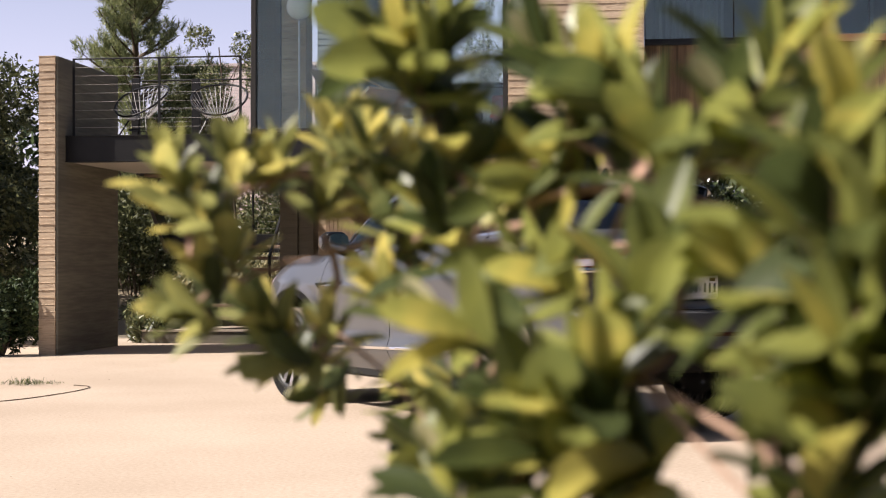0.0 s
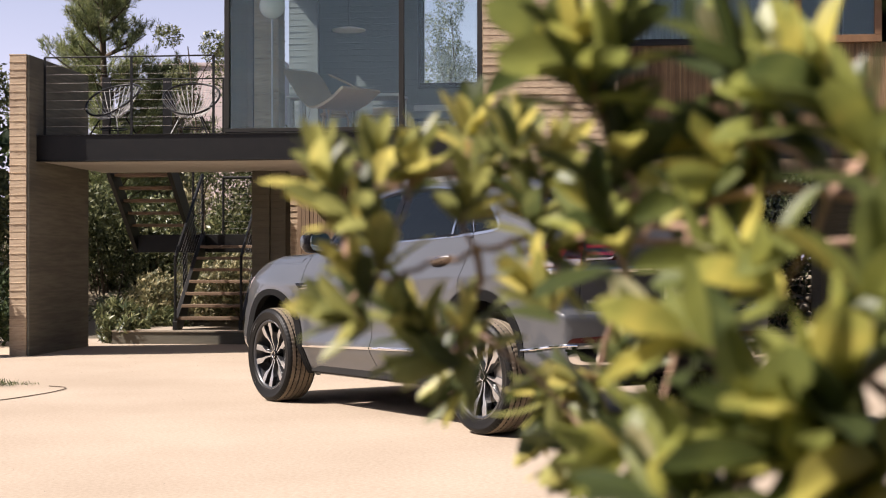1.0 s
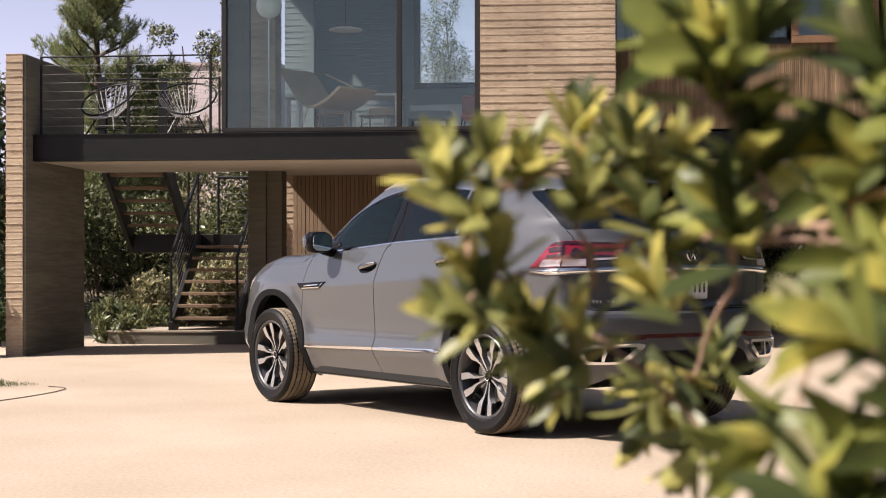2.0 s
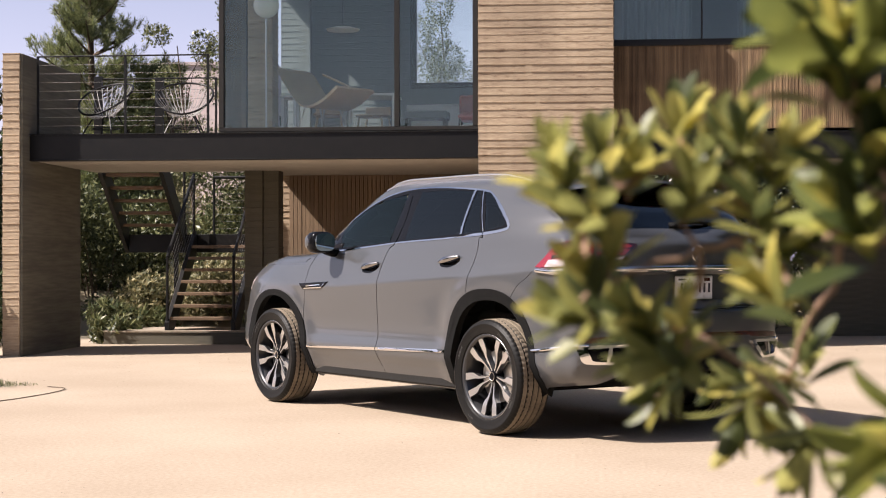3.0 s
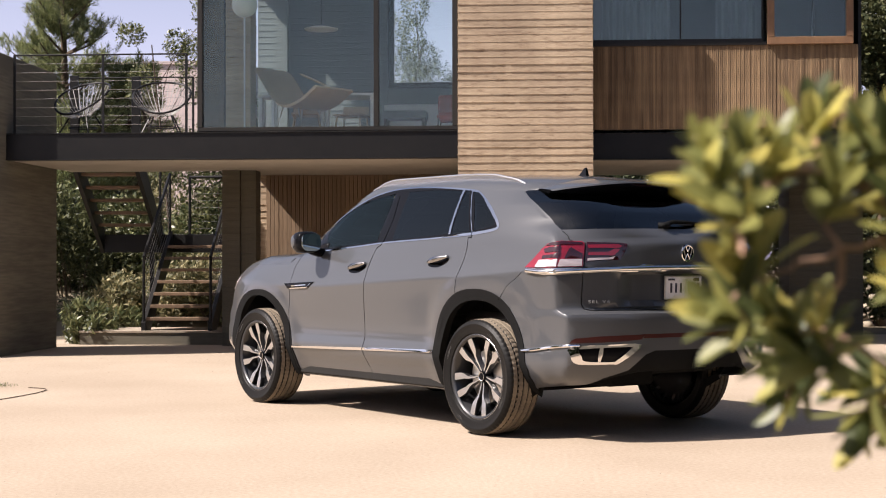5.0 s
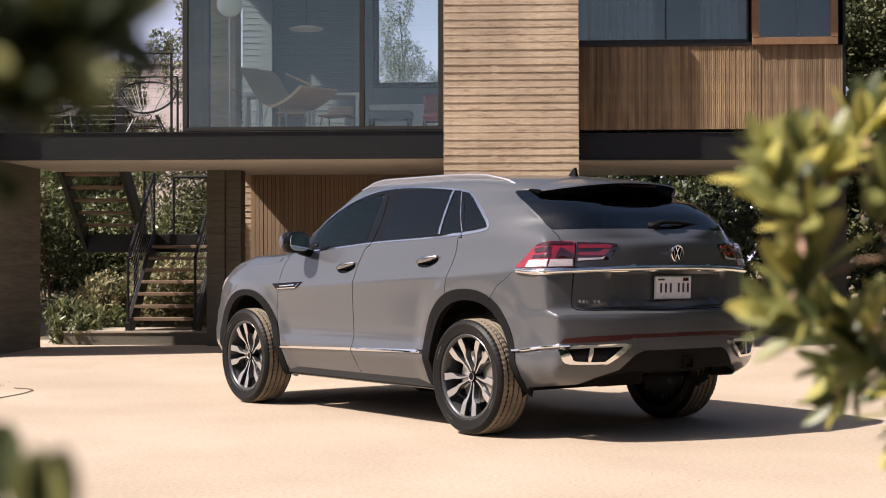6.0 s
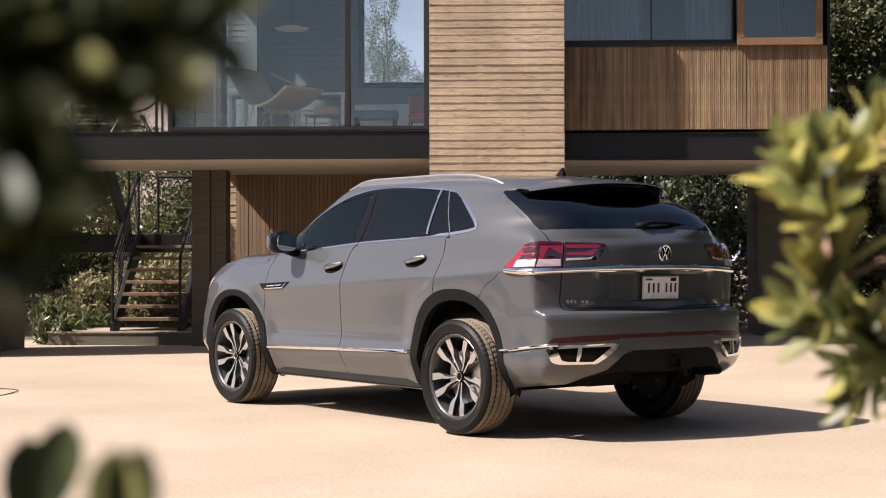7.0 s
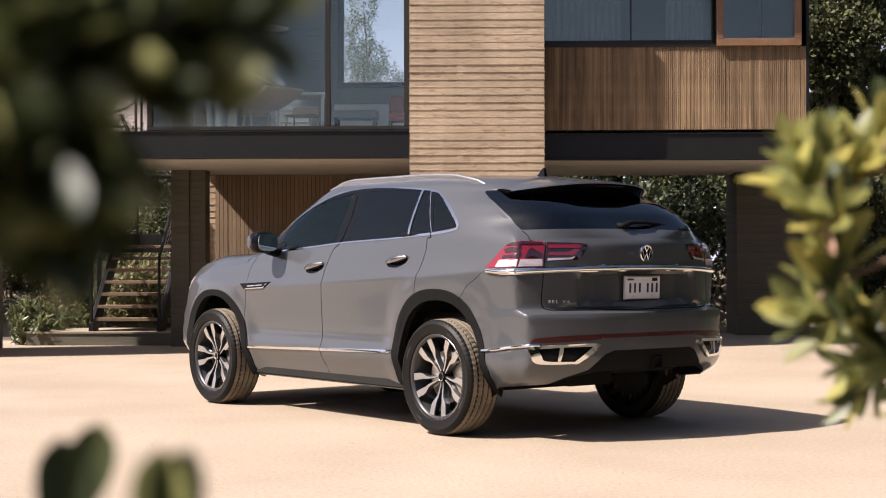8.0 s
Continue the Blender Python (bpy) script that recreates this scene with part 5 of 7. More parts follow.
def spoke_mesh(hand):
    """One arm: slim from the hub, bent into a broad paddle at the rim; bright face, dark flanks."""
    bm = bmesh.new()
    # along the arm: radius, offset across, half width, face depth
    line = [(0.030, 0.010, 0.0070, 0.066), (0.070, 0.0145, 0.0080, 0.070), (0.115, 0.021, 0.0090, 0.078), (0.140, 0.028, 0.0125, 0.084),
            (0.172, 0.048, 0.0215, 0.091), (0.195, 0.053, 0.0250, 0.096), (0.240, 0.060, 0.0260, 0.102), (0.278, 0.066, 0.0265, 0.104)]
    rows = []
    for r, c, h, y in line:
        c *= hand
        rows.append([bm.verts.new((c - h, y - 0.004, r)), bm.verts.new((c - h + 0.003, y, r)), bm.verts.new((c + h - 0.003, y, r)), bm.verts.new((c + h, y - 0.004, r)),
                     bm.verts.new((c + h * 0.6, y - 0.045, r)), bm.verts.new((c - h * 0.6, y - 0.045, r))])
    for a, b in zip(rows, rows[1:]):
        for k in range(6):
            f = bm.faces.new((a[k], a[(k + 1) % 6], b[(k + 1) % 6], b[k]))
            f.material_index = 1 if k == 1 else 0
    bm.faces.new(rows[0][::-1])
    bm.faces.new(rows[-1])
    return mesh_of("spoke", bm, [RIM_DARK, RIM_FACE])


def disc_mesh():
    bm = bmesh.new()
    spin(bm, [(0.06, 0.02), (0.175, 0.02), (0.175, -0.005), (0.06, -0.005)], 64)
    return mesh_of("brake_disc", bm, SATIN)


def cap_mesh():
    bm = bmesh.new()
    spin(bm, [(0.0005, 0.078), (0.024, 0.078), (0.027, 0.081), (0.031, 0.081), (0.034, 0.076), (0.040, 0.066), (0.041, 0.03)], 48)
    for f in bm.faces:
        r = math.hypot(f.calc_center_median().x, f.calc_center_median().z)
        f.material_index = 1 if 0.0235 < r < 0.032 else 0
    return mesh_of("hub_cap", bm, [GLOSS_BLACK, CHROME])


def marks_mesh():
    """Raised pale marks on the tyre wall, as plain bars."""
    bm = bmesh.new()
    g = random.Random(4)
    for start, count in ((20, 9), (200, 9), (110, 5), (290, 5)):
        a = start
        for _ in range(count):
            h = g.choice((0.013, 0.013, 0.010))
            box(bm, -0.0022, 0.0022, 0.1330, 0.1342, 0.318, 0.318 + h, 0, pose(0, 0, 0, 0, a, 0))
            a += g.choice((1.4, 1.7, 2.6))
    return mesh_of("tyre_marking", bm, material("pale_tyre_marking", (0.055, 0.053, 0.05), 0.7))


WHEEL_MESHES = {"marks": marks_mesh(), "tyre": tyre_mesh(), "disc": disc_mesh(), "cap": cap_mesh(), "arms": (spoke_mesh(1), spoke_mesh(-1)), "barrel": barrel_mesh()}


def wheel(x, y, turn):
    w = new("wheel", WHEEL_MESHES["barrel"])
    w.parent = car
    w["label"] = "two-tone alloy wheel"
    w.matrix_local = pose(x, y, TYRE_R, 0, 0, 0 if y > 0 else 180) @ pose(0, 0, 0, 0, turn, 0)
    for name in ("tyre", "disc", "cap"):
        ob = new({"disc": "brake_disc", "cap": "hub_cap"}.get(name, name), WHEEL_MESHES[name])
        ob.parent = w
        finish(ob, True, 35)
    ob = tagged(new("tyre_marking", WHEEL_MESHES["marks"]), "pale raised tyre marking", kind="stuff")
    ob.parent = w
    for k in range(5):
        for m in WHEEL_MESHES["arms"]:
            ob = new("spoke", m)
            ob.parent = w
            ob.matrix_local = pose(0, 0, 0, 0, 72 * k, 0)


for wx, turn in ((0.0, 35), (WHEELBASE, 20)):
    wheel(wx, 0.888, turn)
    wheel(wx, -0.888, turn + 20)

# ---- parked car: under the skin ----
# dark floor, wheel housings and inner walls that close the body from inside
for name, x0, x1, y0, y1, z0, z1 in (("floor_pan", -0.05, 3.45, -0.55, 0.55, 0.27, 0.33), ("sill_box", 0.50, 2.46, 0.55, 0.90, 0.27, 0.42), ("sill_box", 0.50, 2.46, -0.90, -0.55, 0.27, 0.42),
                                     ("door_liner", 0.54, 2.42, 0.86, 0.885, 0.42, 1.16), ("door_liner", 0.54, 2.42, -0.885, -0.86, 0.42, 1.16), ("boot_tub", -0.66, 0.52, -0.56, 0.56, 0.40, 0.95),
                                     ("engine_bay", 2.44, 3.40, -0.56, 0.56, 0.30, 0.95), ("wheel_housing", -0.52, 0.55, 0.56, 0.88, 0.93, 0.98), ("wheel_housing", -0.52, 0.55, -0.88, -0.56, 0.93, 0.98),
                                     ("wheel_housing", 2.42, 3.40, 0.56, 0.84, 0.92, 0.96), ("wheel_housing", 2.42, 3.40, -0.84, -0.56, 0.92, 0.96),
                                     ("wheel_housing", -0.60, -0.50, 0.56, 0.80, 0.42, 0.98), ("wheel_housing", -0.60, -0.50, -0.80, -0.56, 0.42, 0.98), ("bumper_beam", -0.84, -0.60, -0.62, 0.62, 0.46, 0.80)):
    bm = bmesh.new()
    part(name, box(bm, x0, x1, y0, y1, z0, z1, 0.01), CABIN, car)
bm = bmesh.new()
tube(bm, [(-0.62, 0.30, 0.37), (-0.20, 0.34, 0.33), (0.5, 0.30, 0.31), (1.6, 0.2, 0.30)], 0.032, 10)
box(bm, -0.70, -0.50, 0.05, 0.45, 0.335, 0.44, 0.02)
part("exhaust_pipe", bm, BLACK_PLASTIC, car, "dark exhaust pipe and silencer")
bm = bmesh.new()
tube(bm, [(0, -0.70, 0.38), (0, 0.70, 0.38)], 0.04, 10)
tube(bm, [(0.05, -0.70, 0.34), (0.05, 0.70, 0.34)], 0.026, 10)
part("rear_axle", bm, BLACK_PLASTIC, car)
bm = bmesh.new()
box(bm, -1.068, -0.80, -0.042, 0.042, 0.455, 0.465, 0)
box(bm, -1.068, -0.80, -0.042, 0.042, 0.525, 0.535, 0)
box(bm, -1.068, -0.80, -0.042, -0.032, 0.465, 0.525, 0)
box(bm, -1.068, -0.80, 0.032, 0.042, 0.465, 0.525, 0)
box(bm, -0.95, -0.80, 0.08, 0.20, 0.46, 0.53, 0.01)
part("tow_receiver", bm, BLACK_PLASTIC, car, "square tow-hitch receiver")

# ---- parked car: cabin ----
def seat(x, y, wide):
    bm = bmesh.new()
    box(bm, x - 0.26, x + 0.26, y - wide, y + wide, 0.62, 0.80, 0.05)
    box(bm, -0.08, 0.08, y - wide, y + wide, 0.0, 0.62, 0.05, pose(x - 0.27, 0, 0.76, 0, -14, 0))
    return bm


for sx, sy, wide in ((1.35, 0.37, 0.25), (1.35, -0.37, 0.25), (0.42, 0.0, 0.62)):
    st = part("seat", seat(sx, sy, wide), SEAT, car, "grey leather seat", smooth=True)
    for hy in ((sy,) if wide < 0.5 else (0.40, -0.40)):
        bm = bmesh.new()
        box(bm, -0.05, 0.05, hy - 0.13, hy + 0.13, 0.64, 0.82, 0.04, pose(sx - 0.28, 0, 0.76, 0, -14, 0))
        part("headrest", bm, SEAT, st, smooth=True)
bm = bmesh.new()
box(bm, 1.98, 2.45, -0.84, 0.84, 0.85, 1.20, 0.08)
part("dashboard", bm, CABIN, car, smooth=True)
bm = bmesh.new()
tube(bm, [(1.86 + 0.06 * math.sin(k * math.tau / 24), 0.37 + 0.185 * math.cos(k * math.tau / 24), 1.13 + 0.17 * math.sin(k * math.tau / 24)) for k in range(24)], 0.016, 8, closed=True)
tube(bm, [(2.0, 0.37, 1.08), (1.87, 0.37, 1.13)], 0.05, 10)
part("steering_wheel", bm, SEAT, car, smooth=True)
bm = bmesh.new()
box(bm, -0.60, 0.10, -0.70, 0.70, 0.95, 1.18, 0.03)
part("parcel_shelf", bm, CABIN, car)
bm = bmesh.new()
box(bm, -0.20, 1.45, -0.58, 0.58, 1.62, 1.64, 0.01)
part("headliner", bm, CABIN, car)

# ---- parked car: fittings ----
def mirror(sgn):
    def shell(rx, ry, rz, cx, cy, cz, n=14, m=20, p=3.2, half=None):
        bm = bmesh.new()
        rows = []
        for i in range(n + 1):
            a = -math.pi / 2 + math.pi * i / n
            row = []
            for k in range(m):
                b = math.tau * k / m
                f = lambda q: math.copysign(abs(q) ** (2 / p), q)
                row.append(bm.verts.new((cx + rx * f(math.cos(a)) * f(math.cos(b)), sgn * (cy + ry * f(math.cos(a)) * f(math.sin(b))), cz + rz * f(math.sin(a)))))
            rows.append(row)
        for a, b in zip(rows, rows[1:]):
            for k in range(m):
                bm.faces.new((a[k], a[(k + 1) % m], b[(k + 1) % m], b[k]))
        bmesh.ops.remove_doubles(bm, verts=bm.verts, dist=0.0005)
        return bm
    body = part("door_mirror", shell(0.072, 0.096, 0.070, 2.125, 1.076, 1.306, p=2.8), PAINT, car, "grey and black door mirror", smooth=True)
    part("housing", shell(0.072, 0.098, 0.084, 2.085, 1.072, 1.304, p=3.6), GLOSS_BLACK, body, "gloss black housing", smooth=True)
    bm = bmesh.new()
    ring = [(0.081 * math.copysign(abs(math.cos(a)) ** 0.6, math.cos(a)), 0.068 * math.copysign(abs(math.sin(a)) ** 0.6, math.sin(a))) for a in [math.tau * k / 32 for k in range(32)]]
    turn = Matrix.Translation((2.002, sgn * 1.072, 1.304)) @ pose(0, 0, 0, 0, -0.7, -sgn * 3)
    near, back = [bm.verts.new(turn @ Vector((0, y, z))) for y, z in ring], [bm.verts.new(turn @ Vector((0.03, y, z))) for y, z in ring]
    bm.faces.new(near)
    bm.faces.new(back[::-1])
    for k in range(32):
        bm.faces.new((near[k], back[k], back[(k + 1) % 32], near[(k + 1) % 32]))
    part("mirror_glass", bm, MIRROR, body, "mirror glass")
    bm = bmesh.new()
    tube(bm, [(2.10, sgn * 0.87, 1.225), (2.10, sgn * 0.95, 1.225), (2.10, sgn * 1.02, 1.245)], 0.035, 10)
    box(bm, 2.02, 2.20, sgn * 0.86, sgn * 0.905, 1.215, 1.30, 0.012)
    part("mirror_foot", bm, GLOSS_BLACK, body, smooth=True)


MIRROR = material("silvered_glass", (0.50, 0.56, 0.52), 0.01, 1.0, amount=0.0)


def handle(x, z, sgn):
    """A chrome pull handle over a dark cupped recess."""
    s, v = side(x, z)
    p = skin(s, v)
    bm = bmesh.new()
    rows = []
    for i in range(13):
        t = i / 12
        w = 0.020 * math.sin(math.pi * (0.10 + 0.80 * t)) ** 0.7
        q = skin(*side(x + 0.115 - 0.23 * t, z - 0.018 + 0.040 * t))
        out = 0.012 + 0.030 * math.sin(math.pi * t)
        rows.append([bm.verts.new((q[0], sgn * (q[1] + out + 0.011 * math.cos(a)), q[2] + w * math.sin(a))) for a in [math.tau * k / 10 for k in range(10)]])
    for a, b in zip(rows, rows[1:]):
        for k in range(10):
            bm.faces.new((a[k], a[(k + 1) % 10], b[(k + 1) % 10], b[k]))
    bm.faces.new(rows[0])
    bm.faces.new(rows[-1][::-1])
    h = part("door_handle", bm, SMOKED_CHROME, car, "grey chrome pull handle over a dark cup", smooth=True)
    cup = [side(x + 0.118 * math.cos(a), z - 0.014 + 0.036 * math.sin(a) - 0.014 * math.cos(a)) for a in [math.tau * k / 20 for k in range(20)]]
    patch(cup, GLOSS_BLACK, "handle_cup", h, lift=0.001, flip=sgn < 0)


SMOKED_CHROME = material("smoked_chrome", (0.36, 0.355, 0.355), 0.16, 1.0, amount=0.1)


def roof_edge():
    """The roof's height along the line of the rails."""
    out = []
    for x in np.linspace(-0.2, 1.75, 60):
        best = min(((abs(q[1] - 0.632), q) for q in (skin(*side(x, z)) for z in np.linspace(1.55, 1.80, 60))), key=lambda e: e[0])
        out.append((x, best[1][1], best[1][2]))
    return np.array(out)


ROOF_EDGE = roof_edge()
for sgn in (1, -1):
    mirror(sgn)
    handle(1.530, 1.121, sgn)
    handle(0.500, 1.166, sgn)
    # roof rail: a bar that rises from the roof and follows it
    line = []
    for k in range(25):
        t = k / 24
        x = 1.78 - 1.84 * t
        j = np.argmin(np.abs(ROOF_EDGE[:, 0] - x))
        line.append((x, 0.640 - 0.015 * t, ROOF_EDGE[j, 2] + 0.034 * min(1.0, 7 * t * (1 - t)) - 0.006))
    bm = bmesh.new()
    tube(bm, [(q[0], sgn * q[1], q[2]) for q in line], 0.0105, 10)
    for k in range(24):
        a, b = line[k], line[k + 1]
        vs = [bm.verts.new((p[0], sgn * (p[1] + dy), p[2] + dz)) for p in (a, b) for dy, dz in ((-0.006, 0), (0.006, 0), (0.006, -0.035), (-0.006, -0.035))]
        for i, j in ((0, 1), (1, 2), (2, 3), (3, 0)):
            bm.faces.new((vs[i], vs[j], vs[j + 4], vs[i + 4]))
    part("roof_rail", bm, SATIN, car, "bright aluminium roof rail", smooth=True)
bm = bmesh.new()
fin = [(0.16, 1.742), (0.10, 1.770), (0.055, 1.812), (0.035, 1.815), (0.020, 1.742)]
for y0, y1 in ((0.012, 0.004),):
    lo = [bm.verts.new((x, 0.016 if z < 1.75 else 0.006, z)) for x, z in fin]
    hi = [bm.verts.new((x, -0.016 if z < 1.75 else -0.006, z)) for x, z in fin]
    bm.faces.new(lo)
    bm.faces.new(hi[::-1])
    for k in range(len(fin)):
        bm.faces.new((lo[k], hi[k], hi[(k + 1) % len(fin)], lo[(k + 1) % len(fin)]))
part("roof_antenna", bm, GLOSS_BLACK, car, "black shark-fin antenna")


def spoiler():
    """A roof spoiler: the roof skin carried back into a thin lip."""
    bm = bmesh.new()
    n = 28
    rows = []
    for k in range(n + 1):
        t = -1 + 2 * k / n
        y = 0.635 * t
        deep = 1 - 0.80 * abs(t) ** 4
        back = -0.60 + 0.27 * abs(t) ** 3.0
        lip = 1.688 - 0.058 * abs(t) ** 2.2
        x0 = -0.08
        z0 = 1.728 - 0.100 * abs(t) ** 3.0
        rows.append([bm.verts.new(q) for q in ((x0, y, z0), (x0 * 0.4 + back * 0.6, y, z0 * 0.45 + lip * 0.55 + 0.012), (back, y, lip), (back - 0.006, y, lip - 0.010), (back + 0.004, y, lip - 0.010 - 0.012 * deep),
                                               (back * 0.8 - 0.03, y * 0.985, lip - 0.015 - 0.060 * deep), (-0.34, y * 0.97, lip - 0.02 - 0.13 * deep), (-0.20, y * 0.95, lip - 0.02 - 0.08 * deep))])
    for a, b in zip(rows, rows[1:]):
        for j in range(7):
            f = bm.faces.new((a[j], a[j + 1], b[j + 1], b[j]))
            f.material_index = 0 if j < 3 else 1
    for cap in (rows[0][::-1], rows[-1]):
        bm.faces.new(cap).material_index = 1
    ob = part("roof_spoiler", bm, [PAINT, GLOSS_BLACK], car, "roof spoiler with black underside", smooth=True, angle=30)
    bm = bmesh.new()
    box(bm, -0.605, -0.585, -0.16, 0.16, 1.655, 1.668, 0.003)
    part("brake_light", bm, DARK_LENS, ob, "high-level red brake light")


spoiler()
bm = bmesh.new()
tube(bm, [(-0.845, 0.10, 1.392), (-0.850, 0.02, 1.412), (-0.845, -0.10, 1.412), (-0.800, -0.36, 1.398)], 0.017, 8, 0.010)
tube(bm, [(-0.80, 0.06, 1.392), (-0.825, -0.10, 1.390), (-0.80, -0.40, 1.388)], 0.009, 6)
box(bm, -0.875, -0.76, 0.055, 0.135, 1.368, 1.408, 0.014)
part("rear_wiper", bm, BLACK_PLASTIC, car, "black rear wiper", smooth=True)

# number plate with plain bars for its writing
plate_at = pose(-0.912, 0, 0.981, 0, -2, 0)
bm = bmesh.new()
box(bm, -0.010, 0.0, -0.168, 0.168, -0.078, 0.078, 0.004, plate_at)
plate = part("number_plate", bm, SATIN, car, "white number plate with dark bars")
bm = bmesh.new()
box(bm, -0.014, -0.011, -0.160, 0.160, -0.070, 0.070, 0, plate_at)
part("plate_face", bm, material("plate_white", (0.80, 0.78, 0.78), 0.45, amount=0.15), plate)
INK = material("dark_ink", (0.03, 0.03, 0.05), 0.5)
for y in (0.116, 0.072, 0.028, -0.046, -0.088, -0.130):
    bm = bmesh.new()
    box(bm, -0.0165, -0.0142, y - 0.008, y + 0.008, -0.032, 0.030, 0, plate_at)
    part("plate_bar", bm, INK, plate)
bm = bmesh.new()
box(bm, -0.0165, -0.0142, -0.135, -0.085, 0.042, 0.064, 0, plate_at)
part("plate_sticker", bm, RED_REFLECTOR, plate, "small red sticker")
bm = bmesh.new()
box(bm, -0.0165, -0.0142, 0.085, 0.145, 0.048, 0.060, 0, plate_at)
part("plate_bar", bm, INK, plate)
for y in (0.085, -0.085):
    bm = bmesh.new()
    spin(bm, [(0.0004, -0.004), (0.007, -0.004), (0.009, 0.003)], 16, plate_at @ pose(-0.014, y, -0.055, 0, 0, -90))
    part("plate_screw", bm, SATIN, plate)

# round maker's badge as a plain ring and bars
badge_at = pose(-0.957, 0, 1.206, 0, -4, 0) @ pose(0, 0, 0, 0, 0, 90)
bm = bmesh.new()
spin(bm, [(0.044, -0.002), (0.046, 0.008), (0.052, 0.010), (0.057, 0.006), (0.058, -0.004)], 48, badge_at)
badge = part("round_badge", bm, CHROME, car, "round chrome badge", smooth=True)
bm = bmesh.new()
spin(bm, [(0.0004, 0.003), (0.045, 0.003)], 40, badge_at)
part("badge_disc", bm, GLOSS_BLACK, badge)
bm = bmesh.new()
for x0, z0, x1, z1 in ((-0.018, 0.042, -0.001, 0.008), (0.018, 0.042, 0.001, 0.008), (-0.038, 0.024, -0.017, -0.040), (-0.017, -0.040, 0.0, -0.002), (0.0, -0.002, 0.017, -0.040), (0.017, -0.040, 0.038, 0.024)):
    tube(bm, [badge_at @ Vector((x0, 0.006, z0)), badge_at @ Vector((x1, 0.006, z1))], 0.004, 6)
part("badge_bar", bm, CHROME, badge)


def lettering(text, size, at, mat, name, parent):
    cu = bpy.data.curves.new(name, 'FONT')
    cu.body, cu.size, cu.extrude, cu.space_character = text, size, 0.002, 1.35
    ob = bpy.data.objects.new(name, cu)
    me = bpy.data.meshes.new_from_object(ob)
    bpy.data.objects.remove(ob)
    me.transform(at)
    me.materials.clear()
    me.materials.append(mat)
    o = new(name, me)
    o.parent = parent
    return o


a, b = skin(*tail(0.755, 0.905)), skin(*tail(0.600, 0.905))
along = Vector((b[0] - a[0], b[1] - a[1], 0)).normalized()
face = along.cross(Vector((0, 0, 1)))
if face.x > 0:
    face = -face
m = Matrix((along, (0, 0, 1), along.cross(Vector((0, 0, 1))))).transposed().to_4x4()
m.translation = Vector((a[0], a[1], 0.888)) + face * 0.008
lettering("SEL V6", 0.028, m @ Matrix.Diagonal((1.42, 1.0, 1.0, 1.0)), material("pale_silver_badge", (0.50, 0.49, 0.48), 0.35, 0.2, amount=0.1), "trim_lettering", car)

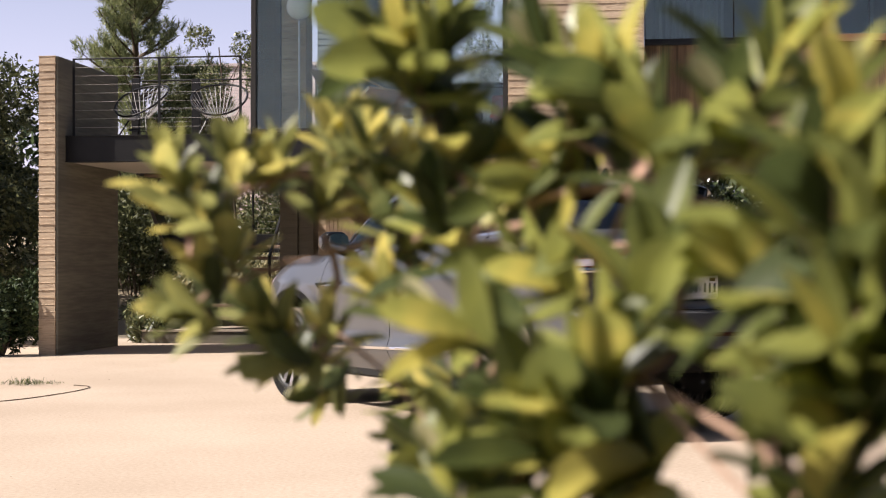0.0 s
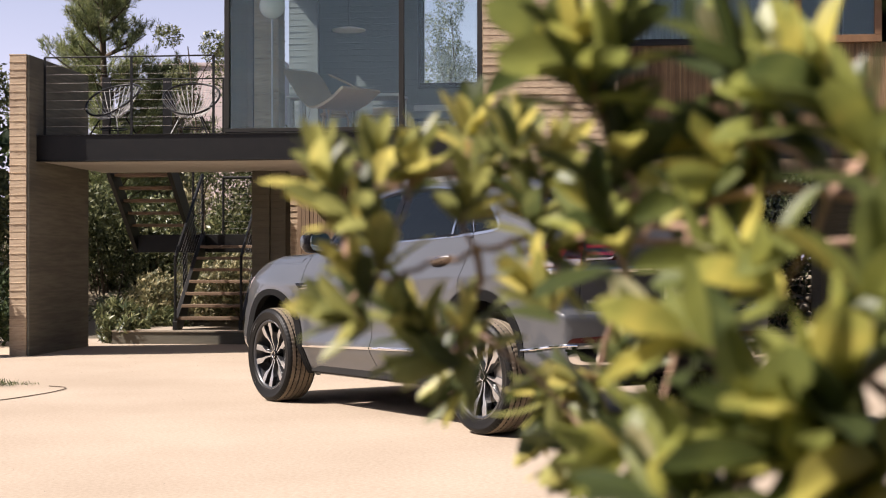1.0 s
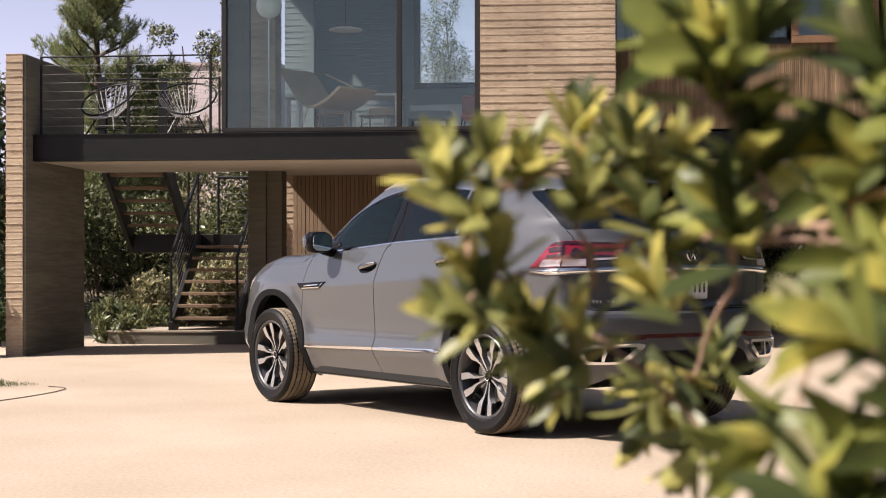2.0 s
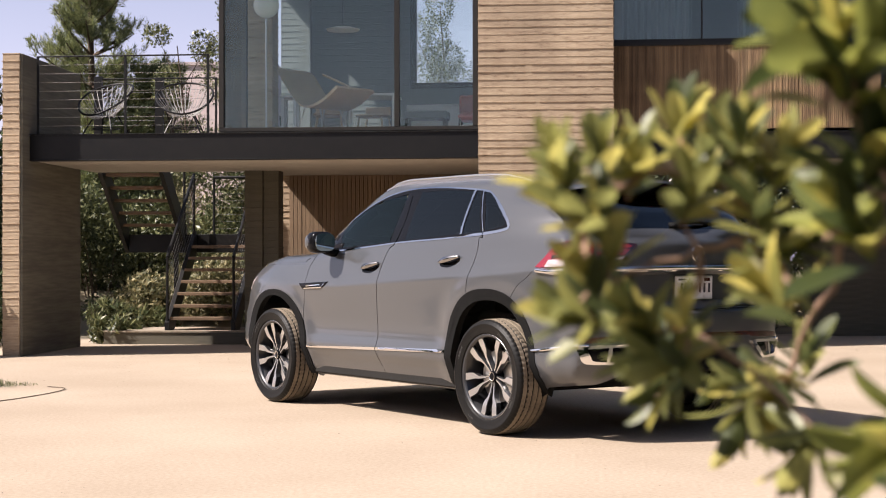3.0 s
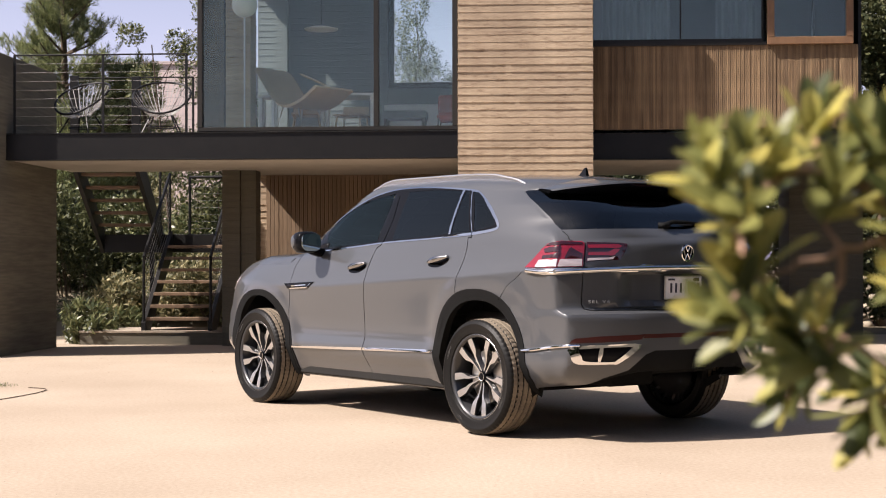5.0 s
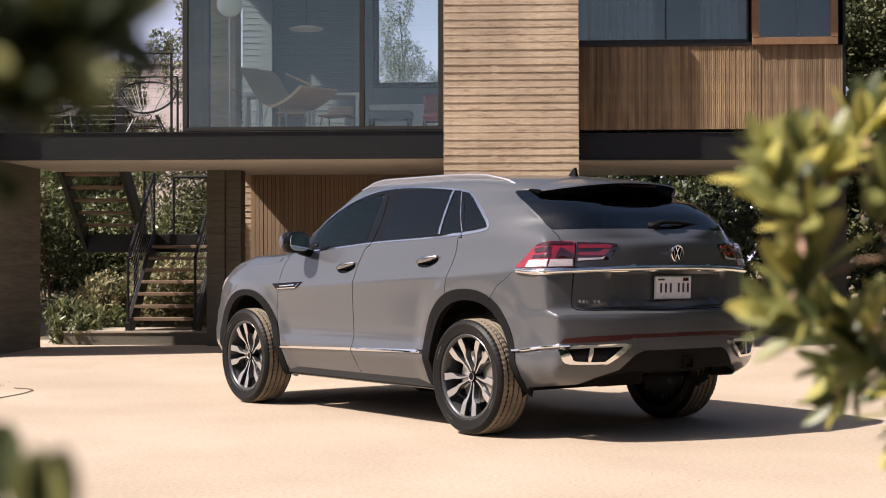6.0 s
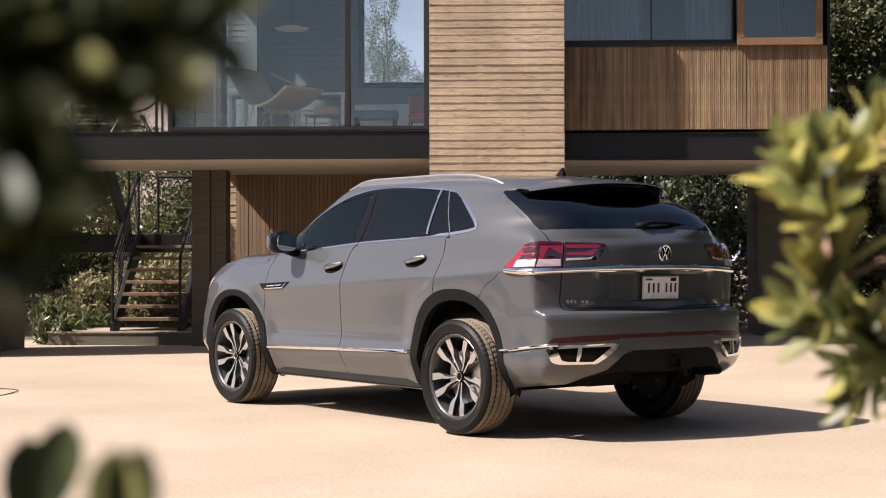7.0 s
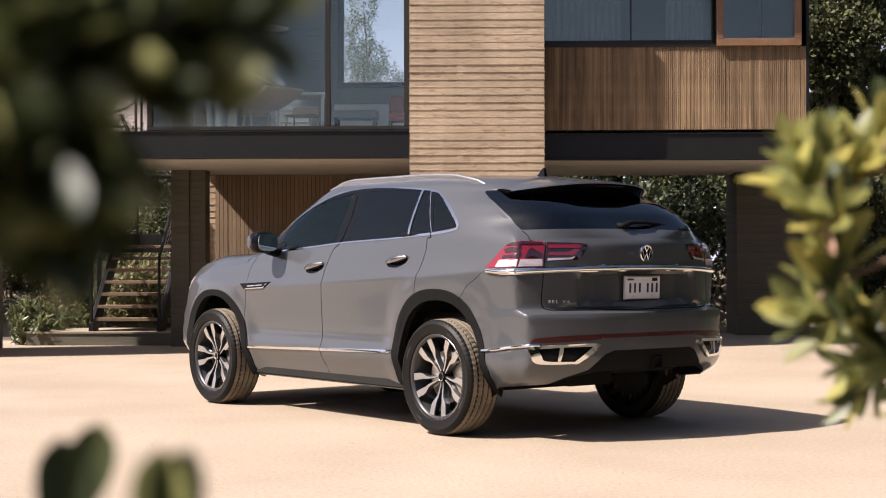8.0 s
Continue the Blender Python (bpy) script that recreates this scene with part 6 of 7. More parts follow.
# lamp pieces and flank badges
for flip in (False, True):
    lamp = [o for o in car.children if o.name.startswith("tail_lamp")][1 if flip else 0]
    hatch_lamp = [o for o in car.children if o.name.startswith("hatch_lamp")][1 if flip else 0]
    for outline_of, mat, name, lift in (
            (on_side([(-0.633, 1.252), (-0.690, 1.269)]) + on_tail([(0.896, 1.277), (0.770, 1.272), (0.771, 1.262), (0.897, 1.263)]) + on_side([(-0.709, 1.259)]), DARK_LENS, "smoked_lens", 0.009),
            (on_side([(-0.619, 1.232), (-0.695, 1.244)]) + on_tail([(0.915, 1.248), (0.934, 1.216)]) + on_side([(-0.709, 1.213), (-0.640, 1.209)]), DARK_LENS, "smoked_lens", 0.009),
            (on_side([(-0.618, 1.191), (-0.747, 1.197)]) + on_tail([(0.926, 1.212), (0.946, 1.176)]) + on_side([(-0.613, 1.170)]), DARK_LENS, "smoked_lens", 0.009),
            (on_tail([(0.851, 1.242), (0.828, 1.226), (0.783, 1.201), (0.792, 1.172), (0.906, 1.175), (0.886, 1.208)]), DARK_LENS, "smoked_lens", 0.009),
            (on_side([(-0.579, 1.161)]) + on_tail([(0.948, 1.164), (0.966, 1.120)]) + on_side([(-0.544, 1.119)]), CLEAR_LENS, "clear_lens", 0.010),
            (on_tail([(0.937, 1.166), (0.792, 1.168), (0.798, 1.124), (0.960, 1.120)]), CLEAR_LENS, "clear_lens", 0.010)):
        patch(outline_of, mat, name, lamp, lift, flip=flip, step=0.015)
    patch(on_tail(outline([(0.738, 1.258), (0.520, 1.261), (0.495, 1.250), (0.521, 1.238), (0.738, 1.238)], 3)), RED_LENS, "red_lens", hatch_lamp, 0.009, flip=flip)
    patch(on_tail(outline([(0.742, 1.211), (0.606, 1.213), (0.555, 1.234), (0.513, 1.231), (0.565, 1.191), (0.748, 1.193)], 2)), RED_LENS, "red_lens", hatch_lamp, 0.009, flip=flip)
    patch(on_tail(outline([(0.752, 1.174), (0.600, 1.177), (0.557, 1.186), (0.575, 1.167), (0.756, 1.157)], 3)), CLEAR_LENS, "clear_lens", hatch_lamp, 0.009, flip=flip)
    b = patch(on_side(outline([(2.560, 0.980), (2.113, 0.998), (2.190, 0.952), (2.500, 0.938)], 4)), GLOSS_BLACK, "side_badge", car, 0.006, "black and chrome flank badge", flip=flip)
    patch(on_side(outline([(2.470, 0.946), (2.200, 0.958), (2.150, 0.990), (2.160, 0.978), (2.205, 0.950), (2.480, 0.939)], 2)), CHROME, "badge_edge", b, 0.010, flip=flip)
    patch(on_side(outline([(2.440, 0.966), (2.220, 0.976), (2.224, 0.968), (2.436, 0.958)], 3)), CHROME, "badge_bar", b, 0.009, flip=flip)
    bar = patch(on_tail([(0.735, 0.614), (0.712, 0.614), (0.731, 0.522), (0.748, 0.522)]), CHROME, "exhaust_bar", [o for o in car.children if o.name.startswith("exhaust_trim")][1 if flip else 0], 0.013, flip=flip, step=0.02)
    doors = [o for o in car.children if o.name.startswith("rear_door")]
    patch(on_side(outline([(0.498, 1.654), (0.476, 1.653), (0.420, 1.341), (0.442, 1.341)], 6)), CHROME, "window_divider", doors[1 if flip else 0], 0.006, "chrome divider bar", flip=flip)
    patch(on_side(outline([(0.416, 1.648), (0.398, 1.645), (0.178, 1.350), (0.197, 1.350)], 6)), GLOSS_BLACK, "window_divider", doors[1 if flip else 0], 0.005, flip=flip)
    patch(on_side(outline([(0.396, 1.645), (0.386, 1.643), (0.168, 1.350), (0.177, 1.350)], 6)), CHROME, "divider_edge", doors[1 if flip else 0], 0.006, flip=flip)


# ---- plants ----
def leaf_material(name, dark, light, thin=0.35, rough=0.45, grain=30.0, spec=0.5, middle=()):
    """Leaves: each one between two greens, letting some light through."""
    m = bpy.data.materials.new(name)
    m.use_nodes = True
    nt = m.node_tree
    n, link = nt.nodes, nt.links.new
    b = n["Principled BSDF"]
    b.inputs["Roughness"].default_value = rough
    b.inputs["Specular IOR Level"].default_value = spec
    info, geo, add, ramp = n.new("ShaderNodeObjectInfo"), n.new("ShaderNodeNewGeometry"), n.new("ShaderNodeMath"), n.new("ShaderNodeValToRGB")
    add.operation = 'ADD'
    link(info.outputs["Random"], add.inputs[0])
    link(geo.outputs["Random Per Island"], add.inputs[1])
    fold = n.new("ShaderNodeMath")
    fold.operation = 'FRACT'
    link(add.outputs[0], fold.inputs[0])
    tc, noi, mixf = n.new("ShaderNodeTexCoord"), n.new("ShaderNodeTexNoise"), n.new("ShaderNodeMath")
    noi.inputs["Scale"].default_value = grain
    link(tc.outputs["Object"], noi.inputs["Vector"])
    mixf.operation = 'MULTIPLY_ADD'
    link(noi.outputs["Fac"], mixf.inputs[0])
    mixf.inputs[1].default_value = 0.45
    link(fold.outputs[0], mixf.inputs[2])
    sub = n.new("ShaderNodeMath")
    sub.operation = 'SUBTRACT'
    link(mixf.outputs[0], sub.inputs[0])
    sub.inputs[1].default_value = 0.22
    ramp.color_ramp.elements[0].color, ramp.color_ramp.elements[1].color = (*dark, 1), (*light, 1)
    ramp.color_ramp.elements[0].position, ramp.color_ramp.elements[1].position = 0.22, 0.98
    for at, colour in middle:
        ramp.color_ramp.elements.new(at).color = (*colour, 1)
    link(sub.outputs[0], ramp.inputs[0])
    link(ramp.outputs[0], b.inputs["Base Color"])
    tr, mix = n.new("ShaderNodeBsdfTranslucent"), n.new("ShaderNodeMixShader")
    link(ramp.outputs[0], tr.inputs["Color"])
    mix.inputs[0].default_value = thin
    link(b.outputs[0], mix.inputs[1])
    link(tr.outputs[0], mix.inputs[2])
    link(mix.outputs[0], n["Material Output"].inputs["Surface"])
    return m


BARK = material("brown_bark", (0.1078, 0.07315, 0.0462), 0.9, second=(0.0616, 0.04235, 0.02695), grain=30, patch=4, amount=0.5, bump=0.4, depth=0.01)
TWIG = material("reddish_twig", (0.40, 0.25, 0.165), 0.7, second=(0.22, 0.135, 0.09), grain=90, patch=14, amount=0.5)
SHRUB_LEAF = leaf_material("shrub_leaf", (0.080, 0.096, 0.034), (0.62, 0.53, 0.150), 0.52, 0.42, middle=((0.38, (0.200, 0.208, 0.072)), (0.78, (0.385, 0.37, 0.115))))
# darker, greener leaf for the near shrub: backlit look put into the colour
BACKLIT_LEAF = leaf_material("backlit_shrub_leaf", (0.060, 0.078, 0.025), (0.54, 0.47, 0.11), 0.48, 0.40, middle=((0.45, (0.145, 0.166, 0.048)), (0.84, (0.30, 0.31, 0.075))))
# shade on the left shrubs put into the colour; pale end for lit leaves
SHADE_LEAF = leaf_material("shaded_shrub_leaf", (0.034, 0.044, 0.017), (0.40, 0.39, 0.15), 0.3, 0.4, middle=((0.7, (0.095, 0.11, 0.038)),))
OAK_LEAF = leaf_material("small_oak_leaf", (0.034, 0.042, 0.018), (0.135, 0.138, 0.058), 0.2, 0.55, spec=0.2)
OLEANDER = leaf_material("narrow_leaf", (0.050, 0.066, 0.024), (0.235, 0.235, 0.105), 0.25, 0.4)
PINE = leaf_material("pine_needle", (0.11, 0.14, 0.055), (0.36, 0.37, 0.16), 0.3, 0.5)
HEDGE = leaf_material("hedge_leaf", (0.016, 0.028, 0.011), (0.055, 0.078, 0.028), 0.12, 0.6, spec=0.2)
GLOSSY_HEDGE = leaf_material("glossy_dark_leaf", (0.012, 0.020, 0.008), (0.10, 0.115, 0.05), 0.10, 0.28, spec=0.6)
DRY_LEAF = leaf_material("dry_brush_leaf", (0.11, 0.112, 0.050), (0.40, 0.34, 0.18), 0.3, 0.6)


def leaf_mesh(seed, mat, length=0.066, wide=0.20):
    """One blade: broadest beyond the middle, folded at the rib, curled at the tip."""
    rng = random.Random(seed)
    curl, fold, twist = rng.uniform(-0.25, 0.45), rng.uniform(0.10, 0.30), rng.uniform(-0.3, 0.3)
    bm = bmesh.new()
    rows = []
    n = 8
    for k in range(n + 1):
        t = k / n
        w = wide * (math.sin(math.pi * min(1, t ** 0.78 * 0.98)) ** 0.62) * (0.55 + 0.62 * t) + 0.008
        if k == n:
            w = 0.012
        z = -curl * t * t * 0.5
        row = []
        for s in (-1, -0.5, 0, 0.5, 1):
            a = twist * t
            y, h = s * w, abs(s) * w * fold * 2
            row.append(bm.verts.new(Vector((t, y * math.cos(a) - h * math.sin(a), z + h * math.cos(a) + y * math.sin(a))) * length))
        rows.append(row)
    for a, b in zip(rows, rows[1:]):
        for k in range(4):
            bm.faces.new((a[k], a[k + 1], b[k + 1], b[k]))
    me = mesh_of("leaf", bm, mat)
    for p in me.polygons:
        p.use_smooth = True
    return me


def aim(at, d, up, scale=1.0):
    """A pose with x along d and z as near to up as can be."""
    x = d.normalized()
    z = (up - x * up.dot(x)).normalized()
    y = z.cross(x)
    m = Matrix((x, y, z)).transposed().to_4x4() @ Matrix.Diagonal((scale, scale, scale, 1))
    m.translation = at
    return m


def shrub(label, foot, branches, whorls, mat, seed, length=0.066, per=9, wide=0.20, spread=1.0, thick=0.0036, shoots=True, face=None):
    """A shrub: stem from the ground, branches, and twigs that end in whorls of leaves. whorls: place and the way they point,
    in degrees up from +x; each leaf is a piece."""
    rng = random.Random(seed)
    t = thing("shrub", label, "shrub", "shrubs in the foreground", at=pose(*foot))
    base, fork = Vector(foot), Vector(branches[0][0])
    bm = bmesh.new()
    tube(bm, [p - base for p in (base - Vector((0, 0, 0.03)), base.lerp(fork, 0.35) + Vector((0.02, 0.01, 0)), base.lerp(fork, 0.7) - Vector((0.015, 0, 0)), fork)], 0.018, 8, 0.009)
    part("stem", bm, BARK, t, smooth=True)
    nodes = []
    for line in branches:
        pts = [Vector(p) + Vector((rng.uniform(-.004, .004), rng.uniform(-.004, .004), rng.uniform(-.004, .004))) for p in curve(line, 4)]
        if line is not branches[0]:
            near = min([fork] + nodes, key=lambda q: (q - pts[1]).length)
            pts = [near, near.lerp(pts[1], 0.5)] + pts[1:]
        nodes += pts[2:]
        bm = bmesh.new()
        part("branch", tube(bm, [p - base for p in pts], thick * 1.5, 8, thick * 0.7), TWIG, t, smooth=True)
    kinds = [leaf_mesh(seed * 10 + k, mat, length, wide) for k in range(9)]
    dry = leaf_mesh(seed * 10 + 9, DRY_SHRUB_LEAF, min(0.052, length * 0.75), wide * 0.42)
    bud = leaf_mesh(seed * 10 + 8, SHOOT, length * 0.42, wide * 0.9)
    def leaf(mesh, at, d, up, scale, name="leaf"):
        ob = new(name, mesh)
        ob.parent = t
        ob.matrix_local = Matrix.Translation(-base) @ aim(at, d, up, scale)
    for x, y, z, way in whorls:
        tip = Vector((x, y, z))
        out = Vector((math.cos(radians(way)), rng.uniform(-0.45, 0.25), math.sin(radians(way)))).normalized()
        root = min(nodes, key=lambda q: (q - tip + out * length * 0.6).length)
        mid = root.lerp(tip, 0.55) - out * length * 0.25 + Vector((rng.uniform(-.006, .006), rng.uniform(-.006, .006), rng.uniform(-.006, .006)))
        bm = bmesh.new()
        tube(bm, [p - base for p in (root, root.lerp(mid, 0.5), mid, tip - out * length * 0.4, tip)], thick, 7, thick * 0.5)
        part("twig", bm, TWIG, t, smooth=True)
        side_v = out.orthogonal().normalized()
        n = per + rng.randint(-1, 2)
        for k in range(n):
            f = k / n
            ring = Matrix.Rotation(math.tau * (k * 0.382 + rng.uniform(-0.05, 0.05)), 3, out) @ side_v
            tilt = radians((16 + 66 * f + rng.uniform(-8, 8)) * spread)
            d = out * math.cos(tilt) + ring * math.sin(tilt)
            leaf(rng.choice(kinds), tip - out * length * (0.05 + 0.55 * f), d, face or out * math.sin(tilt) - ring * math.cos(tilt) + Vector((rng.uniform(-.3, .3), rng.uniform(-.3, .3), 0.25)), rng.uniform(0.70, 1.10) * (0.8 + 0.25 * f))
        # scattered leaves lower on the twig
        for _ in range(2):
            d = (out * 0.4 + Vector((rng.uniform(-1, 1), rng.uniform(-1, 1), rng.uniform(-0.7, 0.8)))).normalized()
            leaf(rng.choice(kinds), mid.lerp(tip, rng.uniform(0.0, 0.6)), d, Vector((rng.uniform(-.6, .6), -0.3, 1)), rng.uniform(0.6, 0.95))
        if shoots and rng.random() < 0.55:
            for k in range(2):
                leaf(bud, tip, (out + Vector((rng.uniform(-.3, .3), rng.uniform(-.3, .3), rng.uniform(-.2, .3)))).normalized(), Vector((rng.uniform(-1, 1), -1, 0.4)), rng.uniform(0.8, 1.2), "shoot")
        if shoots and rng.random() < 0.25:
            leaf(dry, mid.lerp(tip, 0.7), Vector((rng.uniform(-.9, .1), rng.uniform(-.4, .2), rng.uniform(-1.0, -0.3))).normalized(), Vector((-0.5, -0.8, 0.3)), rng.uniform(0.5, 0.8), "dry_leaf")
    return t


DRY_SHRUB_LEAF = material("withered_pink_leaf", (0.46, 0.29, 0.20), 0.8, second=(0.30, 0.17, 0.11), grain=120, patch=30, amount=0.5)
SHOOT = leaf_material("pale_young_shoot", (0.34, 0.34, 0.14), (0.66, 0.60, 0.36), 0.4, 0.4)
# crown that hangs over the path, with its boughs from the fork outwards
BOUGHS = [[(0.640, -9.650, 1.150), (0.360, -9.650, 1.165), (0.088, -9.592, 1.175), (0.021, -9.607, 1.173), (-0.025, -9.611, 1.167), (-0.073, -9.635, 1.152), (-0.114, -9.658, 1.138), (-0.144, -9.691, 1.117)],
          [(0.021, -9.607, 1.173), (-0.012, -9.600, 1.215), (-0.054, -9.604, 1.231), (-0.096, -9.637, 1.222), (-0.145, -9.701, 1.202)],
          [(0.107, -9.510, 1.151), (0.079, -9.411, 1.077), (0.051, -9.408, 1.009)],
          [(-0.025, -9.611, 1.167), (-0.047, -9.582, 1.104), (-0.071, -9.564, 1.06)]]
CROWN = [(-0.140, -9.710, 1.195, 150), (-0.158, -9.693, 1.237, 110), (-0.120, -9.629, 1.244, 90), (-0.086, -9.607, 1.243, 80), (-0.047, -9.543, 1.281, 85),
         (-0.022, -9.591, 1.253, 80), (0.002, -9.630, 1.264, 75), (0.038, -9.627, 1.248, 60), (-0.133, -9.670, 1.147, 110), (-0.146, -9.691, 1.112, 165),
         (-0.116, -9.669, 1.179, 100)]
SKIRT = [(-0.077, -9.605, 1.086, 100), (-0.047, -9.582, 1.097, 90), (-0.080, -9.635, 1.067, 180), (-0.060, -9.502, 1.036, 230), (0.050, -9.413, 1.015, 275),
         (0.053, -9.403, 1.004, 250), (0.087, -9.370, 1.064, 95), (0.019, -9.657, 1.134, 120), (0.009, -9.629, 1.207, 110), (0.045, -9.625, 1.17, 20),
         (0.014, -9.426, 1.035, 190), (-0.039, -9.613, 1.221, 70), (-0.100, -9.627, 1.11, 130), (0.015, -9.447, 0.997, 250), (0.047, -9.645, 0.990, 240)]
NEAR_BOUGHS = [[(0.85, -9.90, 1.10), (0.55, -9.86, 1.15), (0.203, -9.822, 1.208), (0.145, -9.788, 1.181), (0.112, -9.761, 1.182), (0.095, -9.743, 1.221), (0.075, -9.745, 1.265), (0.058, -9.757, 1.306)],
               [(0.282, -9.923, 1.214), (0.231, -9.878, 1.214), (0.182, -9.803, 1.247)],
               [(0.272, -9.974, 1.121), (0.223, -9.979, 1.073), (0.192, -9.982, 1.042)],
               [(0.396, -10.043, 1.246), (0.342, -10.05, 1.23), (0.302, -9.984, 1.218)]]
MIDDLE = [(0.056, -9.757, 1.311, 100), (0.032, -9.76, 1.329, 150), (0.084, -9.784, 1.318, 60), (0.073, -9.714, 1.19, 120), (0.108, -9.961, 1.119, 150),
          (0.162, -9.746, 1.251, 185), (0.165, -9.827, 1.305, 120), (0.109, -9.95, 1.017, 110), (0.089, -9.733, 1.246, 80), (0.15, -9.807, 1.209, 200),
          (0.162, -9.876, 1.148, 150)]
CLOSE = [(0.189, -9.982, 1.049, 100), (0.169, -9.974, 1.061, 125), (0.203, -9.981, 1.036, 175), (0.183, -9.793, 1.244, 250), (0.213, -10.0, 1.095, 70),
         (0.209, -9.881, 1.286, 130), (0.242, -9.928, 1.24, 100), (0.14, -9.937, 1.01, 120), (0.223, -9.978, 1.01, 60), (0.244, -9.977, 1.159, 80)]
CLOSEST = [(0.329, -10.081, 1.196, 110), (0.348, -10.079, 1.246, 80), (0.321, -9.982, 1.284, 70), (0.323, -10.111, 1.102, 250), (0.353, -10.128, 1.127, 120),
           (0.296, -10.035, 1.153, 160), (0.29, -9.966, 1.248, 120), (0.354, -10.128, 1.179, 60), (0.199, -9.996, 1.038, 150),
           (0.32, -10.112, 1.072, 100), (0.343, -10.129, 1.097, 110), (0.337, -10.089, 1.027, 80), (0.083, -9.792, 1.013, 215)]
LEFT = [(-0.531, -10.505, 1.221, 20), (-0.513, -10.505, 1.224, 10), (-0.496, -10.494, 1.228, 15), (-0.481, -10.484, 1.23, 10), (-0.525, -10.515, 1.202, 350),
        (-0.511, -10.505, 1.21, 0), (-0.502, -10.494, 1.213, 330), (-0.531, -10.515, 1.181, 320), (-0.523, -10.505, 1.188, 330), (-0.533, -10.505, 1.165, 290),
        (-0.52, -10.505, 1.175, 300), (-0.544, -10.516, 1.197, 0), (-0.546, -10.516, 1.175, 320), (-0.491, -10.494, 1.217, 340), (-0.541, -10.516, 1.22, 20)]
LOW = [(-0.570, -10.326, 1.054, 82), (-0.512, -10.424, 1.062, 78), (-0.606, -10.35, 1.03, 95)]
shrub("yellow-green broad-leaved evergreen shrub with reddish twigs", (0.75, -9.66, 0), BOUGHS, CROWN + SKIRT, SHRUB_LEAF, 1, 0.064, 11, wide=0.20, spread=0.82, thick=0.0026)
shrub("tall yellow-green evergreen shrub standing close to the path", (1.10, -9.90, 0), NEAR_BOUGHS, MIDDLE + CLOSE + CLOSEST, BACKLIT_LEAF, 2, 0.088, 9, wide=0.235, spread=0.85, thick=0.0026)
shrub("evergreen shrub with small blunt leaves, coloured dark for shade", (-0.80, -10.52, 0), [[(-0.591, -10.498, 1.208), (-0.554, -10.506, 1.201), (-0.531, -10.505, 1.208), (-0.507, -10.495, 1.219)], [(-0.554, -10.506, 1.201), (-0.538, -10.505, 1.182), (-0.531, -10.505, 1.169)]], LEFT, SHADE_LEAF, 3, 0.042, 6, 0.28, thick=0.0016, shoots=False)
shrub("low evergreen shrub with upright blunt leaves, coloured dark for shade", (-0.62, -10.36, 0), [[(-0.60, -10.36, 0.94), (-0.58, -10.36, 0.98), (-0.56, -10.37, 1.00)]], LOW, SHADE_LEAF, 4, 0.047, 3, 0.30, 0.38, thick=0.0016, shoots=False, face=Vector((0.15, -1.0, 0.2)))


# ---- trees and bushes behind ----
def cloud(clumps, count, size, slim, seed, droop=0.0, shell=0.5):
    """Many small blades in clumps: (x, y, z, rx, ry, rz) each. Returns places and faces."""
    rng = np.random.default_rng(seed)
    clumps = np.array(clumps, float)
    vol = clumps[:, 3] * clumps[:, 4] + clumps[:, 3] * clumps[:, 5]
    pick = rng.choice(len(clumps), count, p=vol / vol.sum())
    d = rng.normal(size=(count, 3))
    d /= np.linalg.norm(d, axis=1)[:, None]
    r = rng.uniform(shell, 1.0, count) ** 0.6
    c = clumps[pick, :3] + d * clumps[pick, 3:] * (r * rng.uniform(0.75, 1.12, count))[:, None]
    a = rng.normal(size=(count, 3)) + d * 0.9
    a[:, 2] -= droop
    a /= np.linalg.norm(a, axis=1)[:, None]
    b = np.cross(a, rng.normal(size=(count, 3)))
    b /= np.linalg.norm(b, axis=1)[:, None]
    s = (size * rng.uniform(0.6, 1.35, count))[:, None]
    v = np.stack([c - a * s * 0.5, c + b * s * slim, c + a * s * 0.5, c - b * s * slim], 1)
    return v.reshape(-1, 3)


def blades(name, verts, mat):
    n = len(verts) // 4
    me = bpy.data.meshes.new(name)
    me.vertices.add(len(verts))
    me.vertices.foreach_set("co", np.ascontiguousarray(verts, dtype=np.float32).ravel())
    me.loops.add(len(verts))
    me.loops.foreach_set("vertex_index", np.arange(len(verts), dtype=np.int32))
    me.polygons.add(n)
    me.polygons.foreach_set("loop_start", np.arange(0, len(verts), 4, dtype=np.int32))
    me.update(calc_edges=True)
    me.materials.append(mat)
    return me


def tree(label, x, y, high, clumps, count, size, slim, mat, seed, trunk=0.14, droop=0.2, name="tree", category="tree"):
    """Tapered trunk, limbs to the clumps and a leafy crown with gaps. clumps: offsets from the foot and radii."""
    rng = random.Random(seed)
    t = thing(name, label, category, at=pose(x, y, 0))
    bm = bmesh.new()
    top = Vector((rng.uniform(-.3, .3), rng.uniform(-.3, .3), high * 0.8))
    spine = [Vector((0, 0, -0.1)), Vector((rng.uniform(-.12, .12), rng.uniform(-.12, .12), high * 0.25)), Vector((rng.uniform(-.2, .2), rng.uniform(-.2, .2), high * 0.55)), top]
    tube(bm, spine, trunk, 9, trunk * 0.3)
    part("trunk", bm, BARK, t, smooth=True)
    for cx, cy, cz, *_ in clumps:
        bm = bmesh.new()
        a = spine[1].lerp(top, min(0.9, max(0.0, (cz * 0.75 - spine[1].z) / max(0.1, top.z - spine[1].z))))
        b = Vector((cx, cy, cz))
        tube(bm, [a, a.lerp(b, 0.5) + Vector((0, 0, 0.12)), b], trunk * 0.28, 6, trunk * 0.08)
        part("limb", bm, BARK, t, smooth=True)
    ob = new("crown", blades("crown", cloud(clumps, count, size, slim, seed, droop), mat))
    ob.parent = t
    return t


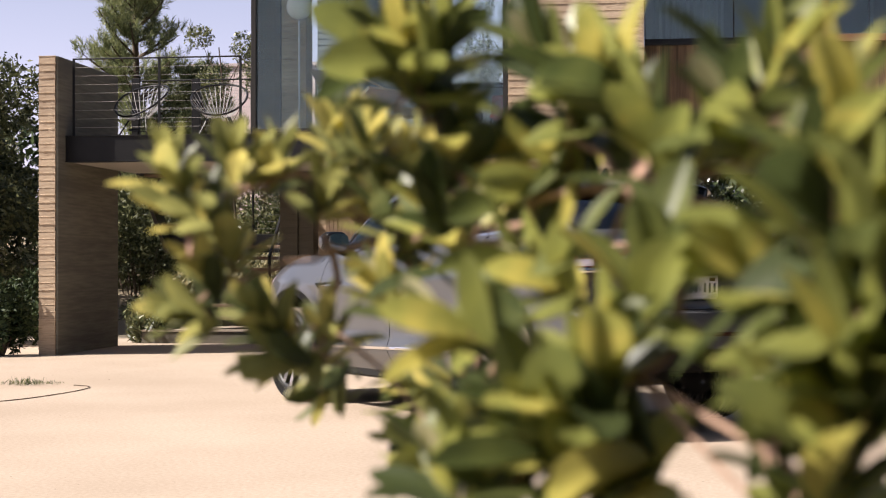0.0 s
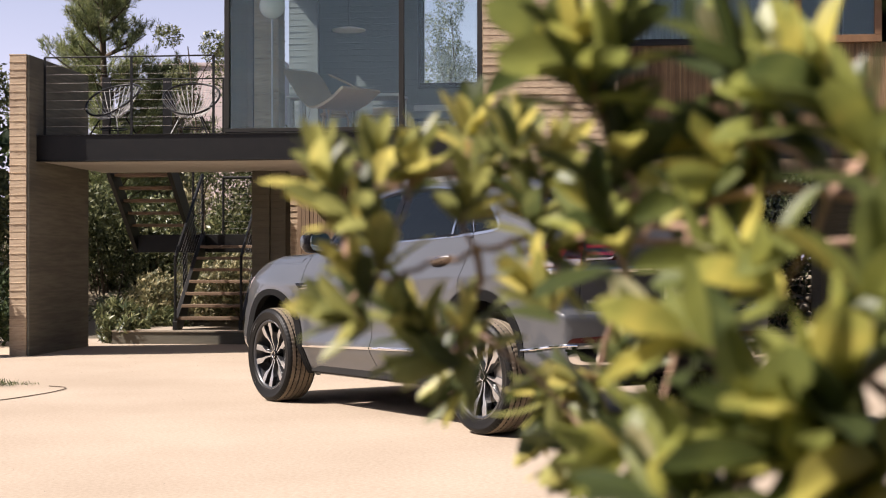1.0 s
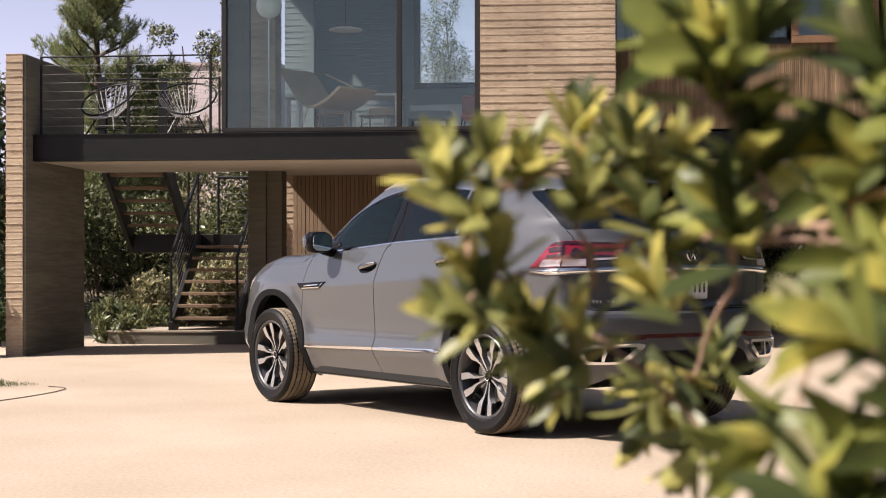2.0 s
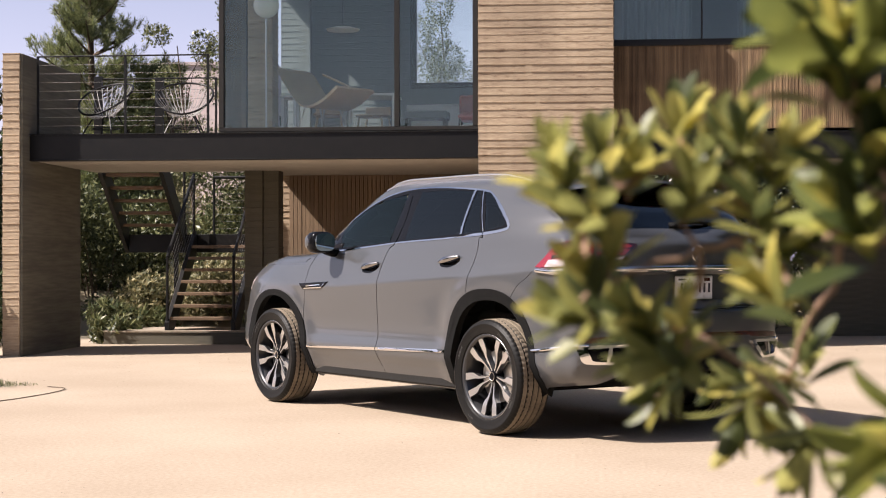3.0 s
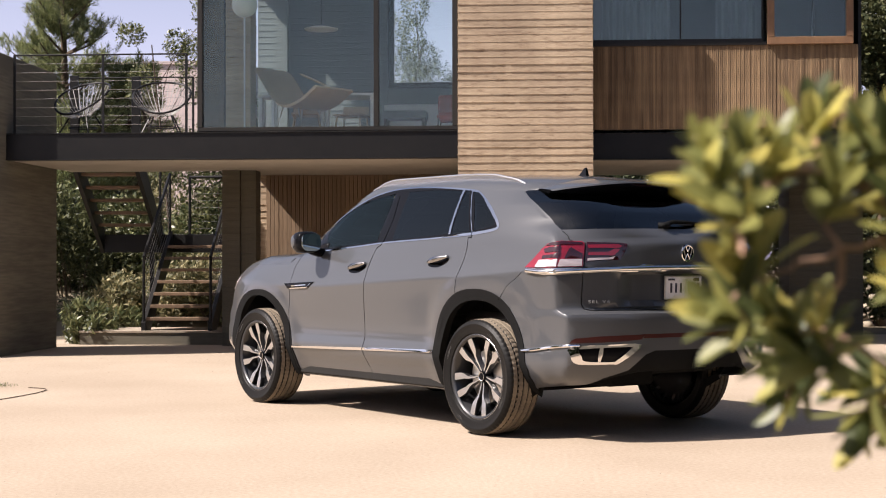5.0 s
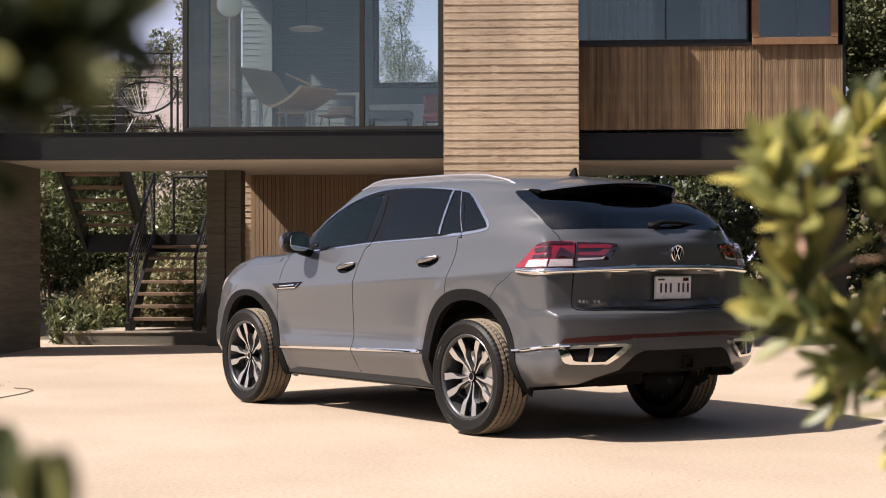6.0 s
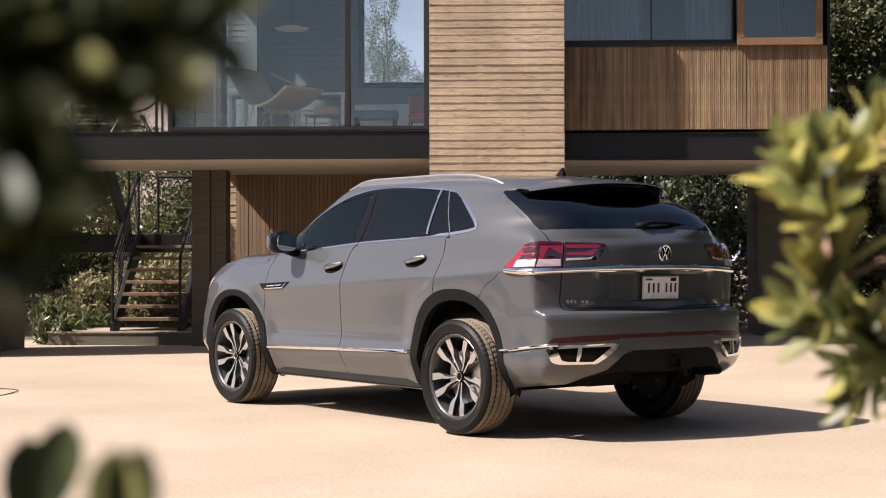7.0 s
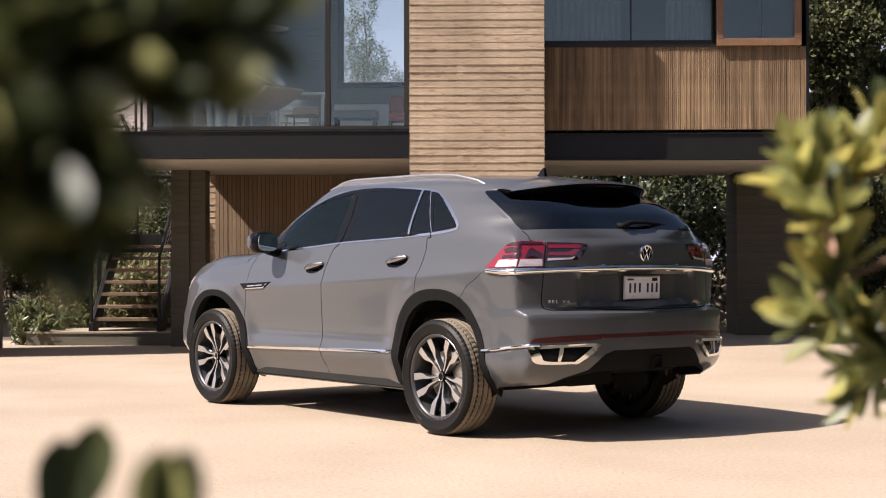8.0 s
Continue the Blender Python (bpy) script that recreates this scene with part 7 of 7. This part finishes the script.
def random_clumps(rng, n, spread, z0, z1, r):
    out = []
    for _ in range(n):
        a, f = rng.uniform(0, math.tau), math.sqrt(rng.uniform(0, 1))
        q = r * rng.uniform(0.6, 1.25)
        out.append((spread * f * math.cos(a), spread * 0.7 * f * math.sin(a), rng.uniform(z0, z1), q, q, q * 0.75))
    return out


def pine(label, x, y, high, seed, spread=1.5, low=1.8, tufts=900):
    """A pine: whorls of upswept limbs set with needle tufts."""
    rng = random.Random(seed)
    g = np.random.default_rng(seed)
    t = thing("pine_tree", label, "tree", at=pose(x, y, 0))
    bm = bmesh.new()
    tube(bm, [Vector((0, 0, -0.1)), Vector((0.06, 0, high * 0.3)), Vector((-0.05, 0.05, high * 0.7)), Vector((0, 0, high))], 0.13, 9, 0.02)
    part("trunk", bm, BARK, t, smooth=True)
    spots = []
    z = low
    while z < high - 0.1:
        f = 1 - (z - low) / (high - low)
        for _ in range(rng.randint(5, 7)):
            a = rng.uniform(0, math.tau)
            reach = spread * (0.25 + 0.75 * f ** 0.8) * rng.uniform(0.55, 1.15)
            tip = Vector((math.cos(a) * reach, math.sin(a) * reach, z + reach * rng.uniform(0.35, 0.95)))
            root = Vector((0, 0, z))
            mid = root.lerp(tip, 0.5) - Vector((0, 0, 0.06 * reach))
            bm = bmesh.new()
            part("limb", tube(bm, [root, mid, tip], 0.028, 5, 0.008), BARK, t, smooth=True)
            for k in range(rng.randint(18, 25)):
                s = rng.uniform(0.35, 1.05)
                p = (root.lerp(mid, s * 2) if s < 0.5 else mid.lerp(tip, s * 2 - 1)) + Vector((rng.uniform(-.16, .16), rng.uniform(-.16, .16), rng.uniform(-.03, .16)))
                spots.append((p, ((tip - root).normalized() * 0.6 + Vector((rng.uniform(-.4, .4), rng.uniform(-.4, .4), 0.7))).normalized()))
        z += rng.uniform(0.22, 0.36)
    vs = []
    for p, d in spots:
        n = 34
        e = g.normal(size=(n, 3)) * 0.55 + np.array(d)
        e /= np.linalg.norm(e, axis=1)[:, None]
        w = np.cross(e, g.normal(size=(n, 3)))
        w /= np.linalg.norm(w, axis=1)[:, None]
        o = np.array(p) + np.array(d) * g.uniform(-0.10, 0.10, n)[:, None]
        l = g.uniform(0.09, 0.17, n)[:, None]
        vs.append(np.stack([o, o + e * l * 0.5 + w * 0.006, o + e * l, o + e * l * 0.5 - w * 0.006], 1).reshape(-1, 3))
    ob = new("crown", blades("crown", np.concatenate(vs), PINE))
    ob.parent = t
    return t


rng = random.Random(21)
pine("open-crowned green pine rising behind the deck", -9.5, 18.0, 7.9, 5, 1.5, 1.3)
pine("slender green pine behind the stair", -8.5, 19.0, 5.0, 8, 1.2, 0.9)
tree("airy small-leaved tree beside the glazed room", -6.95, 16.0, 6.2, [(0.2, 0, 3.0, .7, .6, .6), (-0.5, 0, 4.3, .35, .3, .4), (-0.75, .1, 5.2, .28, .2, .22), (0.55, 0, 4.6, .55, .4, .7), (0.75, 0, 5.6, .4, .3, .55), (0.1, 0, 5.0, .25, .2, .3)], 9500, 0.062, 0.24, OLEANDER, 31, 0.035)
tree("dense dark tree beyond the fin wall", -11.2, 13.0, 3.9, random_clumps(rng, 16, 1.5, 1.0, 3.9, 0.85), 26000, 0.11, 0.22, OAK_LEAF, 41)
tree("broad dark tree beyond the fin wall", -12.8, 16.5, 4.5, random_clumps(rng, 16, 1.8, 1.0, 4.3, 0.95), 26000, 0.12, 0.22, OAK_LEAF, 42)
tree("tall dark oak beyond the end of the wing", 6.1, 15.5, 7.6, random_clumps(rng, 22, 1.7, 1.6, 7.2, 0.95), 60000, 0.11, 0.28, OAK_LEAF, 43, 0.2)
tree("tall dark oak beyond the end of the wing", 8.6, 19.0, 8.5, random_clumps(rng, 22, 2.2, 1.5, 8.0, 1.1), 60000, 0.14, 0.28, OAK_LEAF, 44, 0.2)
tree("dense olive-green oak close behind the end of the wing", 5.0, 14.4, 6.6, random_clumps(rng, 20, 0.9, 2.4, 7.4, 0.75), 34000, 0.09, 0.28, OAK_LEAF, 48, 0.12)
tree("dark evergreen tree behind the parking space", 3.6, 17.5, 4.4, random_clumps(rng, 14, 1.6, 0.9, 4.0, 0.75), 18000, 0.11, 0.24, OAK_LEAF, 45)
tree("evergreen tree seen through the rear window", -2.85, 17.5, 6.4, [(-0.1, 0, 4.4, .6, .6, .6), (0.05, 0, 5.2, .28, .3, .5), (0.35, 0, 4.4, .6, .5, .5), (0.10, 0, 5.9, .32, .3, .45), (-0.35, 0, 5.3, .4, .3, .5), (0.2, 0, 4.9, .4, .4, .4), (0.9, 0, 4.2, .5, .4, .45)], 17000, 0.040, 0.24, OLEANDER, 46, 0.06)


def bush(label, x, y, rx, ry, high, count, size, slim, mat, seed):
    r = random.Random(seed)
    cl = [(r.uniform(-rx, rx), r.uniform(-ry, ry), r.uniform(0.25, 0.8) * high, rx * 0.42, ry * 0.5, high * 0.30) for _ in range(12)]
    t = thing("bush", label, "bush", "bushes behind the house", at=pose(x, y, 0))
    for cx, cy, cz, *_ in cl:
        bm = bmesh.new()
        part("stem", tube(bm, [(cx * 0.2, cy * 0.2, -0.05), (cx * 0.6, cy * 0.6, cz * 0.5), (cx, cy, cz)], 0.018, 5, 0.006), BARK, t)
    ob = new("crown", blades("crown", cloud(cl, int(count * 1.7), size, slim, seed, -0.3), mat))
    ob.parent = t


for k, (bx, by, brx, bry, bh, bn, bs, bl, bm_) in enumerate([
        (-7.5, 14.6, 0.9, 0.7, 1.1, 3000, 0.12, 0.13, OLEANDER), (-5.9, 15.4, 1.0, 0.7, 1.5, 3600, 0.12, 0.13, DRY_LEAF), (-4.9, 14.2, 0.7, 0.6, 2.1, 3600, 0.14, 0.12, OLEANDER),
        (-8.6, 15.6, 1.0, 0.8, 2.4, 3400, 0.10, 0.22, OAK_LEAF), (-6.9, 17.4, 1.6, 0.9, 3.0, 6000, 0.10, 0.18, DRY_LEAF), (-9.9, 12.2, 1.0, 0.9, 2.2, 5000, 0.12, 0.14, OLEANDER), (-5.95, 15.9, 0.9, 0.5, 3.3, 5200, 0.10, 0.18, OLEANDER),
        (-8.9, 9.9, 0.9, 0.8, 1.2, 3600, 0.10, 0.20, HEDGE), (-9.9, 8.9, 0.9, 0.8, 1.0, 3200, 0.10, 0.20, HEDGE), (-7.68, 7.25, 0.36, 0.3, 0.95, 2600, 0.07, 0.22, HEDGE), (2.0, 13.45, 1.15, 0.42, 2.5, 6000, 0.09, 0.26, GLOSSY_HEDGE), (3.3, 15.3, 1.1, 0.45, 2.7, 7500, 0.09, 0.26, GLOSSY_HEDGE), (5.6, 13.4, 0.9, 0.7, 1.7, 3200, 0.11, 0.26, OAK_LEAF)]):
    bush("bushy evergreen shrub growing behind the house", bx, by, brx, bry, bh, bn, bs, bl, bm_, 60 + k)

# dry brush on the rise behind the stair, and the tree whose shade reaches the yard
for k, (bx, by, brx, bh, bn, bm_) in enumerate(((-7.6, 16.6, 1.5, 2.5, 8000, OLEANDER), (-5.6, 16.9, 1.4, 2.6, 8000, OLEANDER), (-6.4, 14.3, 1.0, 1.1, 3600, DRY_LEAF), (-6.9, 13.9, 0.7, 1.0, 2400, DRY_LEAF), (-5.6, 14.0, 0.7, 1.3, 2600, DRY_LEAF), (-4.6, 15.6, 1.1, 2.7, 6000, DRY_LEAF))):
    bush("dense brush on the slope behind the stair", bx, by, brx, 0.6, bh, bn, 0.10, 0.2, bm_, 80 + k)
tree("leafy tree standing at the edge of the yard", -9.3, -0.6, 4.6, random_clumps(rng, 12, 1.3, 2.6, 4.4, 0.55), 5000, 0.10, 0.26, OAK_LEAF, 47)

# far woods, and the unseen grove added behind the camera that the car mirrors
far = random.Random(77)
cl = [(far.uniform(-34, -6), far.uniform(24, 34), far.uniform(0.8, 4.2), 1.8, 1.5, 1.4) for _ in range(60)] + [(far.uniform(-6, 34), far.uniform(22, 32), far.uniform(0.8, 4.6), 1.8, 1.5, 1.4) for _ in range(80)]
tagged(new("far_woods", blades("far_woods", cloud(cl, 130000, 0.30, 0.30, 5), HEDGE)), "dark belt of trees beyond the house", "woods", kind="stuff")
def belt(n, x0, x1, y0, y1, z0, z1, r):
    return [(far.uniform(x0, x1), far.uniform(y0, y1), far.uniform(z0, z1), r, r, r * 0.85) for _ in range(n)]


# belts out of view, set to hold sky light off the car's rear
near_belt = belt(150, 9.5, 13, -9, 12, 0.5, 8, 1.3) + belt(110, 4, 13, -18, -14, 0.5, 4.6, 1.3) + belt(120, -14, 4, -22, -18, 0.4, 4.4, 1.2)
tagged(new("grove", blades("grove", cloud(near_belt, 80000, 0.42, 0.36, 6), HEDGE)), "unseen tall dark grove added round the yard to block low sky", "woods", kind="stuff")
far_belt = belt(120, -40, -30, -26, 10, 0.8, 6, 2.2) + belt(90, -40, -12, -36, -28, 0.6, 4.5, 2.2) + belt(60, 14, 40, -36, -26, 0.6, 8, 2.2)
tagged(new("far_grove", blades("far_grove", cloud(far_belt, 26000, 0.75, 0.34, 7), HEDGE)), "distant dark trees round the yard", "woods", kind="stuff")


# ---- yard details ----
def pebbles():
    g = np.random.default_rng(9)
    bm = bmesh.new()
    for _ in range(1000):
        x, y = g.uniform(-6, 5), g.uniform(-6.5, 8)
        r = g.uniform(0.002, 0.0045) * (1.0 + max(0, y) * 0.05)
        res = bmesh.ops.create_icosphere(bm, subdivisions=1, radius=r)
        for v in res["verts"]:
            v.co = Vector((v.co.x * g.uniform(0.8, 1.4) + x, v.co.y * g.uniform(0.8, 1.3) + y, v.co.z * 0.6 + rise(x, y) + r * 0.2))
    return bm


PEBBLE = material("tan_pebble", (0.33, 0.26, 0.195), 0.9, spread=0.25)
tagged(new("pebbles", mesh_of("pebbles", pebbles(), PEBBLE)), "small tan pebbles scattered over the yard", "pebbles", kind="stuff")


def tuft(x, y, n, seed, high=0.14):
    g = np.random.default_rng(seed)
    o = np.stack([g.normal(0, 0.09, n), g.normal(0, 0.05, n), np.zeros(n)], 1)
    e = g.normal(size=(n, 3)) * 0.55 + np.array([0, 0, 1.0])
    e /= np.linalg.norm(e, axis=1)[:, None]
    w = np.cross(e, g.normal(size=(n, 3)))
    w /= np.linalg.norm(w, axis=1)[:, None]
    l = (high * g.uniform(0.4, 1.1, n))[:, None]
    v = np.stack([o - w * 0.003, o + e * l * 0.6 + w * 0.003, o + e * l, o + e * l * 0.5 - w * 0.004], 1).reshape(-1, 3)
    ob = new("grass_tuft", blades("grass_tuft", v, OLEANDER))
    ob.location = (x, y, rise(x, y))
    return tagged(ob, "small tuft of dry green grass in the sand", "grass", kind="stuff")


tuft(-5.55, 2.95, 150, 3, 0.085)
tuft(-5.40, 3.05, 90, 4, 0.05)
# buried hose: a thin dark line curving over the sand
bm = bmesh.new()
tube(bm, [tuple(p) for p in curve([(-5.3, 0.9, 0.004), (-4.95, 1.45, 0.006), (-4.78, 2.25, 0.008), (-4.82, 2.75, 0.008), (-5.06, 2.98, 0.004)], 8)], 0.0042, 7)
tagged(new("garden_hose", mesh_of("garden_hose", bm, BARK)), "thin dark hose half sunk in the sand", "hose")


def boulder(seed, r):
    g = random.Random(seed)
    bm = bmesh.new()
    bmesh.ops.create_icosphere(bm, subdivisions=2, radius=r)
    for v in bm.verts:
        v.co *= 1 + 0.22 * noise.noise(v.co * (2.2 / r) + Vector((seed, 0, 0)))
        v.co.z *= 0.75
    me = mesh_of("stone", bm, STONE)
    for p in me.polygons:
        p.use_smooth = True
    return me


STONE = material("pale_fieldstone", (0.3234, 0.2695, 0.2002), 0.9, second=(0.2156, 0.1771, 0.1309), grain=14, patch=4, amount=0.5, bump=0.3, spread=0.25)
stones = [boulder(k, 0.11) for k in range(5)]
wall = thing("stone_wall", "low dry-laid wall of pale rounded fieldstones", "wall", at=pose(2.7, 14.3, 0))
g = random.Random(15)
for row in range(6):
    for k in range(13):
        ob = new("stone", g.choice(stones))
        ob.parent = wall
        ob.matrix_local = pose(k * 0.175 + 0.08 * (row % 2) + g.uniform(-.02, .02), g.uniform(-.05, .05), 0.12 + row * 0.145, g.uniform(-20, 20), g.uniform(-20, 20), g.uniform(0, 360))
# leafy plants at the foot of the fin wall
for k, (bx, by, bh) in enumerate(((-6.80, 10.6, 0.38), (-7.0, 11.2, 0.62), (-6.55, 11.8, 0.45))):
    bush("low leafy plant beside the stair plinth", bx, by, 0.28, 0.25, bh, 420, 0.17, 0.10, OLEANDER, 90 + k)

# pale building on the next plot
nb = thing("neighbour_building", "pale pink stucco building beyond the trees", "building", at=pose(-8.65, 23.0, 0))
bm = bmesh.new()
part("wall", box(bm, -1.30, 1.6, 0, 3.0, 0, 5.55), material("pale_stucco", (0.66, 0.54, 0.52), 0.9, grain=12, patch=1, amount=0.2, bump=0.1), nb)
bm = bmesh.new()
part("parapet", box(bm, -1.34, 1.64, -0.04, 3.04, 5.55, 5.62), nb.children[0].data.materials[0], nb, "pale coping")
